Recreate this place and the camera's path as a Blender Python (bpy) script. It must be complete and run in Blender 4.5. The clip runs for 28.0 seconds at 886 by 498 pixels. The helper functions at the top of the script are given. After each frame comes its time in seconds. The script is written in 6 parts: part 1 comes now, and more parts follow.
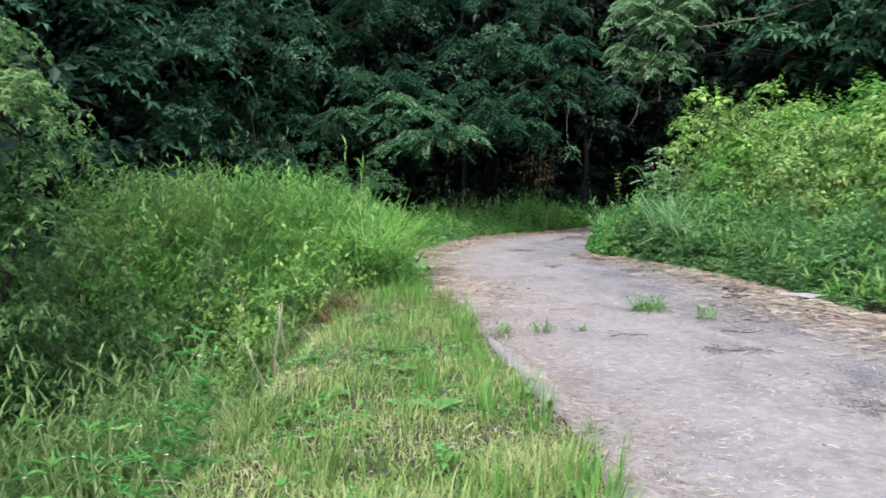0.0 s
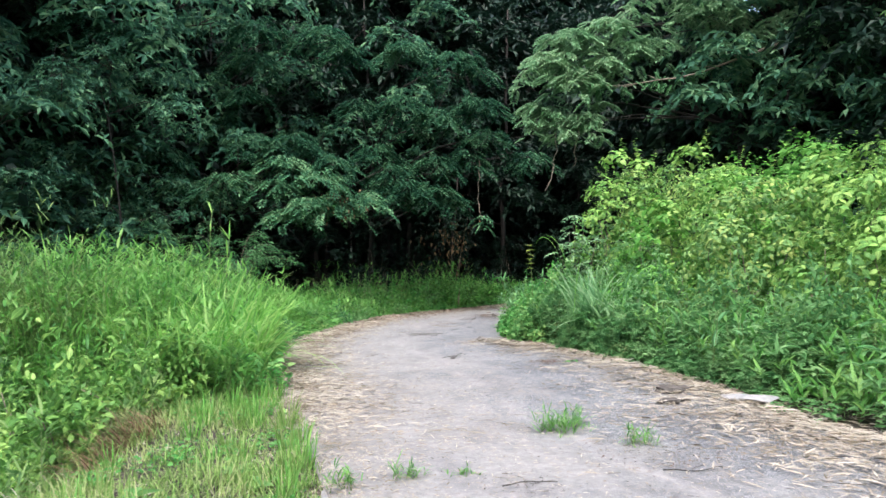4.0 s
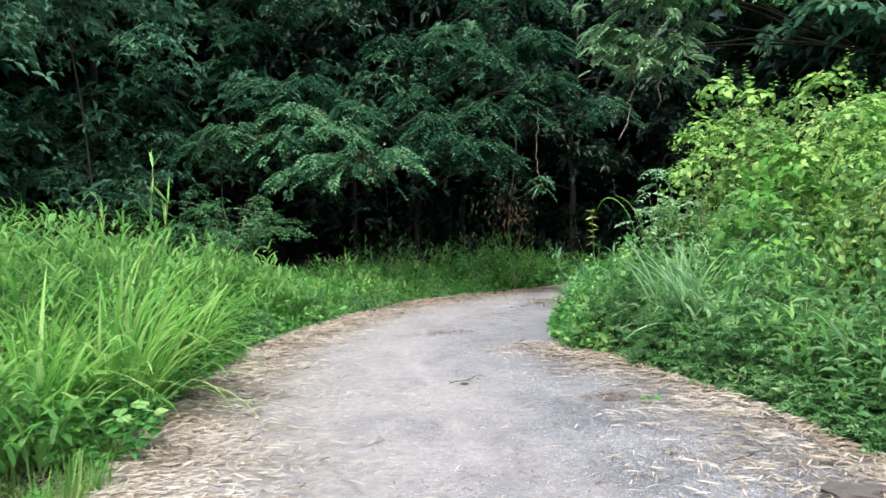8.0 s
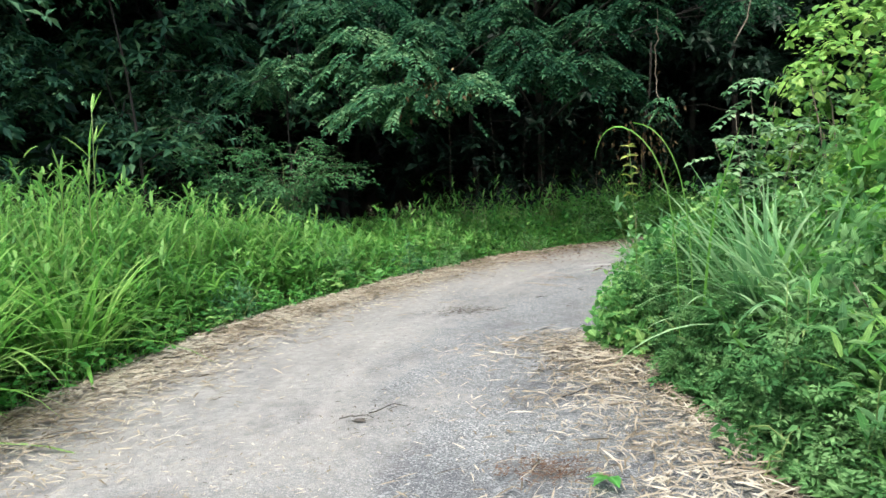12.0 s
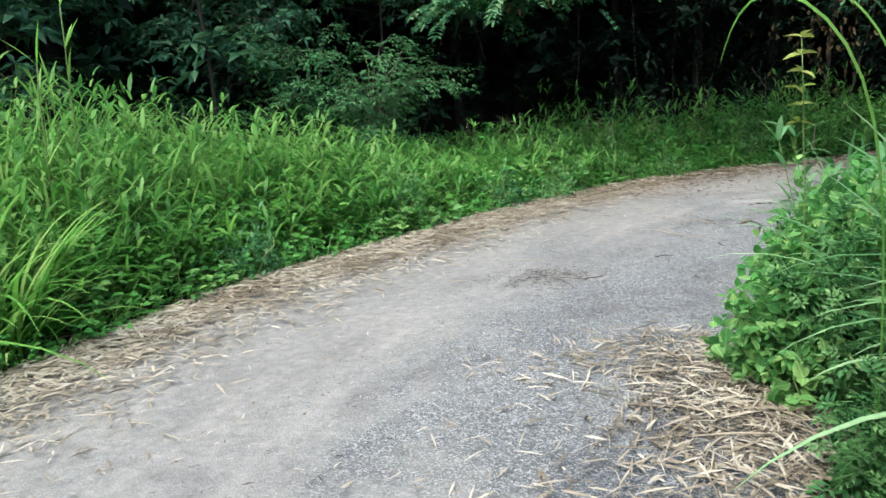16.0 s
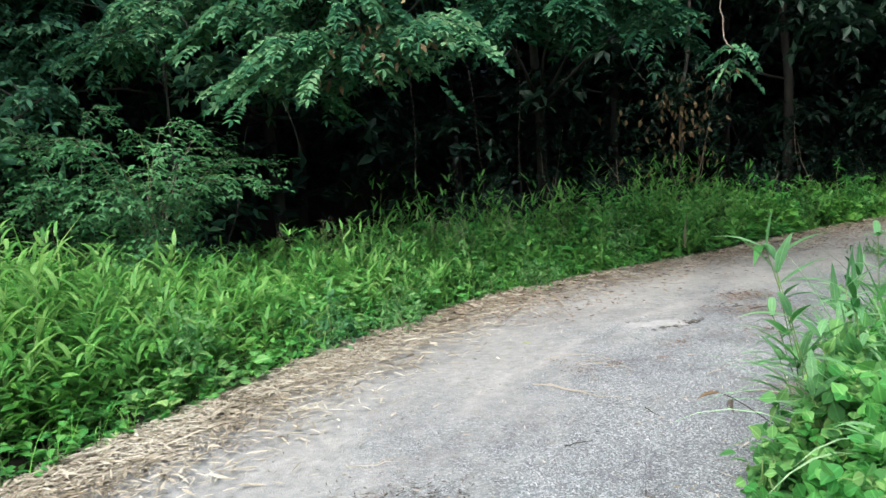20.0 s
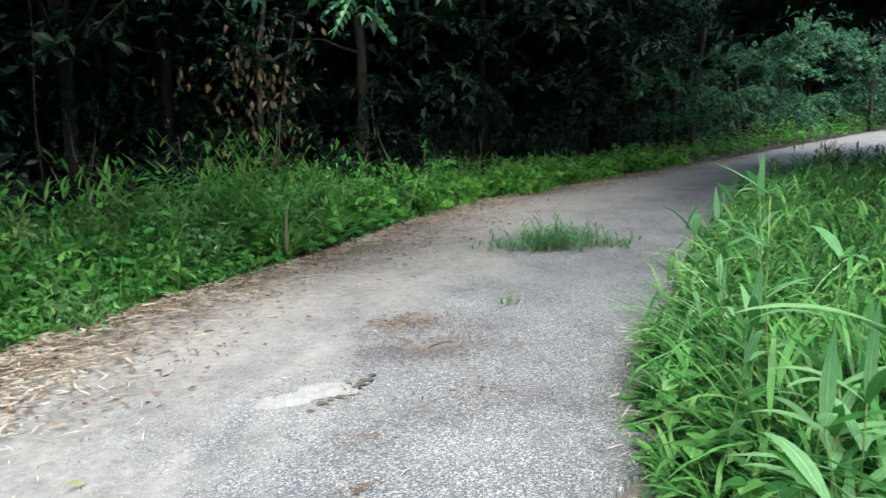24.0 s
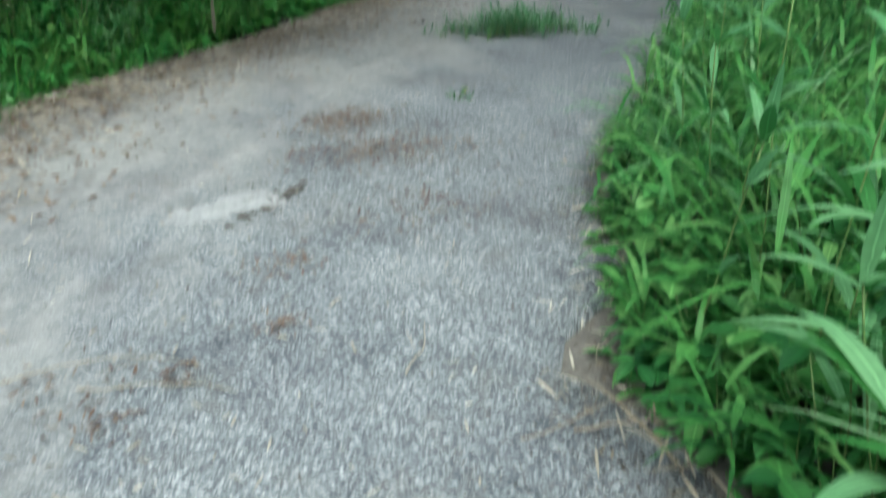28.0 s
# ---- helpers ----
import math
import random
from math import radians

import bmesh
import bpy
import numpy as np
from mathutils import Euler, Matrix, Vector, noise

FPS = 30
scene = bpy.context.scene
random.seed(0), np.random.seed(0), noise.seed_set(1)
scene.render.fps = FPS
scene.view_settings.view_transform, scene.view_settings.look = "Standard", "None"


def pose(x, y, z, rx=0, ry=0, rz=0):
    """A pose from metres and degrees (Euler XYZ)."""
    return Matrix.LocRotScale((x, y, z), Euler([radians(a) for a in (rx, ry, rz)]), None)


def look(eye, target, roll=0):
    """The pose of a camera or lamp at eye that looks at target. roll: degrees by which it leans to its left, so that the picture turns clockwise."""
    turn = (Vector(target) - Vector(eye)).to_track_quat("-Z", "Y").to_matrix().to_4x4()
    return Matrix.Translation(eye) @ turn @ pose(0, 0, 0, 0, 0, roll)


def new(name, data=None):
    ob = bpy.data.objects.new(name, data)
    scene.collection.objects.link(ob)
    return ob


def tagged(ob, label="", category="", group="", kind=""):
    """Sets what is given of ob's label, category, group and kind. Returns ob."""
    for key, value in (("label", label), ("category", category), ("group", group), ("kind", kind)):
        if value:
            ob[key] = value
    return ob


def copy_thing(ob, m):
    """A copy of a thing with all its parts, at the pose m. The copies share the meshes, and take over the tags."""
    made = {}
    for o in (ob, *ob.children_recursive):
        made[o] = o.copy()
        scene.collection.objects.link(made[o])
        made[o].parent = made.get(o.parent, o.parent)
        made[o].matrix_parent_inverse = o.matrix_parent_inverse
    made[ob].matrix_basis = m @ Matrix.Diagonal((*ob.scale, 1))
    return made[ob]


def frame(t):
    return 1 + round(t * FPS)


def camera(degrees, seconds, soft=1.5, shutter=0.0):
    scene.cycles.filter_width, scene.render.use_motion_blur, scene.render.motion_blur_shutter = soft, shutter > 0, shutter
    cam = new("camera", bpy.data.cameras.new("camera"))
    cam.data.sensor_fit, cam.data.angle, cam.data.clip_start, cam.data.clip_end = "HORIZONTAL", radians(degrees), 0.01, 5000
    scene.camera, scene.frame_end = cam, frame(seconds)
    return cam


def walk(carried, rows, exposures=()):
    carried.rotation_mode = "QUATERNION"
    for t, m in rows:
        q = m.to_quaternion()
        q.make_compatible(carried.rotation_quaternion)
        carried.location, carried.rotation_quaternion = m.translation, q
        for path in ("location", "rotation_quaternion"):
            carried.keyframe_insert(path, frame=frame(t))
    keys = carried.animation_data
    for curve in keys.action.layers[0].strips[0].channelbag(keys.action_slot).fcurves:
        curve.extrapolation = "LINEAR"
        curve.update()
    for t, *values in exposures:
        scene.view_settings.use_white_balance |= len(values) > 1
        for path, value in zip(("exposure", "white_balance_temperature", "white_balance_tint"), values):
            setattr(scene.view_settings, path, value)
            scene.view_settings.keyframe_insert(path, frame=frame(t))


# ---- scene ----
cam = camera(57.9, 28.0, shutter=0.3)
EXPOSURES = [(0.0, 1.72, 6500, 18), (3.0, 1.98, 6500, 15), (6.0, 2.06, 6500, 13), (9.0, 2.02, 6600, 11), (12.0, 1.95, 6800, 6), (14.8, 1.9, 6520, 4), (16.8, 1.74, 6450, 5), (17.6, 1.9, 6150, 3), (18.5, 2.02, 6200, 1), (19.4, 2.06, 6360, 3), (20.0, 2.02, 6480, 5), (22.5, 1.98, 6450, 6), (24.6, 2.2, 6450, 5), (25.0, 2.05, 6350, 4), (25.6, 1.68, 6100, -2), (26.5, 1.58, 5950, -5), (27.5, 1.58, 5950, -6), (28.0, 1.65, 6000, -6)]
PATH = [
    (0, (0.051, 0.148, 1.155), (0.047, 2.143, 1.008), -0.3),
    (0.5, (0.141, 0.141, 1.19), (0.233, 2.134, 1.053), -1.4),
    (1, (0.259, 0.18, 1.203), (0.399, 2.173, 1.104), -1.9),
    (1.5, (0.292, 0.182, 1.233), (0.542, 2.164, 1.153), -0.9),
    (2, (0.302, 0.484, 1.196), (0.61, 2.459, 1.117), -0.5),
    (2.5, (0.328, 0.845, 1.193), (0.654, 2.817, 1.144), 0.0),
    (3, (0.454, 1.302, 1.171), (0.718, 3.285, 1.167), -0.5),
    (3.5, (0.562, 1.729, 1.171), (0.767, 3.719, 1.198), -0.7),
    (5.5, (0.896, 3.488, 1.209), (1.018, 5.484, 1.247), -0.2),
    (6, (0.971, 3.952, 1.143), (1.012, 5.952, 1.172), -0.5),
    (6.5, (1.127, 4.328, 1.173), (1.121, 6.328, 1.168), -0.6),
    (7, (1.221, 4.757, 1.184), (1.237, 6.757, 1.167), -0.3),
    (7.5, (1.306, 5.08, 1.174), (1.319, 7.08, 1.141), -0.6),
    (8, (1.528, 5.497, 1.2), (1.509, 7.497, 1.16), -0.6),
    (8.5, (1.667, 5.918, 1.161), (1.609, 7.917, 1.111), -0.3),
    (9, (1.748, 6.29, 1.189), (1.673, 8.287, 1.117), -0.2),
    (9.5, (2.032, 6.698, 1.17), (1.741, 8.675, 1.072), -0.6),
    (10, (2.295, 6.984, 1.19), (1.922, 8.945, 1.064), -0.7),
    (10.5, (2.516, 7.307, 1.242), (2.16, 9.269, 1.09), -0.8),
    (11, (2.721, 7.584, 1.229), (2.316, 9.534, 1.055), -1.8),
    (11.5, (3.002, 7.75, 1.286), (2.551, 9.689, 1.098), -2.3),
    (12, (3.11, 7.918, 1.286), (2.598, 9.841, 1.094), -2.5),
    (12.5, (3.144, 8.23, 1.27), (2.593, 10.143, 1.072), -1.5),
    (14.5, (3.27, 9.325, 1.351), (2.493, 11.15, 1.093), -2.3),
    (15, (3.152, 9.527, 1.345), (2.362, 11.334, 1.014), -1.9),
    (15.5, (3.114, 9.81, 1.319), (2.306, 11.595, 0.92), -2.3),
    (16, (3.093, 10.082, 1.311), (2.219, 11.833, 0.898), -3.1),
    (16.5, (2.904, 10.301, 1.268), (2.041, 12.06, 0.869), -3.0),
    (17, (2.774, 10.493, 1.268), (1.89, 12.255, 0.934), -3.1),
    (17.5, (2.702, 10.769, 1.243), (1.823, 12.543, 0.962), -4.0),
    (18, (2.681, 11.021, 1.304), (1.896, 12.845, 1.064), -4.4),
    (18.5, (2.573, 11.295, 1.304), (1.973, 13.192, 1.103), -4.5),
    (19, (2.412, 11.549, 1.301), (1.963, 13.49, 1.122), -4.0),
    (19.5, (2.389, 11.855, 1.283), (1.939, 13.791, 1.068), -3.6),
    (20, (2.379, 12.13, 1.326), (1.884, 14.055, 1.107), -3.9),
    (20.5, (2.254, 12.44, 1.305), (1.781, 14.37, 1.078), -4.1),
    (21, (2.129, 12.688, 1.299), (1.764, 14.643, 1.084), -3.2),
    (21.5, (2.083, 12.964, 1.256), (1.793, 14.927, 1.009), -3.2),
    (22, (2.079, 13.29, 1.25), (1.934, 15.266, 0.979), -2.9),
    (22.5, (1.99, 13.662, 1.189), (2.072, 15.642, 0.916), -2.5),
    (24.5, (1.971, 14.919, 1.193), (2.622, 16.776, 0.839), -2.0),
    (25, (1.969, 15.034, 1.156), (2.525, 16.871, 0.592), -0.4),
    (25.5, (2.028, 15.065, 1.108), (2.531, 16.763, 0.179), -0.4),
    (26, (2.056, 15.075, 1.093), (2.552, 16.631, -0.063), -0.5),
    (26.5, (2.064, 15.079, 1.09), (2.556, 16.59, -0.123), -1.0),
    (27, (2.079, 15.081, 1.093), (2.564, 16.561, -0.161), -1.5),
    (27.5, (2.132, 15.089, 1.1), (2.632, 16.563, -0.156), -2.4),
    (28, (2.179, 15.139, 1.121), (2.821, 16.847, 0.301), -1.2),
]
walk(cam, [(t, look(eye, target, roll)) for t, eye, target, roll in PATH], exposures=EXPOSURES)

# ---- light ----
SUN_UP, SUN_ROUND = 62.0, 200.0
world = bpy.data.worlds.new("sky")
scene.world = world
world.use_nodes = True
sky = world.node_tree.nodes.new("ShaderNodeTexSky")
sky.sky_type, sky.sun_disc = "NISHITA", False
sky.sun_elevation, sky.sun_rotation = radians(SUN_UP), radians(SUN_ROUND)
sky.dust_density, sky.ozone_density = 4.0, 1.0
world.node_tree.links.new(sky.outputs["Color"], world.node_tree.nodes["Background"].inputs["Color"])
world.node_tree.nodes["Background"].inputs["Strength"].default_value = 0.15
sun = new("sun", bpy.data.lights.new("sun", "SUN"))
sun.data.energy, sun.data.angle, sun.data.color = 1.2, radians(60), (1.0, 0.97, 0.92)
ang = radians(SUN_ROUND)
sun.matrix_world = look((0, 0, 0), (-math.sin(ang) * math.cos(radians(SUN_UP)), -math.cos(ang) * math.cos(radians(SUN_UP)), -math.sin(radians(SUN_UP))))


# ---- materials ----
def nodes_of(name):
    mat = bpy.data.materials.new(name)
    mat.use_nodes = True
    tree = mat.node_tree
    return mat, tree, tree.nodes, tree.links, tree.nodes["Principled BSDF"]


def ramp_of(tree, stops):
    ramp = tree.nodes.new("ShaderNodeValToRGB")
    els = ramp.color_ramp.elements
    while len(els) < len(stops):
        els.new(0.5)
    for e, (p, c) in zip(els, stops):
        e.position, e.color = p, (*c, 1)
    return ramp


def leaf_mat(name, colours, rough=0.5, through_light=0.4, spec=0.2):
    """Leaves that differ one from another, thin enough to let some light through."""
    mat, tree, nodes, links, bsdf = nodes_of(name)
    geo = nodes.new("ShaderNodeNewGeometry")
    n = len(colours)
    ramp = ramp_of(tree, [((i + 0.5) / n, c) for i, c in enumerate(colours)])
    coord = nodes.new("ShaderNodeTexCoord")
    patch = nodes.new("ShaderNodeTexNoise")
    patch.inputs["Scale"].default_value, patch.inputs["Detail"].default_value = 1.7, 3
    links.new(coord.outputs["Object"], patch.inputs["Vector"])
    add = nodes.new("ShaderNodeMath")
    add.operation = "MULTIPLY_ADD"
    add.inputs[1].default_value, add.inputs[2].default_value = 1.7, -0.85
    links.new(patch.outputs["Fac"], add.inputs[0])
    both = nodes.new("ShaderNodeMath")
    both.operation, both.use_clamp = "ADD", True
    own = nodes.new("ShaderNodeMath")
    own.operation = "MULTIPLY_ADD"
    own.inputs[1].default_value, own.inputs[2].default_value = 0.82, 0.09
    links.new(geo.outputs["Random Per Island"], own.inputs[0])
    links.new(own.outputs[0], both.inputs[0])
    links.new(add.outputs[0], both.inputs[1])
    links.new(both.outputs[0], ramp.inputs["Fac"])
    grain = nodes.new("ShaderNodeTexNoise")
    grain.inputs["Scale"].default_value = 60
    links.new(coord.outputs["Object"], grain.inputs["Vector"])
    mix = nodes.new("ShaderNodeMix")
    mix.data_type, mix.blend_type = "RGBA", "MULTIPLY"
    mix.inputs[0].default_value = 0.35
    links.new(ramp.outputs["Color"], mix.inputs[6])
    links.new(grain.outputs["Fac"], mix.inputs[7])
    side = nodes.new("ShaderNodeAttribute")
    side.attribute_name = "across"
    off_rib = nodes.new("ShaderNodeMath")
    off_rib.operation = "ABSOLUTE"
    links.new(side.outputs["Fac"], off_rib.inputs[0])
    rib = ramp_of(tree, [(0.0, (1.5, 1.45, 1.5)), (0.07, (1.3, 1.28, 1.25)), (0.16, (0.9, 0.92, 0.9)), (0.7, (1.06, 1.06, 1.04))])
    links.new(off_rib.outputs[0], rib.inputs["Fac"])
    veined = nodes.new("ShaderNodeMix")
    veined.data_type, veined.blend_type = "RGBA", "MULTIPLY"
    veined.inputs[0].default_value = 1.0
    links.new(mix.outputs[2], veined.inputs[6])
    links.new(rib.outputs["Color"], veined.inputs[7])
    mix = veined
    links.new(mix.outputs[2], bsdf.inputs["Base Color"])
    bsdf.inputs["Roughness"].default_value, bsdf.inputs["Specular IOR Level"].default_value = rough, spec
    lit = nodes.new("ShaderNodeBsdfTranslucent")
    links.new(mix.outputs[2], lit.inputs["Color"])
    blend = nodes.new("ShaderNodeMixShader")
    blend.inputs[0].default_value = through_light
    links.new(bsdf.outputs[0], blend.inputs[1])
    links.new(lit.outputs[0], blend.inputs[2])
    links.new(blend.outputs[0], nodes["Material Output"].inputs["Surface"])
    return mat


def rough_mat(name, colours, scale=3.0, fine=40.0, bump=0.4, rough=0.9):
    """Soil, bark, stone: two scales of noise and relief."""
    mat, tree, nodes, links, bsdf = nodes_of(name)
    coord = nodes.new("ShaderNodeTexCoord")
    a, b = nodes.new("ShaderNodeTexNoise"), nodes.new("ShaderNodeTexNoise")
    a.inputs["Scale"].default_value, a.inputs["Detail"].default_value = scale, 6
    b.inputs["Scale"].default_value, b.inputs["Detail"].default_value = fine, 6
    mix = nodes.new("ShaderNodeMath")
    mix.operation = "MULTIPLY_ADD"
    mix.inputs[1].default_value = 0.5
    half = nodes.new("ShaderNodeMath")
    half.operation = "MULTIPLY"
    half.inputs[1].default_value = 0.5
    for n in (a, b):
        links.new(coord.outputs["Object"], n.inputs["Vector"])
    links.new(b.outputs["Fac"], half.inputs[0])
    links.new(a.outputs["Fac"], mix.inputs[0])
    links.new(half.outputs[0], mix.inputs[2])
    n = len(colours)
    ramp = ramp_of(tree, [(0.3 + 0.4 * i / max(1, n - 1), c) for i, c in enumerate(colours)])
    links.new(mix.outputs[0], ramp.inputs["Fac"])
    links.new(ramp.outputs["Color"], bsdf.inputs["Base Color"])
    bsdf.inputs["Roughness"].default_value = rough
    bp = nodes.new("ShaderNodeBump")
    bp.inputs["Strength"].default_value, bp.inputs["Distance"].default_value = bump, 0.02
    links.new(b.outputs["Fac"], bp.inputs["Height"])
    links.new(bp.outputs["Normal"], bsdf.inputs["Normal"])
    return mat


def road_mat():
    """Worn concrete with the stones of its aggregate laid bare, dust lying on its outer half."""
    mat, tree, nodes, links, bsdf = nodes_of("worn_concrete")
    coord = nodes.new("ShaderNodeTexCoord")

    def noise_tex(scale, detail=4, rough=0.6, off=0.0, stretch=(1, 1, 1)):
        n = nodes.new("ShaderNodeTexNoise")
        n.inputs["Scale"].default_value, n.inputs["Detail"].default_value, n.inputs["Roughness"].default_value = scale, detail, rough
        m = nodes.new("ShaderNodeMapping")
        m.inputs["Location"].default_value, m.inputs["Scale"].default_value = (off, off * 0.7, 0), stretch
        links.new(coord.outputs["Object"], m.inputs["Vector"])
        links.new(m.outputs[0], n.inputs["Vector"])
        return n.outputs["Fac"]

    def put(value, slot):
        if isinstance(value, (int, float)):
            slot.default_value = value
        elif isinstance(value, tuple):
            slot.default_value = (*value, 1)
        else:
            links.new(value, slot)

    def mixed(fac, a, b, blend="MIX"):
        m = nodes.new("ShaderNodeMix")
        m.data_type, m.blend_type = "RGBA", blend
        for value, slot in ((fac, 0), (a, 6), (b, 7)):
            put(value, m.inputs[slot])
        return m.outputs[2]

    def sums(kind, a, b, c=0.0):
        m = nodes.new("ShaderNodeMath")
        m.operation = kind
        for value, slot in ((a, 0), (b, 1), (c, 2)):
            put(value, m.inputs[slot])
        return m.outputs[0]

    def ramped(value, stops):
        r = ramp_of(tree, stops)
        links.new(value, r.inputs["Fac"])
        return r.outputs["Color"]

    def cells(scale, warp_by=0.012, warp_scale=60):
        w = nodes.new("ShaderNodeTexNoise")
        w.inputs["Scale"].default_value = warp_scale
        links.new(coord.outputs["Object"], w.inputs["Vector"])
        shift = nodes.new("ShaderNodeVectorMath")
        shift.operation = "MULTIPLY_ADD"
        shift.inputs[1].default_value = (warp_by, warp_by, warp_by)
        links.new(w.outputs["Color"], shift.inputs[0])
        links.new(coord.outputs["Object"], shift.inputs[2])
        v = nodes.new("ShaderNodeTexVoronoi")
        v.voronoi_dimensions = "2D"
        v.inputs["Scale"].default_value = scale
        links.new(shift.outputs[0], v.inputs["Vector"])
        tone = nodes.new("ShaderNodeSeparateColor")
        links.new(v.outputs["Color"], tone.inputs[0])
        return v.outputs["Distance"], tone.outputs

    black, white = (0, 0, 0), (1, 1, 1)
    # aggregate: dark stones, pale cement between them, a few white chips
    far_in, tone = cells(118)
    stone = ramped(tone[0], [(0.0, (0.044, 0.053, 0.062)), (0.5, (0.082, 0.094, 0.106)), (0.8, (0.135, 0.149, 0.162)), (0.95, (0.29, 0.307, 0.318))])
    cement = ramped(noise_tex(24, 6, 0.7, 3), [(0.32, (0.115, 0.127, 0.138)), (0.64, (0.285, 0.303, 0.315))])
    bare = sums("MULTIPLY_ADD", noise_tex(2.3, 6, 0.65, 29), 0.55, -0.27)
    seam = ramped(sums("SUBTRACT", sums("MULTIPLY_ADD", noise_tex(150, 2, 0.5, 7), 0.22, far_in), bare), [(0.6, black), (0.8, white)])
    base = mixed(seam, stone, cement)
    chip_in, chip = cells(150, 0.004)
    base = mixed(mixed(ramped(chip[1], [(0.9, black), (0.94, white)]), black, ramped(chip_in, [(0.3, white), (0.42, black)])), base, (0.4, 0.41, 0.41))
    base = mixed(mixed(ramped(chip[2], [(0.8, black), (0.86, white)]), black, ramped(chip_in, [(0.34, white), (0.46, black)])), base, (0.05, 0.056, 0.062))
    base = mixed(0.5, base, ramped(noise_tex(380, 3, 0.7), [(0.33, (0.45, 0.45, 0.45)), (0.68, (1.45, 1.45, 1.45))]), "MULTIPLY")
    # stains
    base = mixed(0.75, base, ramped(noise_tex(0.8, 6, 0.65, 13), [(0.36, (0.66, 0.67, 0.7)), (0.5, (0.95, 0.95, 0.95)), (0.64, (1.14, 1.13, 1.11))]), "MULTIPLY")
    base = mixed(sums("MULTIPLY", ramped(noise_tex(3.3, 8, 0.72, 11), [(0.56, black), (0.67, white)]), 0.5), base, (0.08, 0.08, 0.078))
    # dust, thick on the outer half, thin and patchy on the inner one
    side = nodes.new("ShaderNodeAttribute")
    side.attribute_name = "across"
    u = side.outputs["Fac"]
    drift = sums("MULTIPLY_ADD", noise_tex(0.95, 7, 0.68, 17, (1.5, 0.55, 1)), 1.1, -0.55)
    fine = sums("MULTIPLY_ADD", noise_tex(9, 6, 0.72, 5), 0.5, -0.25)
    lies = ramped(sums("ADD", sums("SUBTRACT", sums("ADD", drift, fine), u), 0.72), [(0.06, black), (0.2, (0.5, 0.5, 0.5)), (0.42, (0.85, 0.85, 0.85))])
    dust = ramped(noise_tex(16, 7, 0.74, 41), [(0.3, (0.122, 0.125, 0.126)), (0.52, (0.188, 0.191, 0.188)), (0.7, (0.256, 0.257, 0.25))])
    base = mixed(lies, base, dust)
    base = mixed(0.8, base, ramped(noise_tex(1.4, 7, 0.7, 53, (1.3, 0.8, 1)), [(0.38, (0.74, 0.73, 0.75)), (0.48, (0.98, 0.98, 0.98)), (0.64, (1.12, 1.11, 1.09))]), "MULTIPLY")
    streak_at = sums("ABSOLUTE", sums("ADD", sums("SUBTRACT", u, 0.475), sums("MULTIPLY_ADD", noise_tex(0.8, 3, 0.5, 23), 0.12, -0.06)), 0.0)
    streak = mixed(ramped(noise_tex(1.3, 5, 0.7, 31), [(0.42, black), (0.64, (0.5, 0.5, 0.5))]), black, ramped(streak_at, [(0.0, white), (0.03, black)]))
    base = mixed(streak, base, (0.27, 0.268, 0.262))
    # brown grime with a broken outline
    base = mixed(ramped(noise_tex(1.7, 9, 0.75, 37), [(0.6, black), (0.7, (0.4, 0.4, 0.4))]), base, (0.135, 0.118, 0.102))
    links.new(base, bsdf.inputs["Base Color"])
    bsdf.inputs["Roughness"].default_value = 0.85
    bp = nodes.new("ShaderNodeBump")
    bp.inputs["Strength"].default_value, bp.inputs["Distance"].default_value = 0.5, 0.006
    links.new(far_in, bp.inputs["Height"])
    b2 = nodes.new("ShaderNodeBump")
    b2.inputs["Strength"].default_value, b2.inputs["Distance"].default_value = 0.5, 0.01
    links.new(noise_tex(14, 6, 0.7, 5), b2.inputs["Height"])
    links.new(bp.outputs["Normal"], b2.inputs["Normal"])
    links.new(b2.outputs["Normal"], bsdf.inputs["Normal"])
    return mat


CONCRETE = road_mat()
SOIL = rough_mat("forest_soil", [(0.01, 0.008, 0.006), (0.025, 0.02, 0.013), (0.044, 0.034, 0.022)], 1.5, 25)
DRY_SOIL = rough_mat("dry_soil", [(0.05, 0.045, 0.04), (0.092, 0.084, 0.075), (0.15, 0.14, 0.126)], 6, 55, 0.6)
# Bark set near black, which puts the woods' shade into its colour.
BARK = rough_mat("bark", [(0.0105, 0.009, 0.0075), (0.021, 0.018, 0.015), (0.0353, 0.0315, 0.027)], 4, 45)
TWIG = rough_mat("pale_twig", [(0.104, 0.088, 0.068), (0.192, 0.16, 0.128)], 6, 70)
STEM = rough_mat("green_stem", [(0.07, 0.13, 0.035), (0.13, 0.2, 0.06)], 8, 60, 0.1, 0.6)
STONE = rough_mat("dark_clod", [(0.035, 0.032, 0.028), (0.077, 0.07, 0.063)], 12, 80)
MORTAR = rough_mat("pale_mortar", [(0.15, 0.157, 0.163), (0.27, 0.275, 0.277)], 14, 60, 0.3)
NEEDLES = leaf_mat("red_brown_needles", [(0.075, 0.045, 0.032), (0.125, 0.08, 0.057), (0.18, 0.13, 0.095)], 0.8, 0.0)
# Greens greyed and blued a little, which puts distant haze into the colour.
FOREST = leaf_mat("forest_leaves", [(0.028, 0.094, 0.062), (0.049, 0.148, 0.09), (0.075, 0.21, 0.117), (0.14, 0.285, 0.152)], 0.62, 0.45, 0.12)
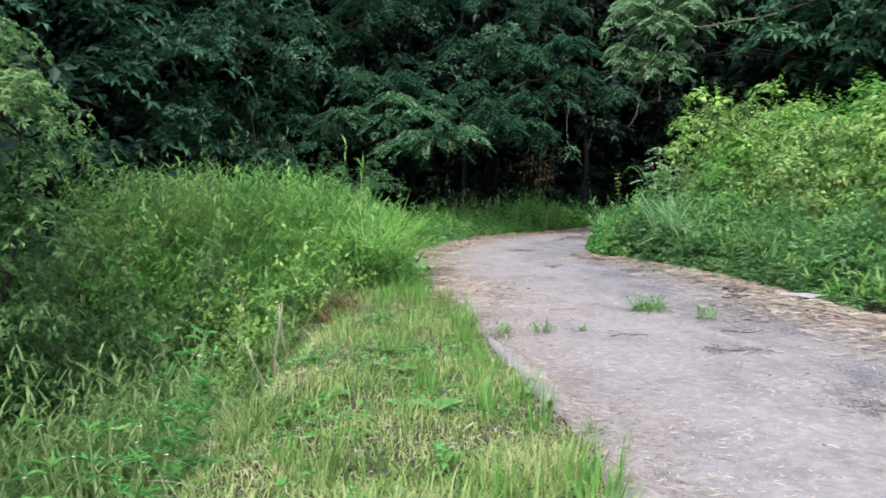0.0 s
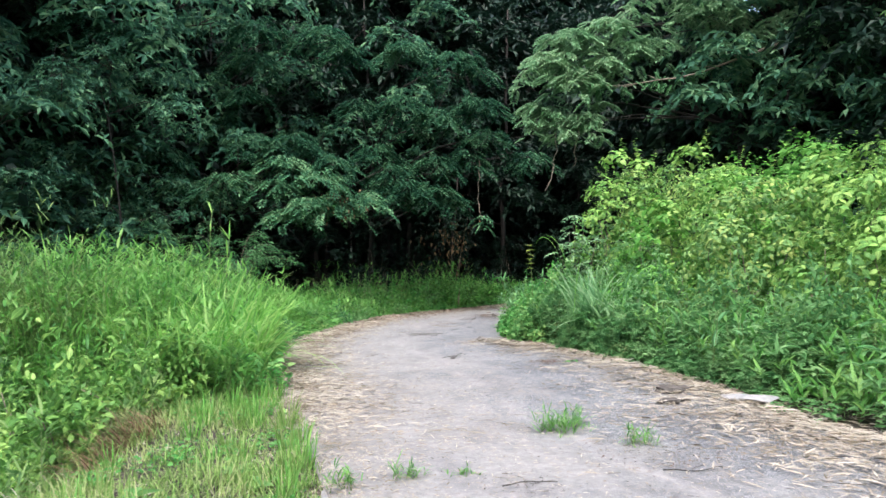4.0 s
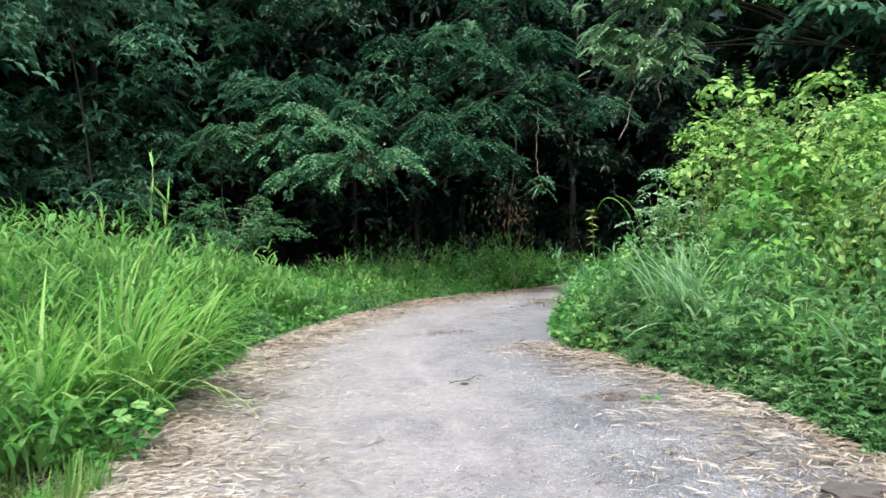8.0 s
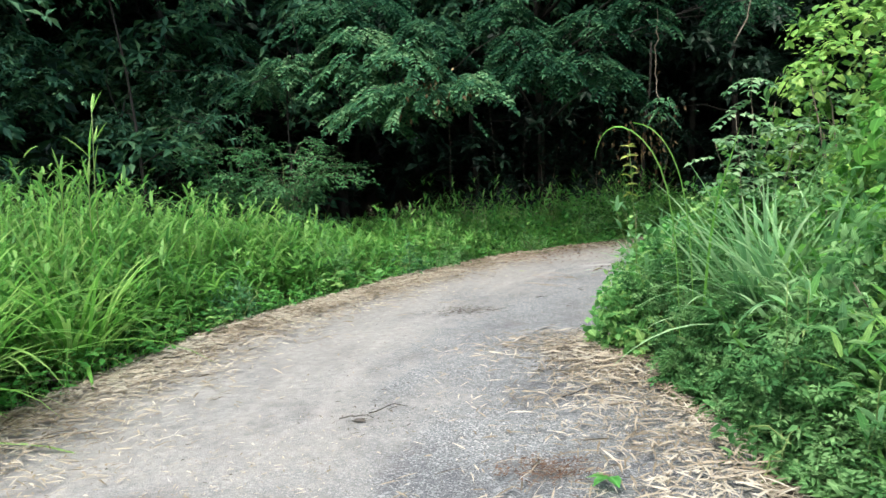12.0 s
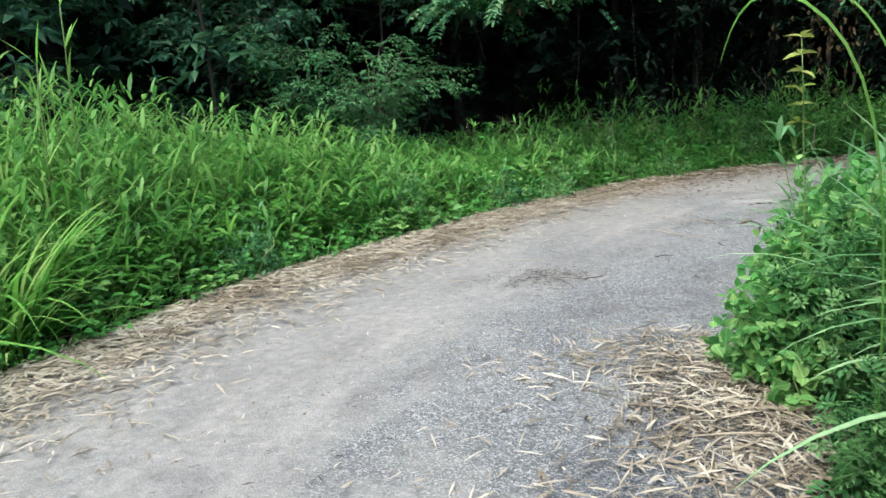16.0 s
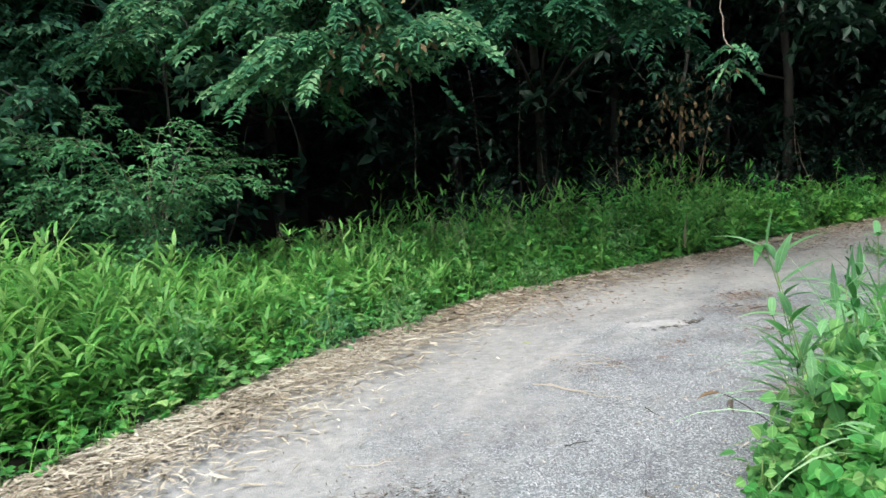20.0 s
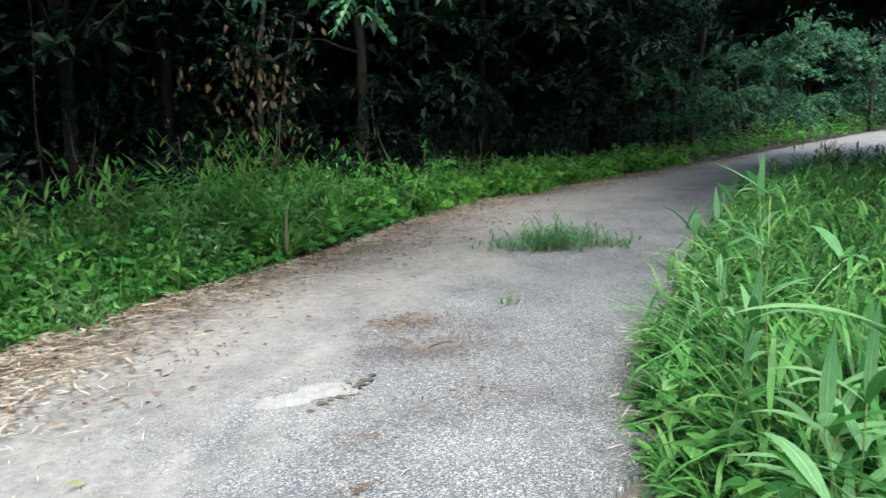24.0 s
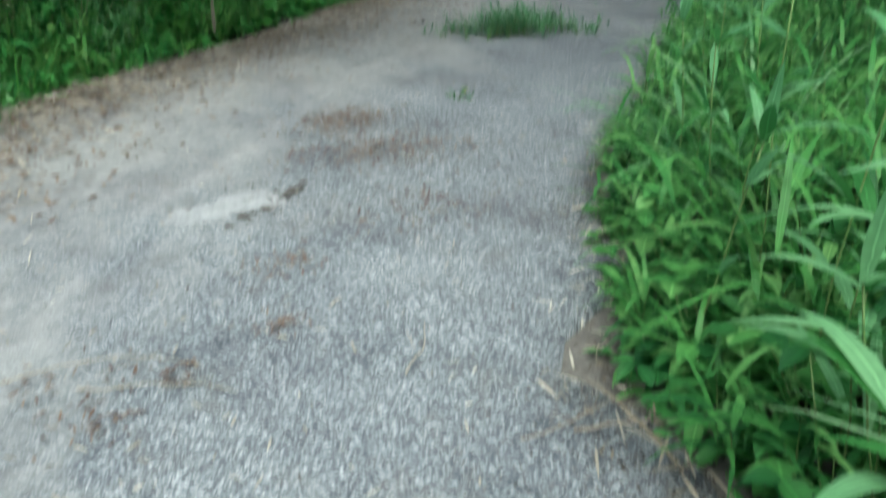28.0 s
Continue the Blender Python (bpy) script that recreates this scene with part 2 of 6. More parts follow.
# Near-black green that puts the deep woods' shade into the leaf colour.
FOREST_SHADE = leaf_mat("shade_toned_forest_leaves", [(0.0052, 0.0195, 0.0145), (0.0088, 0.0305, 0.0188), (0.016, 0.0465, 0.0275)], 0.5, 0.15)
# Lit and shaded copies of one leaf; light is put into the colour.
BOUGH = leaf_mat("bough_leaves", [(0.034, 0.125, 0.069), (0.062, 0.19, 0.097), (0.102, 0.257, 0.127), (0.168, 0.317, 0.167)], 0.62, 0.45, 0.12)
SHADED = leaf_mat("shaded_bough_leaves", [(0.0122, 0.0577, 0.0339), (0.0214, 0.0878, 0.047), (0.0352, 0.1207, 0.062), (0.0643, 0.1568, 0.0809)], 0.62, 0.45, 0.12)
PINNATE = leaf_mat("grey_green_leaves", [(0.11, 0.255, 0.13), (0.17, 0.335, 0.175), (0.25, 0.405, 0.23)], 0.6, 0.4, 0.12)
CREEP = leaf_mat("pale_creeper_leaves", [(0.075, 0.23, 0.07), (0.125, 0.33, 0.1), (0.2, 0.42, 0.14), (0.29, 0.49, 0.17)], 0.5, 0.5, 0.15)
BRAMBLE = leaf_mat("pale_bramble_leaves", [(0.09, 0.215, 0.075), (0.14, 0.3, 0.1), (0.21, 0.385, 0.13), (0.33, 0.46, 0.14)], 0.55, 0.42, 0.15)
BUSH = leaf_mat("bright_bush_leaves", [(0.086, 0.225, 0.055), (0.1445, 0.335, 0.08), (0.2193, 0.43, 0.105), (0.3096, 0.51, 0.14)], 0.5, 0.42)
VINE = leaf_mat("vine_leaves", [(0.0668, 0.238, 0.0473), (0.1127, 0.3375, 0.0641), (0.1707, 0.414, 0.0855)], 0.45, 0.5)
GRASS = leaf_mat("grass_blades", [(0.095, 0.295, 0.055), (0.155, 0.41, 0.078), (0.215, 0.475, 0.108), (0.32, 0.53, 0.17)], 0.42, 0.5)
SASA = leaf_mat("bamboo_grass_leaves", [(0.06, 0.2038, 0.0497), (0.105, 0.308, 0.0674), (0.155, 0.372, 0.0932), (0.21, 0.41, 0.1166)], 0.42, 0.5)
LUSH = leaf_mat("lush_grass_leaves", [(0.03, 0.125, 0.034), (0.06, 0.205, 0.052), (0.097, 0.285, 0.072), (0.185, 0.39, 0.125)], 0.4, 0.45)
SILVER = leaf_mat("blue_green_blades", [(0.13, 0.32, 0.14), (0.23, 0.46, 0.215), (0.38, 0.61, 0.34)], 0.4, 0.5)
WEED = leaf_mat("weed_leaves", [(0.0579, 0.2506, 0.0586), (0.0967, 0.3363, 0.0792), (0.1499, 0.4117, 0.104)], 0.5, 0.5)
THICKET = leaf_mat("thicket_leaves", [(0.07, 0.168, 0.054), (0.118, 0.245, 0.078), (0.178, 0.322, 0.108), (0.265, 0.395, 0.15)], 0.5, 0.5, 0.15)
MUGWORT = leaf_mat("grey_green_weeds", [(0.07, 0.21, 0.075), (0.11, 0.28, 0.1), (0.16, 0.345, 0.135), (0.21, 0.4, 0.17)], 0.65, 0.5, 0.12)
OLIVE = leaf_mat("olive_slope_leaves", [(0.05, 0.14, 0.05), (0.09, 0.21, 0.07), (0.135, 0.28, 0.095), (0.19, 0.34, 0.13)], 0.55, 0.5, 0.15)
ROSE = leaf_mat("dull_shrub_leaves", [(0.0418, 0.1555, 0.065), (0.0767, 0.221, 0.091), (0.1185, 0.2783, 0.1214)], 0.5, 0.42)
YELLOW = leaf_mat("yellowing_leaves", [(0.152, 0.2392, 0.044), (0.2432, 0.3128, 0.0704), (0.304, 0.3496, 0.1056)], 0.5, 0.35)
DEAD = leaf_mat("dead_leaves", [(0.096, 0.063, 0.0345), (0.156, 0.1071, 0.0586), (0.204, 0.1512, 0.0897)], 0.8, 0.15)
STRAW = leaf_mat("dry_bamboo_leaves", [(0.1526, 0.1273, 0.0928), (0.2491, 0.2173, 0.1701), (0.3465, 0.3114, 0.2546), (0.4299, 0.4054, 0.3475)], 0.75, 0.1)
HAY = leaf_mat("bleached_clippings", [(0.18, 0.21, 0.11), (0.27, 0.295, 0.175), (0.37, 0.385, 0.26), (0.47, 0.47, 0.36)], 0.75, 0.15)
CLIPPED = leaf_mat("mown_grass", [(0.115, 0.24, 0.055), (0.185, 0.335, 0.085), (0.265, 0.405, 0.13), (0.4, 0.45, 0.22)], 0.6, 0.42)
DEBRIS = leaf_mat("dark_crumbs", [(0.035, 0.03, 0.025), (0.07, 0.06, 0.05), (0.11, 0.098, 0.085)], 0.85, 0.0)
PETAL = leaf_mat("white_petals", [(0.595, 0.595, 0.561), (0.68, 0.68, 0.663)], 0.6, 0.2)
PLUME = leaf_mat("seed_plumes", [(0.26, 0.21, 0.16), (0.36, 0.31, 0.25)], 0.8, 0.2)


# ---- mesh tools ----
def rng_of(seed):
    return np.random.default_rng(seed)


class Buf:
    """Collects triangles."""

    def __init__(self):
        self.v, self.f, self.w, self.n = [], [], [], 0

    def add(self, v, f, across=None):
        v = np.asarray(v, float).reshape(-1, 3)
        self.v.append(v)
        self.w.append(np.ones(len(v)) if across is None else np.resize(across, len(v)))
        self.f.append(np.asarray(f, int).reshape(-1, 3) + self.n)
        self.n += len(v)
        return self

    def mesh(self, name, mat, smooth=False):
        me = bpy.data.meshes.new(name)
        if self.v:
            v, f = np.concatenate(self.v), np.concatenate(self.f)
            me.vertices.add(len(v))
            me.vertices.foreach_set("co", v.ravel())
            me.loops.add(len(f) * 3)
            me.loops.foreach_set("vertex_index", f.ravel().astype(np.int32))
            me.polygons.add(len(f))
            me.polygons.foreach_set("loop_start", np.arange(0, len(f) * 3, 3, dtype=np.int32))
            me.polygons.foreach_set("use_smooth", np.full(len(f), smooth))
            me.update(calc_edges=True)
            me.attributes.new("across", "FLOAT", "POINT").data.foreach_set("value", np.concatenate(self.w).astype(np.float32))
        me.materials.append(mat)
        return me


def part(name, buf, mat, parent, label="", smooth=True):
    ob = new(name, buf.mesh(name, mat, smooth))
    ob.parent = parent
    return tagged(ob, label)


def stuff(name, buf, mat, label, category):
    return tagged(new(name, buf.mesh(name, mat, True)), label, category, kind="stuff")


def thing(name, at, label, category, group="", rz=0.0, scale=1.0):
    ob = new(name)
    ob.empty_display_size = 0.1
    ob.matrix_basis = pose(*at, 0, 0, rz) @ Matrix.Diagonal((scale, scale, scale, 1))
    return tagged(ob, label, category, group)


def unit(v):
    return v / np.maximum(np.linalg.norm(v, axis=-1, keepdims=True), 1e-9)


LEAF4 = (np.array([(0, 0, 0), (-0.46, 0.3, 0.09), (0.46, 0.3, 0.03), (-0.38, 0.63, 0.05), (0.38, 0.63, -0.02), (0, 1, -0.16)]), np.array([(0, 2, 1), (1, 2, 4), (1, 4, 3), (3, 4, 5)]))
FLAT4 = (LEAF4[0] * np.array([1, 1, 0.25]), LEAF4[1])
LEAF2 = (np.array([(0, 0, 0), (-0.5, 0.45, 0.12), (0.5, 0.45, 0.12), (0, 1, -0.1)]), np.array([(0, 3, 1), (0, 2, 3)]))
LEAF8 = (
    np.array([(0, 0, 0), (-0.45, 0.3, 0.1), (0, 0.3, 0), (0.45, 0.3, 0.1), (-0.42, 0.62, 0.05), (0, 0.65, -0.04), (0.42, 0.62, 0.05), (0, 1, -0.16)]),
    np.array([(0, 2, 1), (0, 3, 2), (1, 2, 5), (1, 5, 4), (2, 3, 6), (2, 6, 5), (4, 5, 7), (5, 6, 7)]),
)


def round_leaf(folds=0.1, droop=0.16, rows=((0.1, 0.26), (0.28, 0.5), (0.5, 0.5), (0.72, 0.34), (0.88, 0.14))):
    v, f = [(0, 0, 0)], []
    for y, w in rows:
        z = -droop * y * y
        v += [(-w, y, z + folds * w * 2), (0, y, z), (w, y, z + folds * w * 2)]
    v.append((0, 1, -droop))
    f += [(0, 2, 1), (0, 3, 2)]
    for r in range(len(rows) - 1):
        a = 1 + 3 * r
        f += [(a, a + 1, a + 4), (a, a + 4, a + 3), (a + 1, a + 2, a + 5), (a + 1, a + 5, a + 4)]
    a = 1 + 3 * (len(rows) - 1)
    f += [(a, a + 1, a + 3), (a + 1, a + 2, a + 3)]
    return np.array(v, float), np.array(f)


LEAF20 = round_leaf()


def cut_leaf():
    """A deeply divided leaf: a rib with three pairs of pointed lobes and one at the tip."""
    ribs = ((0.0, 0.05), (0.3, 0.5), (0.52, 0.46), (0.72, 0.34))
    v, f = [(0, y, -0.12 * y * y) for y, w in ribs] + [(0, 1, -0.16)], []
    for i, (y, w) in enumerate(ribs[1:], 1):
        for s in (-1, 1):
            k = len(v)
            v += [(s * w * 0.55, y - 0.02, 0.04), (s * w, y + 0.17, 0.0), (s * w * 0.3, y + 0.13, 0.02)]
            f += [(i, k, k + 1), (i, k + 1, k + 2)]
    k = len(v)
    v += [(-0.12, 0.82, -0.1), (0.12, 0.82, -0.1)]
    f += [(3, k, 4), (3, 4, k + 1), (0, 1, 5), (0, 1, 8), (1, 2, 7), (2, 3, 13)]
    return np.array(v, float), np.array(f)


CUT = cut_leaf()


def put_leaves(buf, pos, axis, length, width, rng, shape=LEAF4, up=(0, 0, 1), tilt=0.5):
    """Leaves of a shape, one at each place, that point along axis and face roughly upwards."""
    pos, axis = np.asarray(pos, float), unit(np.asarray(axis, float))
    n = len(pos)
    if not n:
        return
    v, f = shape
    face = np.array(up, float) + rng.normal(0, tilt, (n, 3))
    side = unit(np.cross(axis, face))
    nor = np.cross(side, axis)
    length = np.broadcast_to(length, n)[:, None]
    width = np.broadcast_to(width, n)[:, None]
    out = pos[:, None] + v[None, :, 0:1] * (side * width)[:, None] + v[None, :, 1:2] * (axis * length)[:, None] + v[None, :, 2:3] * (nor * length)[:, None]
    buf.add(out, f[None] + (np.arange(n) * len(v))[:, None, None], v[:, 0] * 2)


def put_blades(buf, pos, length, width, az, lean, droop, seg=4, waist=0.6):
    """Grass blades: strips that rise from their places and bend over. Angles in radians from upright."""
    pos = np.asarray(pos, float)
    n = len(pos)
    if not n:
        return
    length, width, az, lean, droop = (np.broadcast_to(a, n).astype(float) for a in (length, width, az, lean, droop))
    t = (np.arange(seg) + 0.5) / seg
    th = lean[:, None] + droop[:, None] * t**1.3
    step = (length / seg)[:, None]
    out = np.concatenate([np.zeros((n, 1)), np.cumsum(np.sin(th) * step, 1)], 1)
    rise = np.concatenate([np.zeros((n, 1)), np.cumsum(np.cos(th) * step, 1)], 1)
    mid = pos[:, None] + np.stack([out * np.cos(az)[:, None], out * np.sin(az)[:, None], rise], -1)
    side = np.stack([-np.sin(az), np.cos(az), 0 * az], -1)[:, None] * (width / 2)[:, None, None]
    s = np.arange(seg) / seg
    prof = np.minimum(1, waist + s * 2)[None, :, None] * (1 - s**2.5)[None, :, None]
    v = np.concatenate([mid[:, :-1] - side * prof, mid[:, :-1] + side * prof, mid[:, -1:]], 1)
    f = [(i, seg + i, seg + i + 1) for i in range(seg - 1)] + [(i, seg + i + 1, i + 1) for i in range(seg - 1)] + [(seg - 1, 2 * seg - 1, 2 * seg)]
    k = 2 * seg + 1
    buf.add(v, np.array(f)[None] + (np.arange(n) * k)[:, None, None], np.r_[-np.ones(seg), np.ones(seg), 0.0])


def put_tube(buf, pts, radii, sides=6):
    pts = np.asarray(pts, float)
    m = len(pts)
    radii = np.broadcast_to(radii, m)
    tan = unit(np.gradient(pts, axis=0))
    ref = np.array([0.31, 0.95, 0.05]) if abs(tan[0][1]) < 0.8 else np.array([0.95, 0.1, 0.31])
    a = unit(np.cross(tan, ref))
    b = np.cross(tan, a)
    ph = np.arange(sides) * 2 * np.pi / sides
    ring = pts[:, None] + radii[:, None, None] * (np.cos(ph)[None, :, None] * a[:, None] + np.sin(ph)[None, :, None] * b[:, None])
    f = []
    for i in range(m - 1):
        for j in range(sides):
            p, q = i * sides + j, i * sides + (j + 1) % sides
            f += [(p, q, q + sides), (p, q + sides, p + sides)]
    top = m * sides
    f += [(top - sides + j, top - sides + (j + 1) % sides, top) for j in range(sides)]
    buf.add(np.concatenate([ring.reshape(-1, 3), pts[-1:]]), f)


def put_ribbon(buf, pts, width, side, n=18):
    """One long leaf along a smooth line through pts, tapered to its tip, folded along its rib."""
    pts = np.asarray(pts, float)
    t = np.linspace(0, len(pts) - 1, n)
    line = np.stack([np.interp(t, np.arange(len(pts)), pts[:, k]) for k in range(3)], -1)
    for _ in range(4):
        line[1:-1] = (line[:-2] + 2 * line[1:-1] + line[2:]) / 4
    u = np.linspace(0, 1, n)
    w = (width * np.minimum(1, 0.5 + u * 3) * (1 - u**3) + 0.0005)[:, None] * unit(np.asarray(side, float))[None]
    f = []
    for i in range(n - 1):
        for a in (0, n):
            f += [(a + i, a + i + n, a + i + n + 1), (a + i, a + i + n + 1, a + i + 1)]
    fold = np.array([0, 0, -1.0]) * width * 0.25
    buf.add(np.concatenate([line - w / 2, line + fold, line + w / 2]), f, np.r_[-np.ones(n), np.zeros(n), np.ones(n)])


def wander(a, b, n, amount, rng, sag=0.0):
    """A crooked line from a to b."""
    a, b = np.asarray(a, float), np.asarray(b, float)
    t = np.linspace(0, 1, n)[:, None]
    p = a + (b - a) * t + np.cumsum(rng.normal(0, amount, (n, 3)), 0) * (t * (1 - t) * 3)
    p[:, 2] -= sag * (t[:, 0] * (1 - t[:, 0])) * 4
    return p


# ---- plan: the road's two edges, the lie of the land ----
EDGE_L = np.array([(1.3, -12), (1.1, -3), (0.75, 2.5), (0.68, 3.6), (0.56, 5), (0.43, 6.1), (0.24, 7.7), (-0.1, 9.2), (-0.42, 11), (-0.5, 12.6), (-0.55, 14.1), (-0.36, 15.2), (0.2, 17.7), (1.05, 19.8), (2.1, 21), (3.1, 22.0), (4.3, 23.7), (5.9, 25.7), (7.9, 26.9), (15, 31.9), (43, 51.7)])
EDGE_R = np.array([(5.4, -12), (5.0, -3), (4.7, 3), (4.2, 6), (3.75, 7.5), (3.7, 9), (3.7, 10), (3.45, 11.5), (3.15, 12.6), (2.9, 13.6), (2.88, 14.5), (2.98, 15.65), (3.06, 15.93), (3.12, 16.12), (3.15, 16.6), (3.46, 17.04), (3.72, 17.55), (4.05, 18.1), (4.5, 18.6), (6.2, 20.6), (9.1, 23.7), (16.6, 27.9), (47, 48.5)])


def left_x(y):
    return np.interp(y, EDGE_L[:, 1], EDGE_L[:, 0])


def right_x(y):
    return np.interp(y, EDGE_R[:, 1], EDGE_R[:, 0])


def step01(x):
    x = np.clip(x, 0, 1)
    return x * x * (3 - 2 * x)


MID_Y = np.array([-12.0, -3, 4, 8, 12, 15, 17.5, 19.5, 21.5, 23.5, 26, 31, 48])
MID = np.stack([(left_x(MID_Y) + right_x(MID_Y)) / 2, MID_Y], 1)


def road_gap(x, y):
    """Distance from the road's middle line."""
    p = np.stack(np.broadcast_arrays(x, y), -1).astype(float)
    best = np.full(p.shape[:-1], 1e9)
    for a, b in zip(MID[:-1], MID[1:]):
        ab = b - a
        t = np.clip(((p - a) @ ab) / (ab @ ab), 0, 1)
        best = np.minimum(best, np.linalg.norm(p - a - t[..., None] * ab, axis=-1))
    return best


def land(x, y):
    """Height of the ground."""
    x, y = np.broadcast_arrays(np.asarray(x, float), np.asarray(y, float))
    z = 0.03 * np.sin(x * 1.7 + y * 0.6) * np.cos(y * 1.1 - x * 0.4) - 0.035
    z = z - 1.45 * step01((-0.85 - x) / 1.0) * (1 - step01((y - 8.6) / 2.6)) * step01((y + 14) / 6)
    gap = road_gap(x, y)
    # rise added behind the trees to block the sky in their gaps
    rise = np.minimum(13, np.maximum(0, gap - 9.5) * 0.55) * step01((y + 1) / 9)
    out = (x < left_x(y) - 0.02) | (x > right_x(y) + 0.02)
    bump = 0.05 * step01((np.maximum(left_x(y) - x, x - right_x(y)) - 0.1) / 0.7) * out
    return z + rise + bump


def on_land(x, y, lift=0.0):
    return np.stack([x, y, land(x, y) + lift], -1)


def build_ground():
    xs = np.unique(np.concatenate([np.linspace(-300, -30, 10), np.arange(-30, -8, 1.5), np.arange(-8, 12, 0.22), np.arange(12, 50, 1.5), np.linspace(50, 300, 10)]))
    ys = np.unique(np.concatenate([np.linspace(-300, -14, 8), np.arange(-14, -2, 1.2), np.arange(-2, 28, 0.22), np.arange(28, 70, 1.6), np.linspace(70, 320, 9)]))
    gx, gy = np.meshgrid(xs, ys)
    v = np.stack([gx, gy, land(gx, gy)], -1).reshape(-1, 3)
    w, h = len(xs), len(ys)
    i = (np.arange(h - 1)[:, None] * w + np.arange(w - 1)[None]).ravel()
    f = np.concatenate([np.stack([i, i + 1, i + 1 + w], 1), np.stack([i, i + 1 + w, i + w], 1)])
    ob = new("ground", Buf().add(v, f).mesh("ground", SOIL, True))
    tagged(ob, "dark forest soil rising to an added slope behind the trees", "ground", kind="structure")


def build_road():
    ys = np.concatenate([np.arange(-12, 26, 0.16), np.arange(26, 48, 0.5)])
    us = np.linspace(0, 1, 19)
    rng = rng_of(3)
    jl = np.interp(ys, np.arange(-12, 49, 0.35), rng.normal(0, 0.05, 175)[: len(np.arange(-12, 49, 0.35))])
    jr = np.interp(ys, np.arange(-12, 49, 0.35), rng.normal(0, 0.06, 175)[: len(np.arange(-12, 49, 0.35))])
    ease = np.where(ys < 8, 0.6, 1)
    x0, x1 = left_x(ys) + jl * ease, right_x(ys) + jr * 0.6 - 0.13 * np.exp(-(((ys - 16.75) / 0.2) ** 2))
    gx = x0[:, None] + (x1 - x0)[:, None] * us[None]
    gy = np.repeat(ys[:, None], len(us), 1)
    gz = 0.012 * np.sin(gx * 2.1 + gy * 0.7) * np.cos(gy * 0.9) + 0.02 * np.sin(us * np.pi)[None]
    m, n = gx.shape
    top = np.stack([gx, gy, gz], -1).reshape(-1, 3)
    i = (np.arange(m - 1)[:, None] * n + np.arange(n - 1)[None]).ravel()
    f = [np.stack([i, i + 1, i + 1 + n], 1), np.stack([i, i + 1 + n, i + n], 1)]
    low = top.copy()
    low[:, 2] = -0.16
    k = m * n
    for col, flip in ((0, 1), (n - 1, 0)):
        a = np.arange(m - 1) * n + col
        q = [np.stack([a, a + n, a + n + k], 1), np.stack([a, a + n + k, a + k], 1)]
        f += [t[:, ::-1] for t in q] if flip == 0 else q
    ob = new("road", Buf().add(np.concatenate([top, low]), np.concatenate(f), np.tile(us, 2 * m)).mesh("road", CONCRETE, True))
    tagged(ob, "narrow grey concrete lane, worn and dusty, with bare aggregate", "road", kind="structure")


def build_slab_edge():
    """The pale bare edge of the concrete where the verge meets it."""
    rng = rng_of(17)
    y = np.arange(4.4, 6.4, 0.05)
    n = len(y)
    wide = 0.05 + 0.06 * patchy_line(y) + rng.uniform(0, 0.035, n)
    wide = 0.012 + wide * step01((y - 4.4) / 0.4) * step01((6.4 - y) / 0.9)
    x0 = left_x(y) + 0.0
    z = 0.012 * np.sin(x0 * 2.1 + y * 0.7) * np.cos(y * 0.9) + 0.01
    rows = [np.stack([x0 - 0.012, y, z - 0.05], -1), np.stack([x0 - 0.008, y, z], -1), np.stack([x0 + wide * 0.6, y, z + 0.004], -1), np.stack([x0 + wide, y, z - 0.002], -1)]
    f = []
    for r in range(3):
        for i in range(n - 1):
            a, b = r * n + i, (r + 1) * n + i
            f += [(a, b, b + 1), (a, b + 1, a + 1)]
    ob = new("trim", Buf().add(np.concatenate(rows), f).mesh("trim", MORTAR, True))
    tagged(ob, "pale bare edge of the concrete lane beside the verge", "road edge", kind="structure")


def patchy_line(y):
    return 0.5 + 0.5 * np.sin(y * 3.1) * np.cos(y * 1.3)


def build_edge_soil():
    """Dusty bare soil along the inner edge of the bend, where the concrete has broken away."""
    ys = np.arange(13.0, 19.0, 0.06)
    us = np.linspace(-0.26, 0.3, 9)
    gy = np.repeat(ys[:, None], len(us), 1)
    gx = right_x(ys)[:, None] + us[None] + 0.03 * np.sin(gy * 9)
    rise = 0.008 * np.sin(gx * 31 + gy * 17) * np.cos(gy * 23)
    gz = np.where(us[None] < 0.03, -0.022, np.maximum(land(gx, gy) + 0.008, -0.02)) + rise * (us[None] > -0.2)
    m, n = gx.shape
    i = (np.arange(m - 1)[:, None] * n + np.arange(n - 1)[None]).ravel()
    f = np.concatenate([np.stack([i, i + 1, i + 1 + n], 1), np.stack([i, i + 1 + n, i + n], 1)])
    ob = new("ground", Buf().add(np.stack([gx, gy, gz], -1), f).mesh("ground", DRY_SOIL, True))
    tagged(ob, "dusty grey-brown soil along the broken edge of the lane", "ground", kind="structure")


build_ground()
build_edge_soil()
build_road()
build_slab_edge()


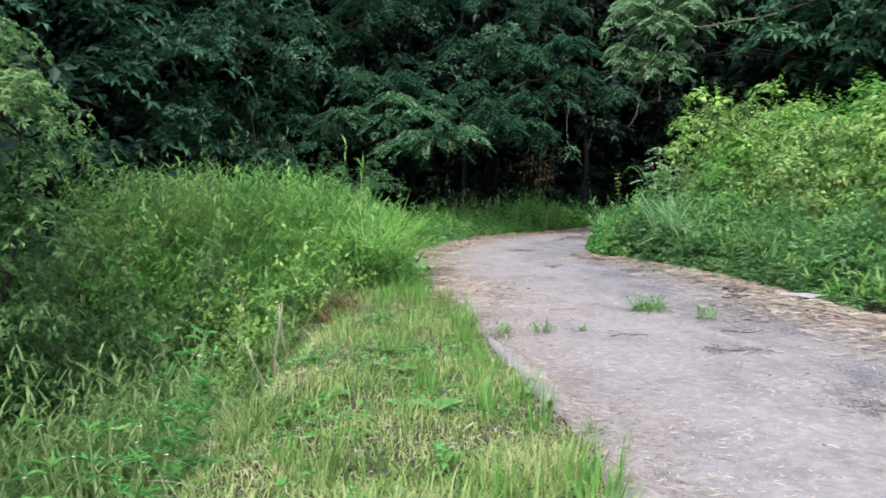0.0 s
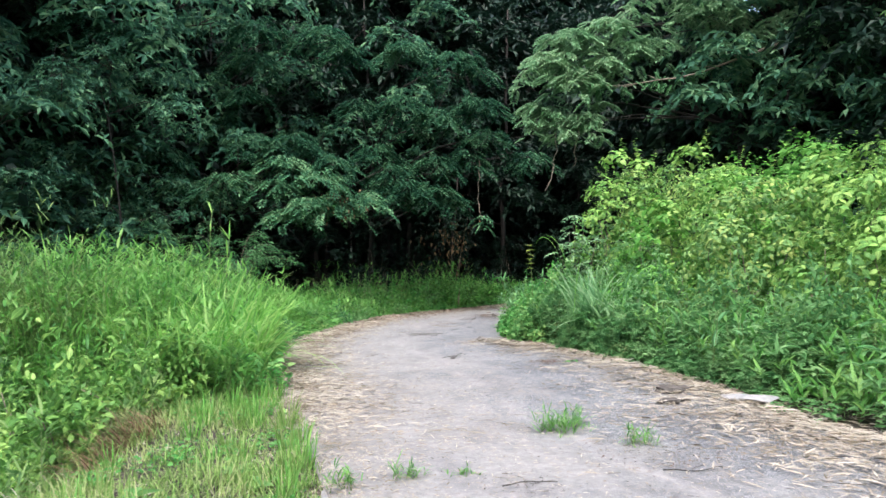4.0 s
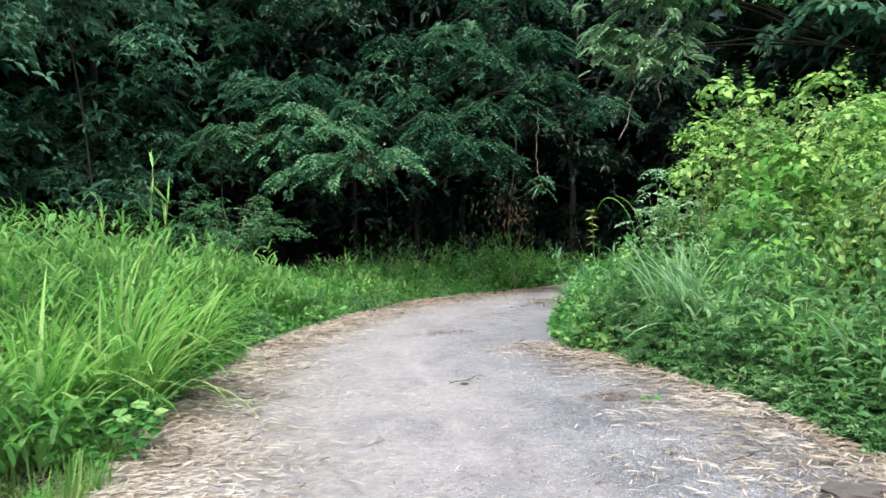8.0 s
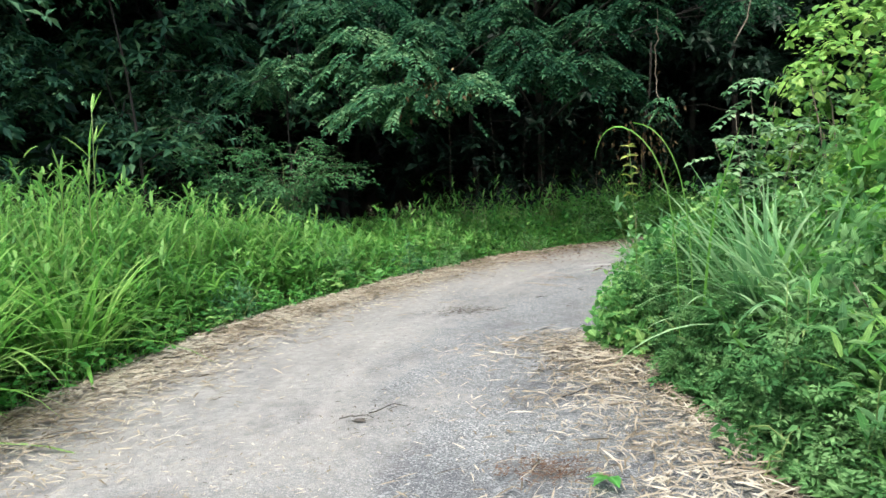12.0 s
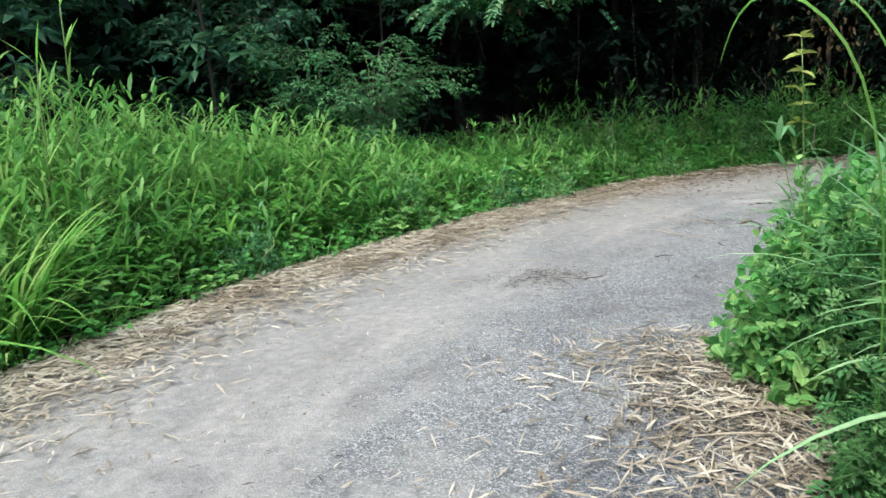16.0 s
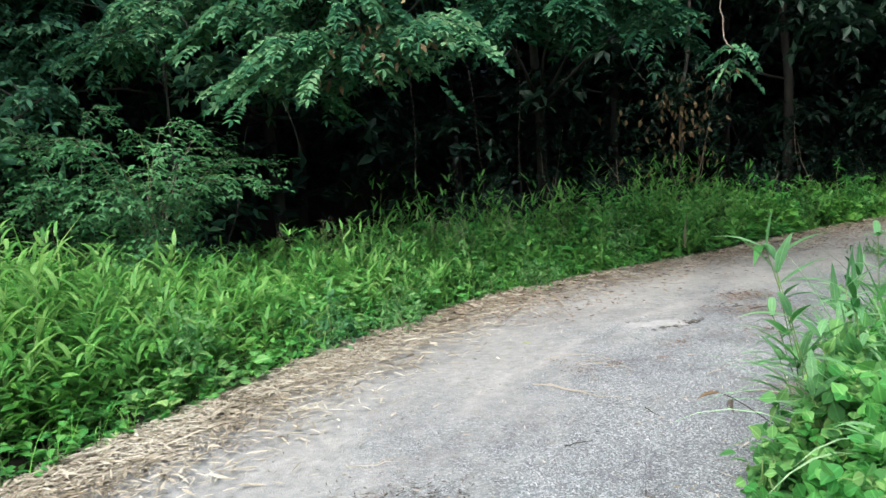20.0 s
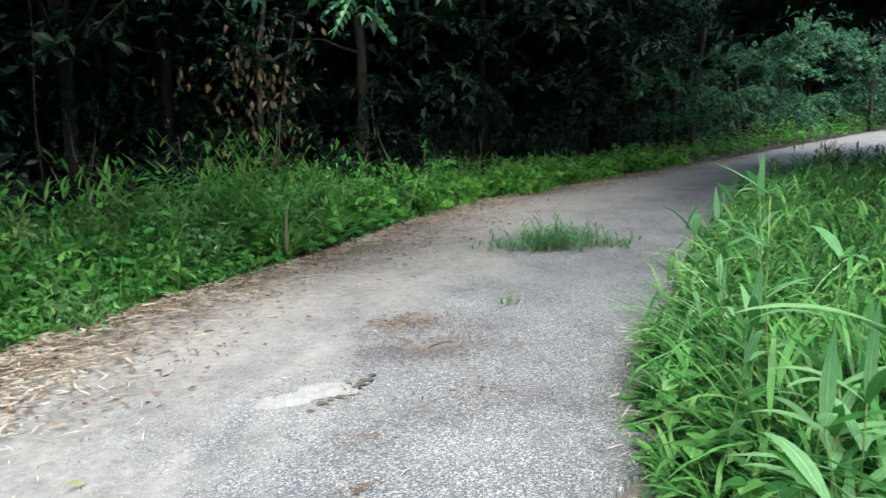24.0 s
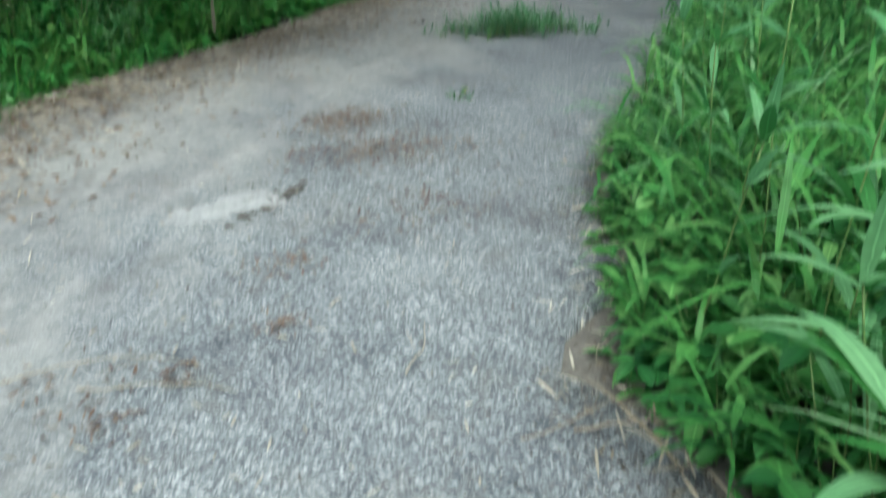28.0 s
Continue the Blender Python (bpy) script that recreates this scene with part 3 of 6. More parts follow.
# ---- kinds of plants ----
def rosette_leaves(buf, centre, out, size, rng, leaves=5, width=0.4, shape=LEAF4):
    """Whorls of drooping leaves at the ends of twigs."""
    n = len(centre)
    a = rng.uniform(0, 2 * np.pi, (n, 1)) + np.arange(leaves)[None] * 2 * np.pi / leaves + rng.normal(0, 0.25, (n, leaves))
    out = unit(out)
    ref = unit(np.cross(out, np.array([0.3, 0.2, 0.93])))
    oth = np.cross(out, ref)
    d = ref[:, None] * np.cos(a)[..., None] + oth[:, None] * np.sin(a)[..., None] + out[:, None] * rng.uniform(0.1, 0.7, (n, leaves, 1))
    d[..., 2] -= rng.uniform(0.15, 0.7, (n, leaves))
    d = unit(d).reshape(-1, 3)
    ln = (np.broadcast_to(size, n)[:, None] * rng.uniform(0.7, 1.2, (n, leaves))).ravel()
    put_leaves(buf, np.repeat(centre, leaves, 0), d, ln, ln * width, rng, shape)


def pad_points(centre, radius, count, rng, flat=0.4):
    """Places on the upper shell of a flat, lobed cushion of foliage."""
    a = rng.uniform(0, 2 * np.pi, count)
    r = np.sqrt(rng.uniform(0, 1, count)) * (1 + 0.35 * np.sin(a * 3 + rng.uniform(0, 6)) + rng.normal(0, 0.12, count))
    z = flat * (np.sqrt(np.maximum(0, 1.15 - np.minimum(r, 1.05) ** 2)) - 0.5) + rng.normal(0, 0.1, count) - 0.25 * r * r
    off = np.stack([np.cos(a) * r, np.sin(a) * r, z], -1) * radius
    out = np.stack([np.cos(a) * r, np.sin(a) * r, 0.8 + 0 * a], -1)
    return np.asarray(centre) + off, out


def make_tree(at, height, spread, low, seed, pads, per_pad, leaf, mat, label, rz=0.0, forced=(), bough=None, pad_size=(0.5, 1.0), radius=0.11, shape=LEAF4, width=0.4):
    """A woodland tree: a leaning tapered trunk, limbs, and a crown of leaf cushions with gaps between them."""
    rng = rng_of(seed)
    tree = thing("tree", at, label, "tree", "woodland trees", rz)
    trunk = wander((0, 0, -0.25), (rng.normal(0, 0.05 * height), rng.normal(0, 0.05 * height), height * 0.9), 9, 0.009 * height, rng)
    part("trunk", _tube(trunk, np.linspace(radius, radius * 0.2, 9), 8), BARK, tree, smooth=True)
    crown = Buf()
    centres = []
    for i in range(pads):
        z = low + (height - low) * rng.uniform(0, 1) ** 0.9
        f = (z - low) / (height - low)
        reach = spread * (0.55 + 0.75 * np.sqrt(max(0, f * 1.2)) * (1.25 - f)) * rng.uniform(0.35, 1.1) ** 0.5
        a = rng.uniform(0, 2 * np.pi)
        centres.append((np.cos(a) * reach, np.sin(a) * reach, z))
    sizes = list(rng.uniform(*pad_size, pads))
    for x, y, z, r in forced:
        centres.append((x, y, z))
        sizes.append(r)
    fine, upper = Buf(), Buf()
    for k, (c, r) in enumerate(zip(centres, sizes)):
        if k >= pads:
            n = int(150 * (r / 0.75) ** 2) + 8
            p, out = pad_points(c, r * 0.95, n, rng, 0.6)
            ways = unit(unit(out * np.array([1, 1, 0.0])) + rng.normal(0, 0.5, (n, 3)) * np.array([1, 1, 0.3]) - np.array([0, 0, 0.35]))
            # sprays above 3.3 m take the shaded copy of the colour
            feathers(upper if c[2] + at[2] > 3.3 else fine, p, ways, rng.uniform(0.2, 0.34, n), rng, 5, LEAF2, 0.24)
            continue
        n = max(6, int(per_pad * (r / 0.75) ** 2))
        p, out = pad_points(c, r, n, rng)
        rosette_leaves(crown, p, out, leaf, rng, 5, width, shape)
    if forced:
        part("upper_bough_foliage", upper, SHADED, tree, "upper bough leaves coloured darker as if shaded")
        part("bough_foliage", fine, bough or BOUGH, tree, "leaves on the hanging boughs, light and shade in their colour")
    picks = list(range(0, pads, max(1, pads // 7))) + list(range(pads, pads + len(forced)))
    for i in picks:
        c = centres[i]
        k = min(8, max(2, int(8 * (c[2] + 0.2) / (height * 0.9)) + 1))
        b = Buf()
        line = wander(trunk[k - 1], c, 7, 0.05, rng, -0.15)
        put_tube(b, line, np.linspace(radius * 0.3, 0.007, 7), 5)
        for j in range(4):
            e = np.asarray(c) + rng.normal(0, 0.35, 3)
            put_tube(b, wander(line[4 + j % 3], e, 4, 0.03, rng), np.linspace(0.012, 0.004, 4), 4)
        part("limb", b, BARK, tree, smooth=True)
    if crown.n:
        part("crown", crown, mat, tree)
    return tree


def _tube(pts, radii, sides=6):
    b = Buf()
    put_tube(b, pts, radii, sides)
    return b


def make_shrub(at, rx, ry, h, shoots, per_shoot, leaf, mat, label, seed, name="shrub", category="shrub", group="", width=0.5, shape=LEAF4, stem_mat=TWIG, low=0.12, poke=0.12):
    """A leafy bush: stems from the ground and shoots that carry leaves towards an uneven outline."""
    rng = rng_of(seed)
    bush = thing(name, at, label, category, group)
    u = rng.uniform(0, 1, shoots)
    a = rng.uniform(0, 2 * np.pi, shoots)
    el = np.arcsin(np.clip(rng.uniform(-0.15, 1, shoots), -1, 1))
    lump = 1 + 0.24 * np.sin(a * 3 + seed) * np.cos(el * 4 + seed) + rng.normal(0, 0.06, shoots)
    shell = np.stack([np.cos(a) * np.cos(el) * rx, np.sin(a) * np.cos(el) * ry, h * (low + (1 - low) * np.sin(np.maximum(el, -0.1)))], -1) * lump[:, None]
    if h > 1.2:
        heads = shell[: max(6, int(13 * rx))]
        near = np.min(np.linalg.norm((shell[:, None] - heads[None]) / np.array([rx, ry, h]), axis=2), axis=1)
        shell *= (1.3 - 0.3 * np.minimum(near / (near.mean() + 1e-6), 1.6) ** 1.3)[:, None]
    shell *= (0.66 + 0.34 * u**0.5)[:, None]
    shell[:, 2] = np.maximum(shell[:, 2], 0.05) + (rng.uniform(0, 1, shoots) > 0.93) * rng.uniform(0, poke * 3, shoots)
    grow = unit(shell * np.array([1, 1, 0.5]) / np.array([rx, ry, h]) + np.array([0, 0, 0.75]) + rng.normal(0, 0.3, (shoots, 3)))
    length = rng.uniform(0.2, 0.5, shoots)
    t = rng.uniform(0, 1, (shoots, per_shoot))
    pos = shell[:, None] - grow[:, None] * ((1 - t) * length[:, None])[..., None]
    d = grow[:, None] * rng.uniform(0.1, 0.7, (shoots, per_shoot, 1)) + rng.normal(0, 0.75, (shoots, per_shoot, 3))
    d[..., 2] -= 0.15
    ln = leaf * rng.uniform(0.55, 1.25, shoots * per_shoot) * np.repeat(rng.uniform(0.75, 1.2, shoots), per_shoot)
    leaves = Buf()
    put_leaves(leaves, pos.reshape(-1, 3), d.reshape(-1, 3), ln, ln * width, rng, shape, tilt=0.45)
    for i in range(9):
        e = shell[rng.integers(shoots)] * 0.93
        line = wander((rng.normal(0, 0.12), rng.normal(0, 0.12), -0.1), e, 6, 0.04, rng, -0.1)
        part("stem", _tube(line, np.linspace(min(0.016, 0.004 + 0.006 * h), 0.003, 6), 5), stem_mat if h > 0.9 else STEM, bush, smooth=True)
    part("foliage", leaves, mat, bush)
    return bush


def make_mass(at, rx, ry, h, leaf, mat, label, seed, lobes, per, width=0.75, shape=LEAF4, group="", sprigs=3):
    """A big bush under creeper: rounded lobes of leaves that face outwards, dark gaps between them, sprigs on top."""
    rng = rng_of(seed)
    bush = thing("shrub", at, label, "shrub", group)
    leaves = Buf()
    a = np.arange(lobes) * 2.399 + rng.normal(0, 0.4, lobes)
    up = np.linspace(0.02, 0.98, lobes)
    flat = np.sqrt(1 - up * up)
    c = np.stack([np.cos(a) * flat * rx * 0.8, np.sin(a) * flat * ry * 0.8, h * (0.1 + 0.72 * up)], -1) * rng.uniform(0.86, 1.06, (lobes, 1))
    size = rng.uniform(0.6, 1.25, lobes) * 0.36 * min(1.15, rx) ** 0.6
    for k in range(lobes):
        n = int(per * (size[k] / 0.35) ** 2) + 5
        d = unit(rng.normal(0, 1, (n, 3)) + 0.9 * unit(c[k] * np.array([1, 1, 0.4]))[None] + np.array([0, 0, 0.6]))
        p = c[k] + d * size[k] * rng.uniform(0.7, 1.06, (n, 1)) * np.array([1, 1, 0.8])
        way = unit(np.cross(d, rng.normal(0, 1, (n, 3)))) + d * 0.35 + np.array([0, 0, -0.45])
        ln = leaf * rng.uniform(0.55, 1.25, n)
        put_leaves(leaves, p, way, ln, ln * width, rng, shape, up=d + np.array([0, 0, 0.7]), tilt=0.3)
        for j in range(sprigs if up[k] > 0.25 else 1):
            foot = c[k] + unit(rng.normal(0, 0.7, 3) + np.array([0, 0, 1.0])) * size[k] * 0.9
            tip = foot + np.array([rng.normal(0, 0.08), rng.normal(0, 0.08), rng.uniform(0.1, 0.34)])
            t = np.linspace(0.1, 1, 8)[:, None]
            b = rng.uniform(0, 2 * np.pi, 8)
            put_leaves(leaves, foot + (tip - foot) * t, np.stack([np.cos(b), np.sin(b), rng.uniform(-0.2, 0.6, 8)], -1), leaf * (1.0 - 0.5 * t[:, 0]), leaf * 0.6 * width * (1.1 - 0.5 * t[:, 0]), rng, shape, tilt=0.4)
    n = int(lobes * per * 0.3)
    d = unit(rng.normal(0, 1, (n, 3))) * np.array([1, 1, 0.9])
    p = d * np.array([rx, ry, h * 0.8]) * rng.uniform(0.45, 0.8, (n, 1))
    p[:, 2] = np.abs(p[:, 2]) + 0.05
    put_leaves(leaves, p, rng.normal(0, 1, (n, 3)) + np.array([0, 0, -0.3]), leaf, leaf * width, rng, LEAF2)
    for k in range(min(8, lobes)):
        line = wander((rng.normal(0, 0.12), rng.normal(0, 0.12), -0.1), c[k * (lobes // 8 or 1)], 6, 0.04, rng, -0.1)
        part("stem", _tube(line, np.linspace(0.014, 0.004, 6), 5), TWIG, bush, smooth=True)
    part("foliage", leaves, mat, bush)
    return bush


def make_rose(at, reach, h, canes, seed, label):
    """A wild rose: arching canes with feather-shaped leaves held out flat along them in layers."""
    rng = rng_of(seed)
    rose = thing("wild_rose", at, label, "shrub", "wild roses")
    leaves = Buf()
    for i in range(canes):
        a = rng.uniform(0, 2 * np.pi)
        out = np.array([np.cos(a), np.sin(a), 0.0])
        r, top = reach * rng.uniform(0.45, 1.15), h * rng.uniform(0.35, 1.08)
        t = np.linspace(0, 1, 14)[:, None]
        line = out * r * t**1.5 + np.array([0, 0, 1.0]) * top * np.sin(np.minimum(1, t * 1.25) * np.pi / 2) ** 0.9
        line[:, 2] -= 0.22 * top * np.maximum(0, t[:, 0] - 0.7) ** 1.2
        line = line + np.cumsum(rng.normal(0, 0.012, (14, 3)), 0) + np.append(rng.normal(0, 0.1, 2), 0)
        part("cane", _tube(line, np.linspace(0.006, 0.002, 14), 4), TWIG if i % 3 else STEM, rose)
        k = np.repeat(np.arange(4, 14), 3)
        n = len(k)
        turn = a + np.where(np.arange(n) % 2, 1, -1) * rng.uniform(0.3, 1.5, n)
        rach = np.stack([np.cos(turn), np.sin(turn), rng.normal(0.0, 0.42, n)], -1)
        feathers(leaves, line[k] + rng.normal(0, 0.03, (n, 3)), rach, rng.uniform(0.11, 0.25, n), rng, 3)
    part("foliage", leaves, ROSE, rose)
    return rose


def blade_clump(at, n, length, width, seed, mat, label, name="grass_clump", category="grass", group="", foot=0.12, lean=0.5, droop=1.1, seg=6):
    """A tussock of long arching blades, with a few dry ones at its foot."""
    rng = rng_of(seed)
    ob = thing(name, at, label, category, group)
    a = rng.uniform(0, 2 * np.pi, n)
    r = foot * np.sqrt(rng.uniform(0, 1, n))
    pos = np.stack([np.cos(a) * r, np.sin(a) * r, np.full(n, -0.02)], -1)
    b = Buf()
    put_blades(b, pos, length * rng.uniform(0.5, 1.1, n), width * rng.uniform(0.6, 1.2, n), a + rng.normal(0, 0.5, n), np.abs(rng.normal(0.1, lean * 0.6, n)), np.clip(rng.normal(droop * 0.75, droop * 0.3, n), droop * 0.4, droop), seg)
    part("foliage", b, mat, ob)
    m = max(4, n // 9)
    d = Buf()
    put_blades(d, pos[:m], length * 0.45 * rng.uniform(0.4, 1, m), width * 0.8, a[:m], rng.uniform(0.6, 1.2, m), rng.uniform(0.5, 1.0, m), 4)
    part("dry_foliage", d, STRAW, ob, "dry straw-coloured blades")
    return ob


def culm_leaves(stems, leaves, pos, height, rng, per=7, leaf=0.19, width=0.028, lean=0.18, droop=(0.3, 1.1), seg=3):
    """Bamboo grass and the like: thin culms with long leaves that stand off and bend down."""
    n = len(pos)
    az, ln = rng.uniform(0, 2 * np.pi, n), np.abs(rng.normal(0, lean, n))
    put_blades(stems, pos, height, 0.006, az, ln, 0.25, 3, 1.0)
    t = np.sort(rng.uniform(0.25, 1.0, (n, per)), 1)
    h = height[:, None] * t
    p = pos[:, None] + np.stack([np.cos(az)[:, None] * np.sin(ln[:, None] + 0.1 * t) * h, np.sin(az)[:, None] * np.sin(ln[:, None] + 0.1 * t) * h, h * np.cos(ln)[:, None] * 0.99], -1)
    k = n * per
    put_blades(leaves, p.reshape(-1, 3), leaf * rng.uniform(0.6, 1.25, k), width * rng.uniform(0.7, 1.2, k), rng.uniform(0, 2 * np.pi, k), rng.uniform(0.35, 1.15, k), rng.uniform(*droop, k), seg, 0.35)


def weed_leaves(stems, leaves, pos, height, rng, per=10, leaf=0.055, width=0.55, shape=LEAF4):
    n = len(pos)
    az, ln = rng.uniform(0, 2 * np.pi, n), np.abs(rng.normal(0, 0.2, n))
    put_blades(stems, pos, height, 0.005, az, ln, 0.3, 3, 1.0)
    t = rng.uniform(0.15, 1.05, (n, per))
    h = height[:, None] * t
    p = pos[:, None] + np.stack([np.cos(az)[:, None] * np.sin(ln)[:, None] * h, np.sin(az)[:, None] * np.sin(ln)[:, None] * h, h * 0.97], -1)
    p[..., :2] += rng.normal(0, 0.02, (n, per, 2))
    a = rng.uniform(0, 2 * np.pi, (n, per))
    d = np.stack([np.cos(a), np.sin(a), rng.uniform(-0.3, 0.5, (n, per))], -1)
    k = n * per
    s = leaf * rng.uniform(0.6, 1.3, k)
    put_leaves(leaves, p.reshape(-1, 3), d.reshape(-1, 3), s, s * width, rng, shape, tilt=0.3)


def sample(n, x0, x1, y0, y1, keep, rng):
    x, y = rng.uniform(x0, x1, n), rng.uniform(y0, y1, n)
    m = keep(x, y)
    return x[m], y[m]


def patchy(x, y, scale=1.0, seed=0.0):
    return 0.5 + 0.25 * np.sin(x * 2.3 * scale + seed) * np.cos(y * 1.9 * scale - seed * 2) + 0.25 * np.sin(x * 0.9 * scale - y * 1.3 * scale + seed)


# ---- woodland ----
WOOD = "tall woodland tree with dark green drooping leaves"
DEEP = "woodland tree with dense leaves coloured dark for deep shade"


def build_woods():
    kinds = []
    for i in range(4):
        kinds.append(make_tree((0, 0, 0), 9.5 + i % 2, 2.9, 0.7 if i < 2 else 2.6, 100 + i, 54, 29, 0.23, FOREST, WOOD, shape=LEAF2))
    # these kinds carry the woods' shade in their leaf colour
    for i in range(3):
        kinds.append(make_tree((0, 0, 0), 11.0, 3.2, 2.6, 120 + i, 52, 38, 0.36, FOREST_SHADE, DEEP, radius=0.13, pad_size=(0.7, 1.4), shape=LEAF2, width=0.5))
    kinds.append(make_tree((0, 0, 0), 10.5, 3.1, 1.3, 131, 64, 27, 0.265, FOREST_SHADE, DEEP, radius=0.1, shape=LEAF2))
    used = [False] * len(kinds)

    def plant(k, x, y, rz, s=1.0):
        m = pose(x, y, float(land(x, y)) - 0.05, 0, 0, rz) @ Matrix.Diagonal((s, s, s, 1))
        if used[k]:
            return copy_thing(kinds[k], m)
        used[k] = True
        kinds[k].matrix_basis = m
        return kinds[k]

    rng = rng_of(77)
    edge = [(-6.9, 18.0), (-8.4, 14.4), (-4.9, 20.6), (-9.0, 10.5), (-9.4, 6.4), (-9.4, 2.4), (11.0, 13.6), (11.6, 9.6), (11.8, 5.6), (12.0, 1.5), (-7.8, 16.2), (-9.0, 12.4), (14.2, 34.6), (18.0, 37.4), (22.2, 40.4), (26.5, 43.5), (31, 46.6), (36, 50.2), (41, 53.8), (46, 56), (51, 58), (34, 45.8), (45, 51.6), (10.6, 19.0), (9.6, 17.4)]
    for i, (x, y) in enumerate(edge):
        plant((2 if y > 15 else 7 if y > 8 else 4 + i % 3) if 9 < x < 14 else i % 2, x, y, rng.uniform(0, 360), rng.uniform(0.9, 1.1))
    front = [(4.9, 28.0), (8.2, 31.0), (12.5, 34.5), (17.5, 38.0), (23, 42), (11.4, 17.4), (13.6, 20.6), (18, 24.0), (24, 27.5), (31, 33)]
    for i, (x, y) in enumerate(front):
        plant(7 if x < 14 and y > 25 else 2 + i % 2, x, y, rng.uniform(0, 360), rng.uniform(0.9, 1.1))
    back = [(-10.4, 18.4), (-8.2, 21.6), (-6.2, 23.6), (-3.6, 25.4), (-0.9, 26.6), (1.8, 27.6), (4.0, 30.2), (6.6, 32.2), (9.5, 34.5), (15, 38.5), (21, 44), (-12, 15), (-12.5, 11), (-13, 7), (-13, 3), (13.8, 15.5), (14.6, 11.5), (15, 7.5), (15, 3.5), (15.2, 18.6), (20.5, 21.6), (27, 25.5), (36, 32), (36, 50), (29, 47), (-12.5, -1), (15.5, -1)]
    for i, (x, y) in enumerate(back):
        plant(7 if (-4 < x < 7 and y > 25) or (13 < x < 16 and y > 10) else 4 + i % 3, x, y, rng.uniform(0, 360), rng.uniform(0.9, 1.15))
    far = [(-3, 35), (-6.5, 33.5), (-10, 31.5), (1, 36.5), (-14, 22), (-11, 25), (-7.5, 27.5), (-4, 29.5), (-0.5, 31), (3, 33), (6.5, 36), (10.5, 39), (16, 43), (-16, 17), (-17, 11), (18.5, 15), (20, 18), (27, 21)]
    for i, (x, y) in enumerate(far):
        plant(4 + i % 3, x, y, rng.uniform(0, 360), rng.uniform(1.15, 1.35))
    # Two trees added out of view to block skylight on the far bend.
    for x, y in ((17.0, 25.4), (15.6, 21.6)):
        plant(5, x, y, rng.uniform(0, 360), 1.3)
    for i, (x, y, h, r) in enumerate([(-4.0, 18.3, 5.2, 1.2), (-5.6, 16.6, 4.6, 1.1)]):
        make_tree((x, y, float(land(x, y))), h, r, 1.3, 151 + i, 26, 90, 0.11, FOREST, "small leafy tree at the edge of the woods", pad_size=(0.35, 0.7), radius=0.035)
    # low growth that covers the added slope under the trees
    n = 52000
    x, y = rng.uniform(-22, 60, n), rng.uniform(-4, 68, n)
    gap = road_gap(x, y)
    m = (gap > 6.0 + 0.8 * patchy(x, y, 0.8)) & (gap < 20) & ~((x > 3) & (x < 10.5) & (y < 17.5))
    x, y = x[m], y[m]
    b = Buf()
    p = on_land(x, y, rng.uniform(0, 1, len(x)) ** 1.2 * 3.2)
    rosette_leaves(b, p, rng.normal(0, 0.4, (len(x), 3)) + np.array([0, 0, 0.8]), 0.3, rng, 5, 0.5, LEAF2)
    stuff("backdrop_growth", b, FOREST_SHADE, "low growth under the trees, its leaves coloured dark for shade", "undergrowth")
    # two trees whose boughs hang out over the bank
    outer_boughs = [(-1.08, 19.4, 2.25, 0.45), (-0.55, 19.2, 2.45, 0.5), (-0.05, 19.3, 2.4, 0.5), (0.45, 19.5, 2.55, 0.42), (-1.4, 19.5, 2.85, 0.5), (-0.4, 19.4, 3.0, 0.55), (-1.2, 19.6, 3.3, 0.55), (-0.1, 19.7, 3.35, 0.5), (-1.8, 20.0, 3.8, 0.55), (-1.0, 20.0, 3.9, 0.5), (-3.3, 20.0, 2.9, 0.5), (-4.2, 19.6, 2.3, 0.6), (-4.9, 19.8, 2.9, 0.6), (-3.9, 20.4, 3.6, 0.6), (-2.2, 20.8, 5.1, 0.5), (-2.0, 20.8, 5.8, 0.6), (-1.9, 20.8, 6.6, 0.65), (-0.4, 20.9, 6.5, 0.55), (0.1, 20.8, 6.1, 0.45), (-2.7, 21.2, 4.5, 0.45)]
    road_boughs = [(0.95, 20.5, 2.8, 0.45), (1.5, 20.4, 2.9, 0.5), (2.1, 20.5, 2.85, 0.5), (2.5, 20.6, 2.6, 0.35), (1.2, 20.7, 3.35, 0.5), (2.2, 20.7, 3.5, 0.5), (2.9, 20.8, 3.6, 0.45), (0.8, 20.9, 3.8, 0.5), (1.4, 20.9, 4.9, 0.5), (2.2, 20.9, 4.6, 0.55), (3.2, 21.0, 4.9, 0.6), (3.45, 20.9, 4.15, 0.5), (4.5, 21.3, 3.7, 0.45), (0.4, 21.2, 4.9, 0.45), (2.8, 21.4, 6.0, 0.7), (1.5, 21.4, 6.3, 0.6)]
    for base, seed, boughs in (
        ((-3.2, 23.8), 141, outer_boughs),
        ((0.7, 26.2), 142, road_boughs),
    ):
        z = float(land(*base))
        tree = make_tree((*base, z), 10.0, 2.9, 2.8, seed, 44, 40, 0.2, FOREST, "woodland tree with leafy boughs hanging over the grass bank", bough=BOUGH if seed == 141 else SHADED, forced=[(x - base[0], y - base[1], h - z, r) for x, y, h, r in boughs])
        if seed == 141:
            n = 90
            c = np.array([0.0 - base[0], 19.2 - base[1], 2.45 - z]) + rng.normal(0, 1, (n, 3)) * np.array([0.38, 0.2, 0.16])
            dry = Buf()
            put_leaves(dry, c, np.stack([rng.normal(0, 0.5, n), rng.normal(0, 0.5, n), -np.ones(n)], -1), 0.1, 0.045, rng)
            part("withered_foliage", dry, DEAD, tree, "withered brown leaves among the green")
    base = (-6.6, 21.6)
    z = float(land(*base))
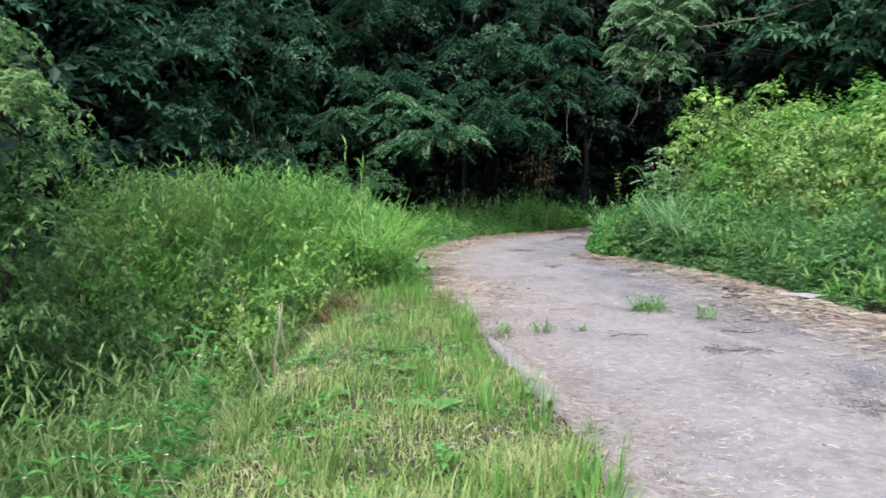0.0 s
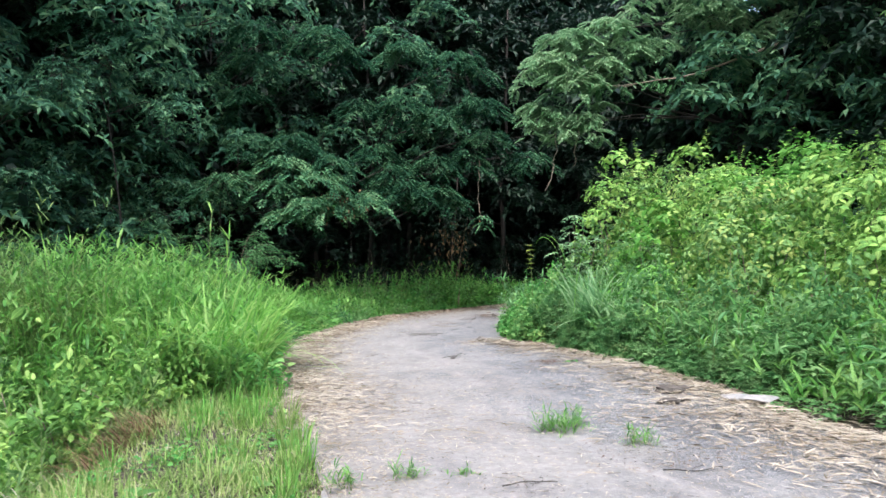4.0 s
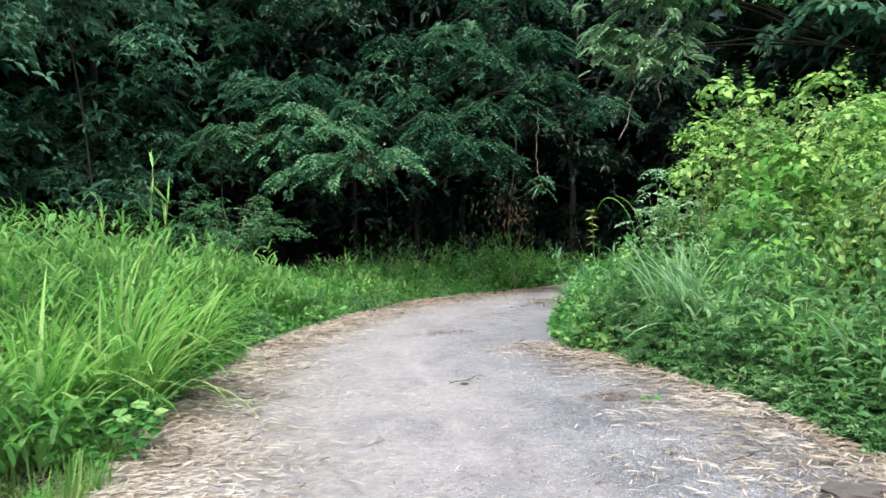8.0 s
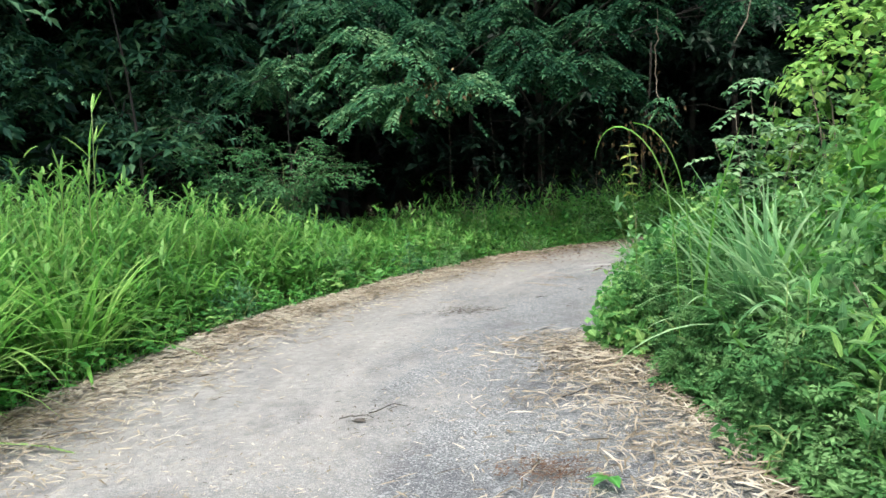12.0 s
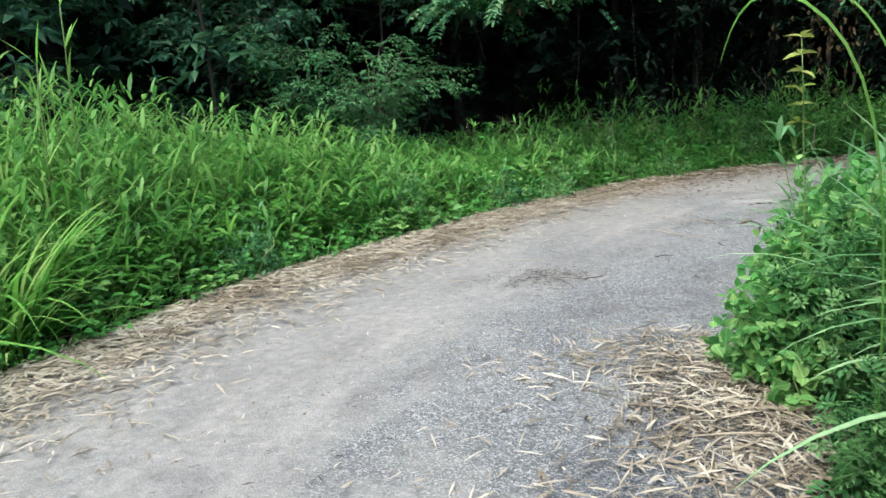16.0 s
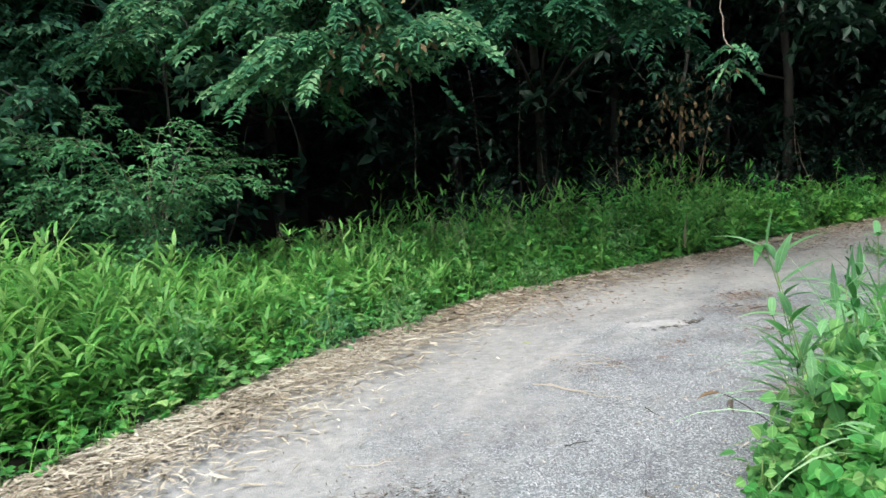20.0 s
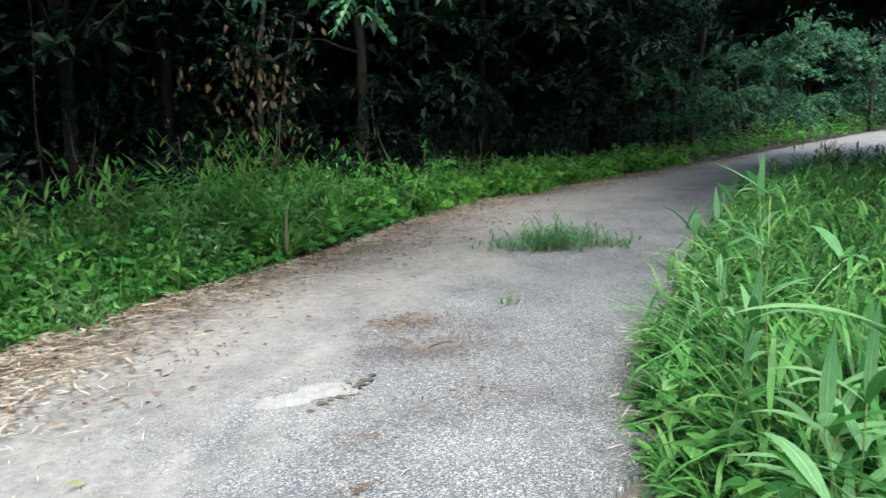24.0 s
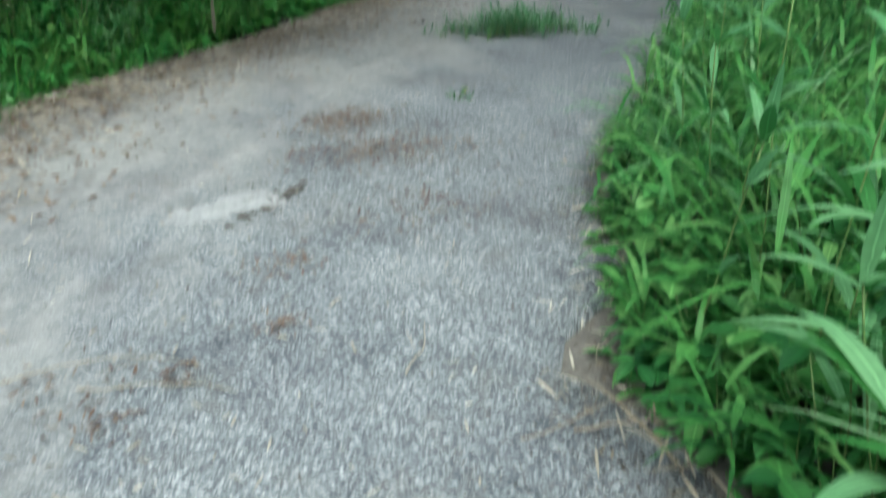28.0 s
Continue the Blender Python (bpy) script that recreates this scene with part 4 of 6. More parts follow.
    far_boughs = [(-6.7, 19.7, 3.3, 0.6), (-5.5, 19.7, 3.25, 0.55), (-4.5, 19.5, 2.65, 0.4), (-6.9, 19.5, 2.4, 0.6), (-5.5, 19.4, 2.25, 0.5), (-6.1, 19.6, 2.8, 0.5), (-7.3, 19.5, 3.0, 0.5), (-6.1, 19.6, 6.0, 0.7), (-4.8, 19.8, 6.1, 0.7), (-5.7, 19.6, 5.4, 0.6), (-5.9, 19.6, 3.8, 0.5), (-4.8, 19.8, 3.5, 0.5), (-5.3, 19.6, 6.4, 0.5), (-6.4, 19.6, 4.6, 0.6), (-7.6, 19.4, 5.4, 0.7), (-7.7, 19.3, 4.2, 0.6)]
    make_tree((*base, z), 10.5, 2.9, 2.8, 144, 40, 36, 0.2, FOREST, "woodland tree with leafy boughs hanging over the grass bank", bough=BOUGH, forced=[(x - base[0], y - base[1], h - z, r) for x, y, h, r in far_boughs])
    base = (-2.35, 19.75)
    z = float(land(*base))
    make_tree((*base, z), 3.7, 0.5, 2.2, 143, 0, 0, 0.1, FOREST, "slim young tree with a small light green crown", bough=BOUGH, forced=[(x - base[0], y - base[1], h - z, r) for x, y, h, r in ((-2.45, 19.45, 3.0, 0.4), (-2.75, 19.4, 2.75, 0.25), (-2.05, 19.45, 3.1, 0.3))], radius=0.03)
    # taller trees behind, that close the sky
    for x, y, s in ((5, 38, 1.5), (10, 41.5, 1.5), (0.5, 40, 1.5), (15.5, 46, 1.5), (10.8, 21.4, 1.15), (12.4, 24.0, 1.15), (-4.5, 38, 1.5), (13.2, 17.2, 1.3), (16.5, 13.5, 1.4), (17, 8, 1.4)):
        plant(4 + int(x + y) % 3, x, y, rng.uniform(0, 360), s)


def build_overhang():
    """The pale-leaved tree whose long bough reaches over the road."""
    rng = rng_of(9)
    base = (8.6, 18.6, float(land(8.6, 18.6)))
    tree = thing("tree", base, "tree with a long bough of pale grey-green feathery leaves", "tree")
    o = np.array(base)
    trunk = wander((0, 0, -0.2), (0.3, 0.4, 8.2), 9, 0.08, rng)
    part("trunk", _tube(trunk, np.linspace(0.12, 0.03, 9), 8), BARK, tree, smooth=True)
    leaves, dry = Buf(), Buf()
    tips = [((4.1, 17.2, 4.9), 0.5, 46), ((4.6, 17.1, 4.55), 0.55, 60), ((4.1, 17.2, 3.85), 0.4, 34), ((5.1, 17.2, 4.85), 0.5, 50), ((3.85, 17.3, 4.1), 0.3, 20), ((4.65, 17.1, 3.8), 0.38, 36), ((4.5, 17.3, 5.35), 0.55, 50), ((5.3, 17.4, 5.6), 0.55, 46), ((5.95, 17.5, 5.35), 0.45, 36), ((7.4, 17.5, 6.0), 0.9, 60), ((8.9, 17.2, 5.6), 0.8, 50), ((9.9, 17.2, 4.9), 0.8, 46), ((8.3, 18.0, 6.6), 1.1, 70), ((6.6, 17.8, 6.5), 0.9, 60)]
    for c, r, n in tips:
        c = np.array(c) - o
        line = wander(trunk[4 if c[2] < 4.9 else 6], c, 9, 0.05, rng, -0.25)
        part("limb", _tube(line, np.linspace(0.03, 0.006, 9), 5), BARK, tree, smooth=True)
        n = int(n * 2.2)
        p, out = pad_points(c, r, n, rng, 0.9)
        a = rng.uniform(0, 2 * np.pi, n)
        rach = unit(np.stack([np.cos(a), np.sin(a), rng.uniform(-0.45, 0.15, n)], -1))
        feathers(leaves, p, rach, rng.uniform(0.2, 0.34, n), rng, 7, LEAF2, 0.15)
    # a bare bough with withered sprays
    bough = wander(np.array((9.0, 16.9, 5.5)) - o, np.array((5.3, 16.8, 4.45)) - o, 10, 0.04, rng, 0.1)
    part("limb", _tube(wander(trunk[5], bough[0], 6, 0.03, rng), np.linspace(0.05, 0.03, 6), 5), BARK, tree, smooth=True)
    part("bough", _tube(bough, np.linspace(0.03, 0.008, 10), 6), TWIG, tree, "pale bare bough", True)
    for i in range(3, 10):
        side = wander(bough[i], bough[i] + np.array([rng.normal(-0.35, 0.2), rng.normal(0, 0.3), rng.uniform(-0.3, 0.25)]), 5, 0.03, rng)
        part("twig", _tube(side, np.linspace(0.01, 0.004, 5), 4), TWIG, tree, "pale bare twig", True)
        n = 7
        a = rng.uniform(0, 2 * np.pi, n)
        p = side[rng.integers(1, 5, n)] + rng.normal(0, 0.05, (n, 3))
        feathers(dry, p, np.stack([np.cos(a), np.sin(a), rng.uniform(-1, 0, n)], -1), 0.2, rng)
    part("foliage", leaves, PINNATE, tree)
    part("withered_foliage", dry, ROSE, tree, "withered olive leaves")
    # bare vines that hang from it
    for s, e in (((4.2, 17.1, 3.7), (3.95, 17.0, 2.5)), ((4.6, 17.0, 3.9), (4.5, 17.0, 2.95)), ((3.2, 20.7, 3.6), (3.24, 20.4, 2.2)),):
        vine = thing("hanging_vine", (0, 0, 0), "thin bare vine hanging from a bough", "vine", "hanging vines")
        part("vine", _tube(wander(s, e, 14, 0.035, rng), 0.008, 5), TWIG, vine, smooth=True)
        if s[1] > 20:
            tip = Buf()
            n = 9
            a = rng.uniform(0, 2 * np.pi, n)
            feathers(tip, np.repeat(np.array([e]), n, 0) + rng.normal(0, 0.06, (n, 3)), np.stack([np.cos(a), np.sin(a), rng.uniform(-1.2, 0.3, n)], -1), 0.26, rng)
            part("leaves", tip, BOUGH, vine, "fresh feathery leaves")


def feathers(buf, pos, axis, length, rng, pairs=6, shape=LEAF4, wide=0.17):
    """Feather-shaped leaves: pairs of leaflets along a drooping stalk."""
    axis = unit(np.asarray(axis, float))
    n = len(pos)
    length = np.broadcast_to(length, n)
    side = unit(np.cross(axis, np.array([0.05, 0.03, 1.0])))
    for i in range(pairs):
        t = 0.25 + 0.75 * i / (pairs - 1)
        p = pos + axis * (length * t)[:, None]
        p[:, 2] -= 0.35 * length * t * t
        for s in (-1, 1):
            d = side * s + axis * 0.55 + np.array([0, 0, -0.25])
            put_leaves(buf, p, d, length * 0.36 * (1.1 - 0.4 * abs(t - 0.55)), length * wide, rng, shape, tilt=0.2)
    put_leaves(buf, pos + axis * length[:, None] - np.array([0, 0, 1]) * (0.35 * length)[:, None], axis + np.array([0, 0, -0.6]), length * 0.35, length * 0.13, rng)


def build_undergrowth():
    rng = rng_of(31)
    spots = [(-4.6, 18.6, 1.6), (-3.4, 20.4, 1.3), (0.2, 23.0, 1.2), (2.0, 24.6, 1.3), (4.0, 25.4, 1.1), (6.4, 28.6, 1.2), (-6.4, 15.6, 1.7), (-7.0, 12.6, 1.6), (9.5, 30.0, 1.3), (13, 33, 1.4), (5.2, 27.0, 1.5), (-5.6, 17.0, 1.9), (3.1, 26.6, 2.2), (0.9, 25.4, 2.0), (7.6, 30, 2.2)]
    for i, (x, y, h) in enumerate(spots):
        make_shrub((x, y, float(land(x, y))), h * 0.55, h * 0.55, h, 130, 9, 0.1, FOREST_SHADE, "sapling with sparse leaves coloured dark for the tree shade", 300 + i, "sapling", "sapling", "saplings under the trees", 0.45, low=0.3)
    for i in range(10):
        y = rng.uniform(19.5, 30)
        x = left_x(y) - rng.uniform(3.0, 6.5)
        z = float(land(x, y))
        t = thing("bare_stem", (x, y, z), "thin bare stem in the shade of the trees", "stem", "bare stems under the trees", rng.uniform(0, 360))
        h = rng.uniform(1.2, 3.2)
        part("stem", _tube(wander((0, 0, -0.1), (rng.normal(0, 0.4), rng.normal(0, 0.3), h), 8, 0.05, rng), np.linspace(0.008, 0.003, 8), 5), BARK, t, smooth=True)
    # a sapling with withered brown leaves
    x, y = 2.85, 24.4
    sap = thing("sapling", (x, y, float(land(x, y))), "slim sapling with a hanging bunch of withered brown leaves", "sapling")
    line = wander((0, 0, -0.1), (0.25, 0, 3.6), 9, 0.04, rng)
    part("stem", _tube(line, np.linspace(0.04, 0.02, 9), 6), BARK, sap, smooth=True)
    b = Buf()
    n = 150
    c = np.array([0, -0.1, 1.75]) + rng.normal(0, 1, (n, 3)) * np.array([0.3, 0.2, 0.36])
    put_leaves(b, c, np.stack([rng.normal(0, 0.4, n), rng.normal(0, 0.4, n), -np.ones(n)], -1), 0.11, 0.05, rng)
    part("withered_leaves", b, DEAD, sap, "withered brown leaves")
    g = Buf()
    c = np.array([0, 0, 2.1]) + rng.normal(0, 1, (130, 3)) * np.array([0.45, 0.3, 0.35])
    rosette_leaves(g, c, rng.normal(0, 0.5, (130, 3)) + np.array([0, 0, 0.7]), 0.11, rng)
    part("foliage", g, FOREST_SHADE, sap)


# ---- banks along the road ----
def build_left_bank():
    """Grass, bamboo grass and weeds past the end of the mown verge, along the outer side of the bend."""
    rng = rng_of(41)

    def off(x, y):
        return left_x(y) - x

    # tall grass by the road
    x, y = sample(3600, -4.5, 2, 9.2, 20.5, lambda x, y: (off(x, y) > 0.3 + 0.2 * patchy(x, y, 2)) & (off(x, y) < 3.4) & (x > -4.4), rng)
    h = (0.45 + 0.85 * step01((off(x, y) - 0.1) / 1.6)) * (0.75 + 0.5 * patchy(x, y, 1.3, 1)) * (1 - 0.3 * step01((y - 14.8) / 2.4) - 0.3 * step01((y - 16.8) / 1.6))
    b = Buf()
    put_blades(b, on_land(x, y, -0.02), h * rng.uniform(0.7, 1.25, len(x)), rng.uniform(0.014, 0.042, len(x)), rng.uniform(0, 6.3, len(x)), np.abs(rng.normal(0.2, 0.28, len(x))), np.abs(rng.normal(0.95, 0.55, len(x))), 5)
    stuff("tall_grass", b, GRASS, "tall bright green grass along the lane", "grass")
    # broad-leaved bamboo grass among it
    x, y = sample(7800, -5.5, 2.5, 9.0, 21.0, lambda x, y: (off(x, y) > 0.3) & (off(x, y) < 4.5) & (patchy(x, y, 0.8, 3) > 0.25), rng)
    s, l = Buf(), Buf()
    culm_leaves(s, l, on_land(x, y), (0.5 + 0.75 * step01(off(x, y) / 2)) * rng.uniform(0.7, 1.3, len(x)) * (1 - 0.3 * step01((y - 14.8) / 2.4) - 0.3 * step01((y - 16.8) / 1.6)), rng, 9, 0.2, 0.034, 0.25, (0.5, 1.7), 4)
    stuff("bamboo_grass_stems", s, STEM, "thin green culms of bamboo grass", "grass")
    stuff("bamboo_grass", l, SASA, "bamboo grass with long green leaves on the bank", "grass")
    # leafy herbs between
    x, y = sample(7000, -5, 2, 9.4, 20.5, lambda x, y: (off(x, y) > 0.25) & (off(x, y) < 3.6) & (patchy(x, y, 1.2, 7) > 0.3), rng)
    s, l = Buf(), Buf()
    weed_leaves(s, l, on_land(x, y), (0.35 + 0.6 * step01(off(x, y) / 1.8)) * rng.uniform(0.6, 1.15, len(x)) * (1 - 0.3 * step01((y - 14.8) / 2.4) - 0.3 * step01((y - 16.8) / 1.6)), rng, 13, 0.1, 0.34, LEAF4)
    stuff("herb_stems", s, STEM, "thin stems of tall herbs", "weeds")
    stuff("herbs", l, VINE, "leafy green herbs growing among the tall grass", "weeds")
    # a few long broad blades that stand up out of it
    x, y = sample(170, -4.5, 1, 9.4, 18.5, lambda x, y: (off(x, y) > 0.4) & (off(x, y) < 3.4), rng)
    b = Buf()
    n = len(x)
    put_blades(b, on_land(x, y, 0.55 * (1 - 0.3 * step01((y - 14.8) / 2.4) - 0.3 * step01((y - 16.8) / 1.6))), rng.uniform(0.45, 0.8, n) * (1 - 0.35 * step01((y - 14.8) / 2.4)), rng.uniform(0.03, 0.045, n), rng.uniform(0, 6.3, n), np.abs(rng.normal(0.35, 0.3, n)), np.abs(rng.normal(0.9, 0.6, n)), 6, 0.4)
    stuff("reed_leaves", b, SASA, "broad reed leaves standing up out of the grass", "grass")
    # taller culms with broad leaves rising above the rest
    x, y = sample(330, -4.5, 1, 11.4, 16.2, lambda x, y: (off(x, y) > 0.5) & (off(x, y) < 3.0) & (patchy(x, y, 1.7, 6) > 0.42), rng)
    s, l = Buf(), Buf()
    culm_leaves(s, l, on_land(x, y), rng.uniform(0.85, 1.35, len(x)) * (1 - 0.3 * step01((y - 14.0) / 2.4)), rng, 10, 0.25, 0.036, 0.16, (0.3, 1.5), 5)
    stuff("tall_bamboo_stems", s, STEM, "tall thin culms of bamboo grass on the bank", "grass")
    stuff("tall_bamboo_grass", l, SASA, "tall bamboo grass with broad leaves rising above the bank", "grass")
    # creeping weeds at the foot
    x, y = sample(8000, -2.5, 3, 9.5, 21.5, lambda x, y: (off(x, y) > -0.04) & (off(x, y) < 0.7 + 0.6 * patchy(x, y)), rng)
    s, l = Buf(), Buf()
    weed_leaves(s, l, on_land(x, y), rng.uniform(0.06, 0.26, len(x)) + 0.25 * step01(off(x, y) / 0.8), rng, 9, 0.062, 0.55, LEAF4)
    stuff("weed_stems", s, STEM, "thin stems of roadside weeds", "weeds")
    stuff("weeds", l, WEED, "low broad-leaved weeds at the edge of the lane", "weeds")
    x, y = sample(2100, -2.5, 3, 9.5, 21.5, lambda x, y: (off(x, y) > -0.05) & (off(x, y) < 1.2) & (patchy(x, y, 2.2, 4) > 0.5), rng)
    s, l = Buf(), Buf()
    weed_leaves(s, l, on_land(x, y), rng.uniform(0.12, 0.46, len(x)), rng, 9, 0.085, 0.8, LEAF8)
    stuff("young_weed_stems", s, STEM, "thin stems of young weeds", "weeds")
    stuff("young_weeds", l, CREEP, "fresh lime-green weeds at the edge of the lane", "weeds")
    x, y = sample(5200, -3, 3, 9.5, 21.5, lambda x, y: (off(x, y) > -0.02) & (off(x, y) < 0.9), rng)
    b = Buf()
    n = len(x)
    put_blades(b, on_land(x, y), rng.uniform(0.15, 0.5, n), rng.uniform(0.004, 0.009, n), rng.uniform(0, 6.3, n), np.abs(rng.normal(0.3, 0.3, n)), np.abs(rng.normal(1.0, 0.5, n)), 5)
    stuff("edge_grass", b, GRASS, "fine grass along the foot of the bank", "grass")
    # the bank in front of the woods, outer side of the bend
    x, y = sample(12500, -0.5, 9, 18.3, 29.5, lambda x, y: (off(x, y) > 0.1) & (off(x, y) < 2.4) & (y - 18.3 > -(x + 0.5) * 0.3), rng)
    fade = (1 - 0.5 * step01((x - 2.8) / 2.0)) * (1 + 0.25 * step01((1.6 - x) / 1.0)) * (0.5 + 1.0 * patchy(x, y, 2.4, 9))
    s, l = Buf(), Buf()
    k = rng.uniform(0, 1, len(x)) < 0.36 * fade
    culm_leaves(s, l, on_land(x[k], y[k]), fade[k] * (0.22 + 0.36 * step01(off(x, y)[k] / 1.2)) * (1 + 0.35 * step01((x[k] - 0.8) / 1.0)) * rng.uniform(0.6, 1.3, k.sum()), rng, 10, 0.175, 0.028)
    stuff("bank_grass", l, SASA, "dense green grass on the bank before the woods", "grass")
    j = ~k
    weed_leaves(s, w := Buf(), on_land(x[j], y[j]), fade[j] * (0.14 + 0.32 * step01(off(x, y)[j] / 1.3)) * (1 + 0.35 * step01((x[j] - 0.8) / 1.0)) * rng.uniform(0.6, 1.2, j.sum()), rng, 10, 0.095, 0.5, LEAF4)
    stuff("bank_weeds", w, WEED, "leafy weeds covering the bank before the woods", "weeds")
    stuff("bank_stems", s, STEM, "thin stems on the bank", "weeds")
    # bright creeper further round
    x, y = sample(14000, 2.5, 40, 21.5, 50, lambda x, y: (off(x, y) > 0.05) & (off(x, y) < 3.0) & (rng.uniform(0, 1, len(x)) < 16 / (y - 8)), rng)
    s, l = Buf(), Buf()
    weed_leaves(s, l, on_land(x, y), rng.uniform(0.15, 0.5, len(x)) * (1 + step01((x - 14) / 8)), rng, 10, 0.12, 0.85, LEAF4)
    stuff("creeper_stems", s, STEM, "thin creeper stems", "creeper")
    stuff("creeper", l, VINE, "bright green broad-leaved creeper on the far verge", "creeper")
    # seed plumes
    p, ps = Buf(), Buf()
    for i in range(44):
        y0 = rng.uniform(18.8, 21.6)
        x0 = left_x(y0) - rng.uniform(0.4, 1.6)
        h = rng.uniform(0.5, 0.85)
        base = np.array([x0, y0, float(land(x0, y0))])
        a = rng.uniform(0, 6.3)
        tip = base + np.array([0.12 * np.cos(a), 0.12 * np.sin(a), h])
        put_tube(ps, wander(base, tip, 5, 0.01, rng), 0.0015, 3)
        n = 30
        t = rng.uniform(0, 1, (n, 1))
        q = tip - np.array([0, 0, 0.22]) * t + rng.normal(0, 1, (n, 3)) * (0.015 + 0.035 * t)
        put_leaves(p, q, rng.normal(0, 1, (n, 3)), 0.016, 0.006, rng)
    stuff("plume_stems", ps, STEM, "thin stems of the seed heads", "grass")
    stuff("seed_plumes", p, PLUME, "pale feathery seed heads above the bank grass", "grass")


def build_left_slope():
    """The slope below the mown verge and the thicket on it."""
    rng = rng_of(51)
    x, y = sample(12500, -6.0, -0.85, -2.0, 11, lambda x, y: (x < -1.2 + 0.2 * patchy(x, y, 2) - 0.35 * step01((7.4 - y) / 2.2)), rng)
    top = (0.95 + 0.8 * step01((-1.0 - x) / 1.4)) * (0.22 + 1.15 * patchy(x, y, 1.5, 2) * patchy(y, x, 1.1, 6) ** 0.5) * (0.8 + 0.2 * step01((y - 2.5) / 3.5))
    s, l = Buf(), Buf()
    culm_leaves(s, l, on_land(x, y), top * rng.uniform(0.6, 1.1, len(x)), rng, 12, 0.16, 0.017, 0.34)
    stuff("thicket_stems", s, STEM, "culms of the bamboo grass thicket", "grass")
    stuff("bamboo_grass_thicket", l, THICKET, "dense bamboo grass thicket on the slope below the verge", "grass")
    x, y = sample(1500, -3.2, -0.8, 9.0, 10.8, lambda x, y: (x < -1.0 + 0.35 * step01((y - 9) / 1.5)), rng)
    b = Buf()
    put_blades(b, on_land(x, y), rng.uniform(0.7, 1.35, len(x)) * (0.7 + 0.4 * patchy(x, y, 1.5)), rng.uniform(0.01, 0.02, len(x)), rng.uniform(0, 6.3, len(x)), np.abs(rng.normal(0.2, 0.25, len(x))), np.abs(rng.normal(1.3, 0.5, len(x))), 6)
    stuff("slope_grass", b, GRASS, "long bright grass at the top of the slope", "grass")
    for i, (px, py, rx, h) in enumerate([(-4.5, 5.6, 0.7, 2.1), (-2.6, 8.9, 0.6, 1.7), (-3.6, 6.6, 0.6, 1.6), (-4.1, 7.0, 0.9, 2.3), (-5.2, 9.5, 1.1, 2.8), (-4.6, 11.8, 1.0, 1.9), (-3.4, 9.4, 0.8, 2.1), (-5.0, 5.0, 0.9, 2.4), (-3.2, 8.0, 0.7, 2.0), (-6.2, 7.6, 1.1, 3.0), (-6.2, 12.6, 1.1, 2.4), (-1.3, 7.4, 0.36, 1.2), (-1.2, 8.5, 0.42, 0.95), (-1.0, 9.2, 0.35, 0.7), (-1.75, 7.9, 0.5, 1.5), (-2.1, 8.7, 0.5, 1.6), (-1.5, 6.8, 0.3, 1.1)]):
        make_shrub((px, py, float(land(px, py))), rx, rx, h, 260, 12, 0.075, BUSH if i > 9 else VINE if i % 3 == 0 else OLIVE, ("lime-green leafy bush at the edge of the verge" if i > 9 else "bright green leafy bush on the slope" if i % 3 == 0 else "dull green small-leaved bush on the slope"), 400 + i, group="bushes on the slope")
    make_tree((-3.85, 6.7, float(land(-3.85, 6.7))), 3.9, 0.6, 1.0, 433, 50, 230, 0.07, OLIVE, "small tree with pale dull-green leaves on the slope", pad_size=(0.3, 0.5), radius=0.03)
    make_tree((-5.1, 7.9, float(land(-5.1, 7.9))), 4.6, 0.8, 1.2, 434, 44, 200, 0.07, OLIVE, "small tree with pale dull-green leaves on the slope", pad_size=(0.3, 0.55), radius=0.06)


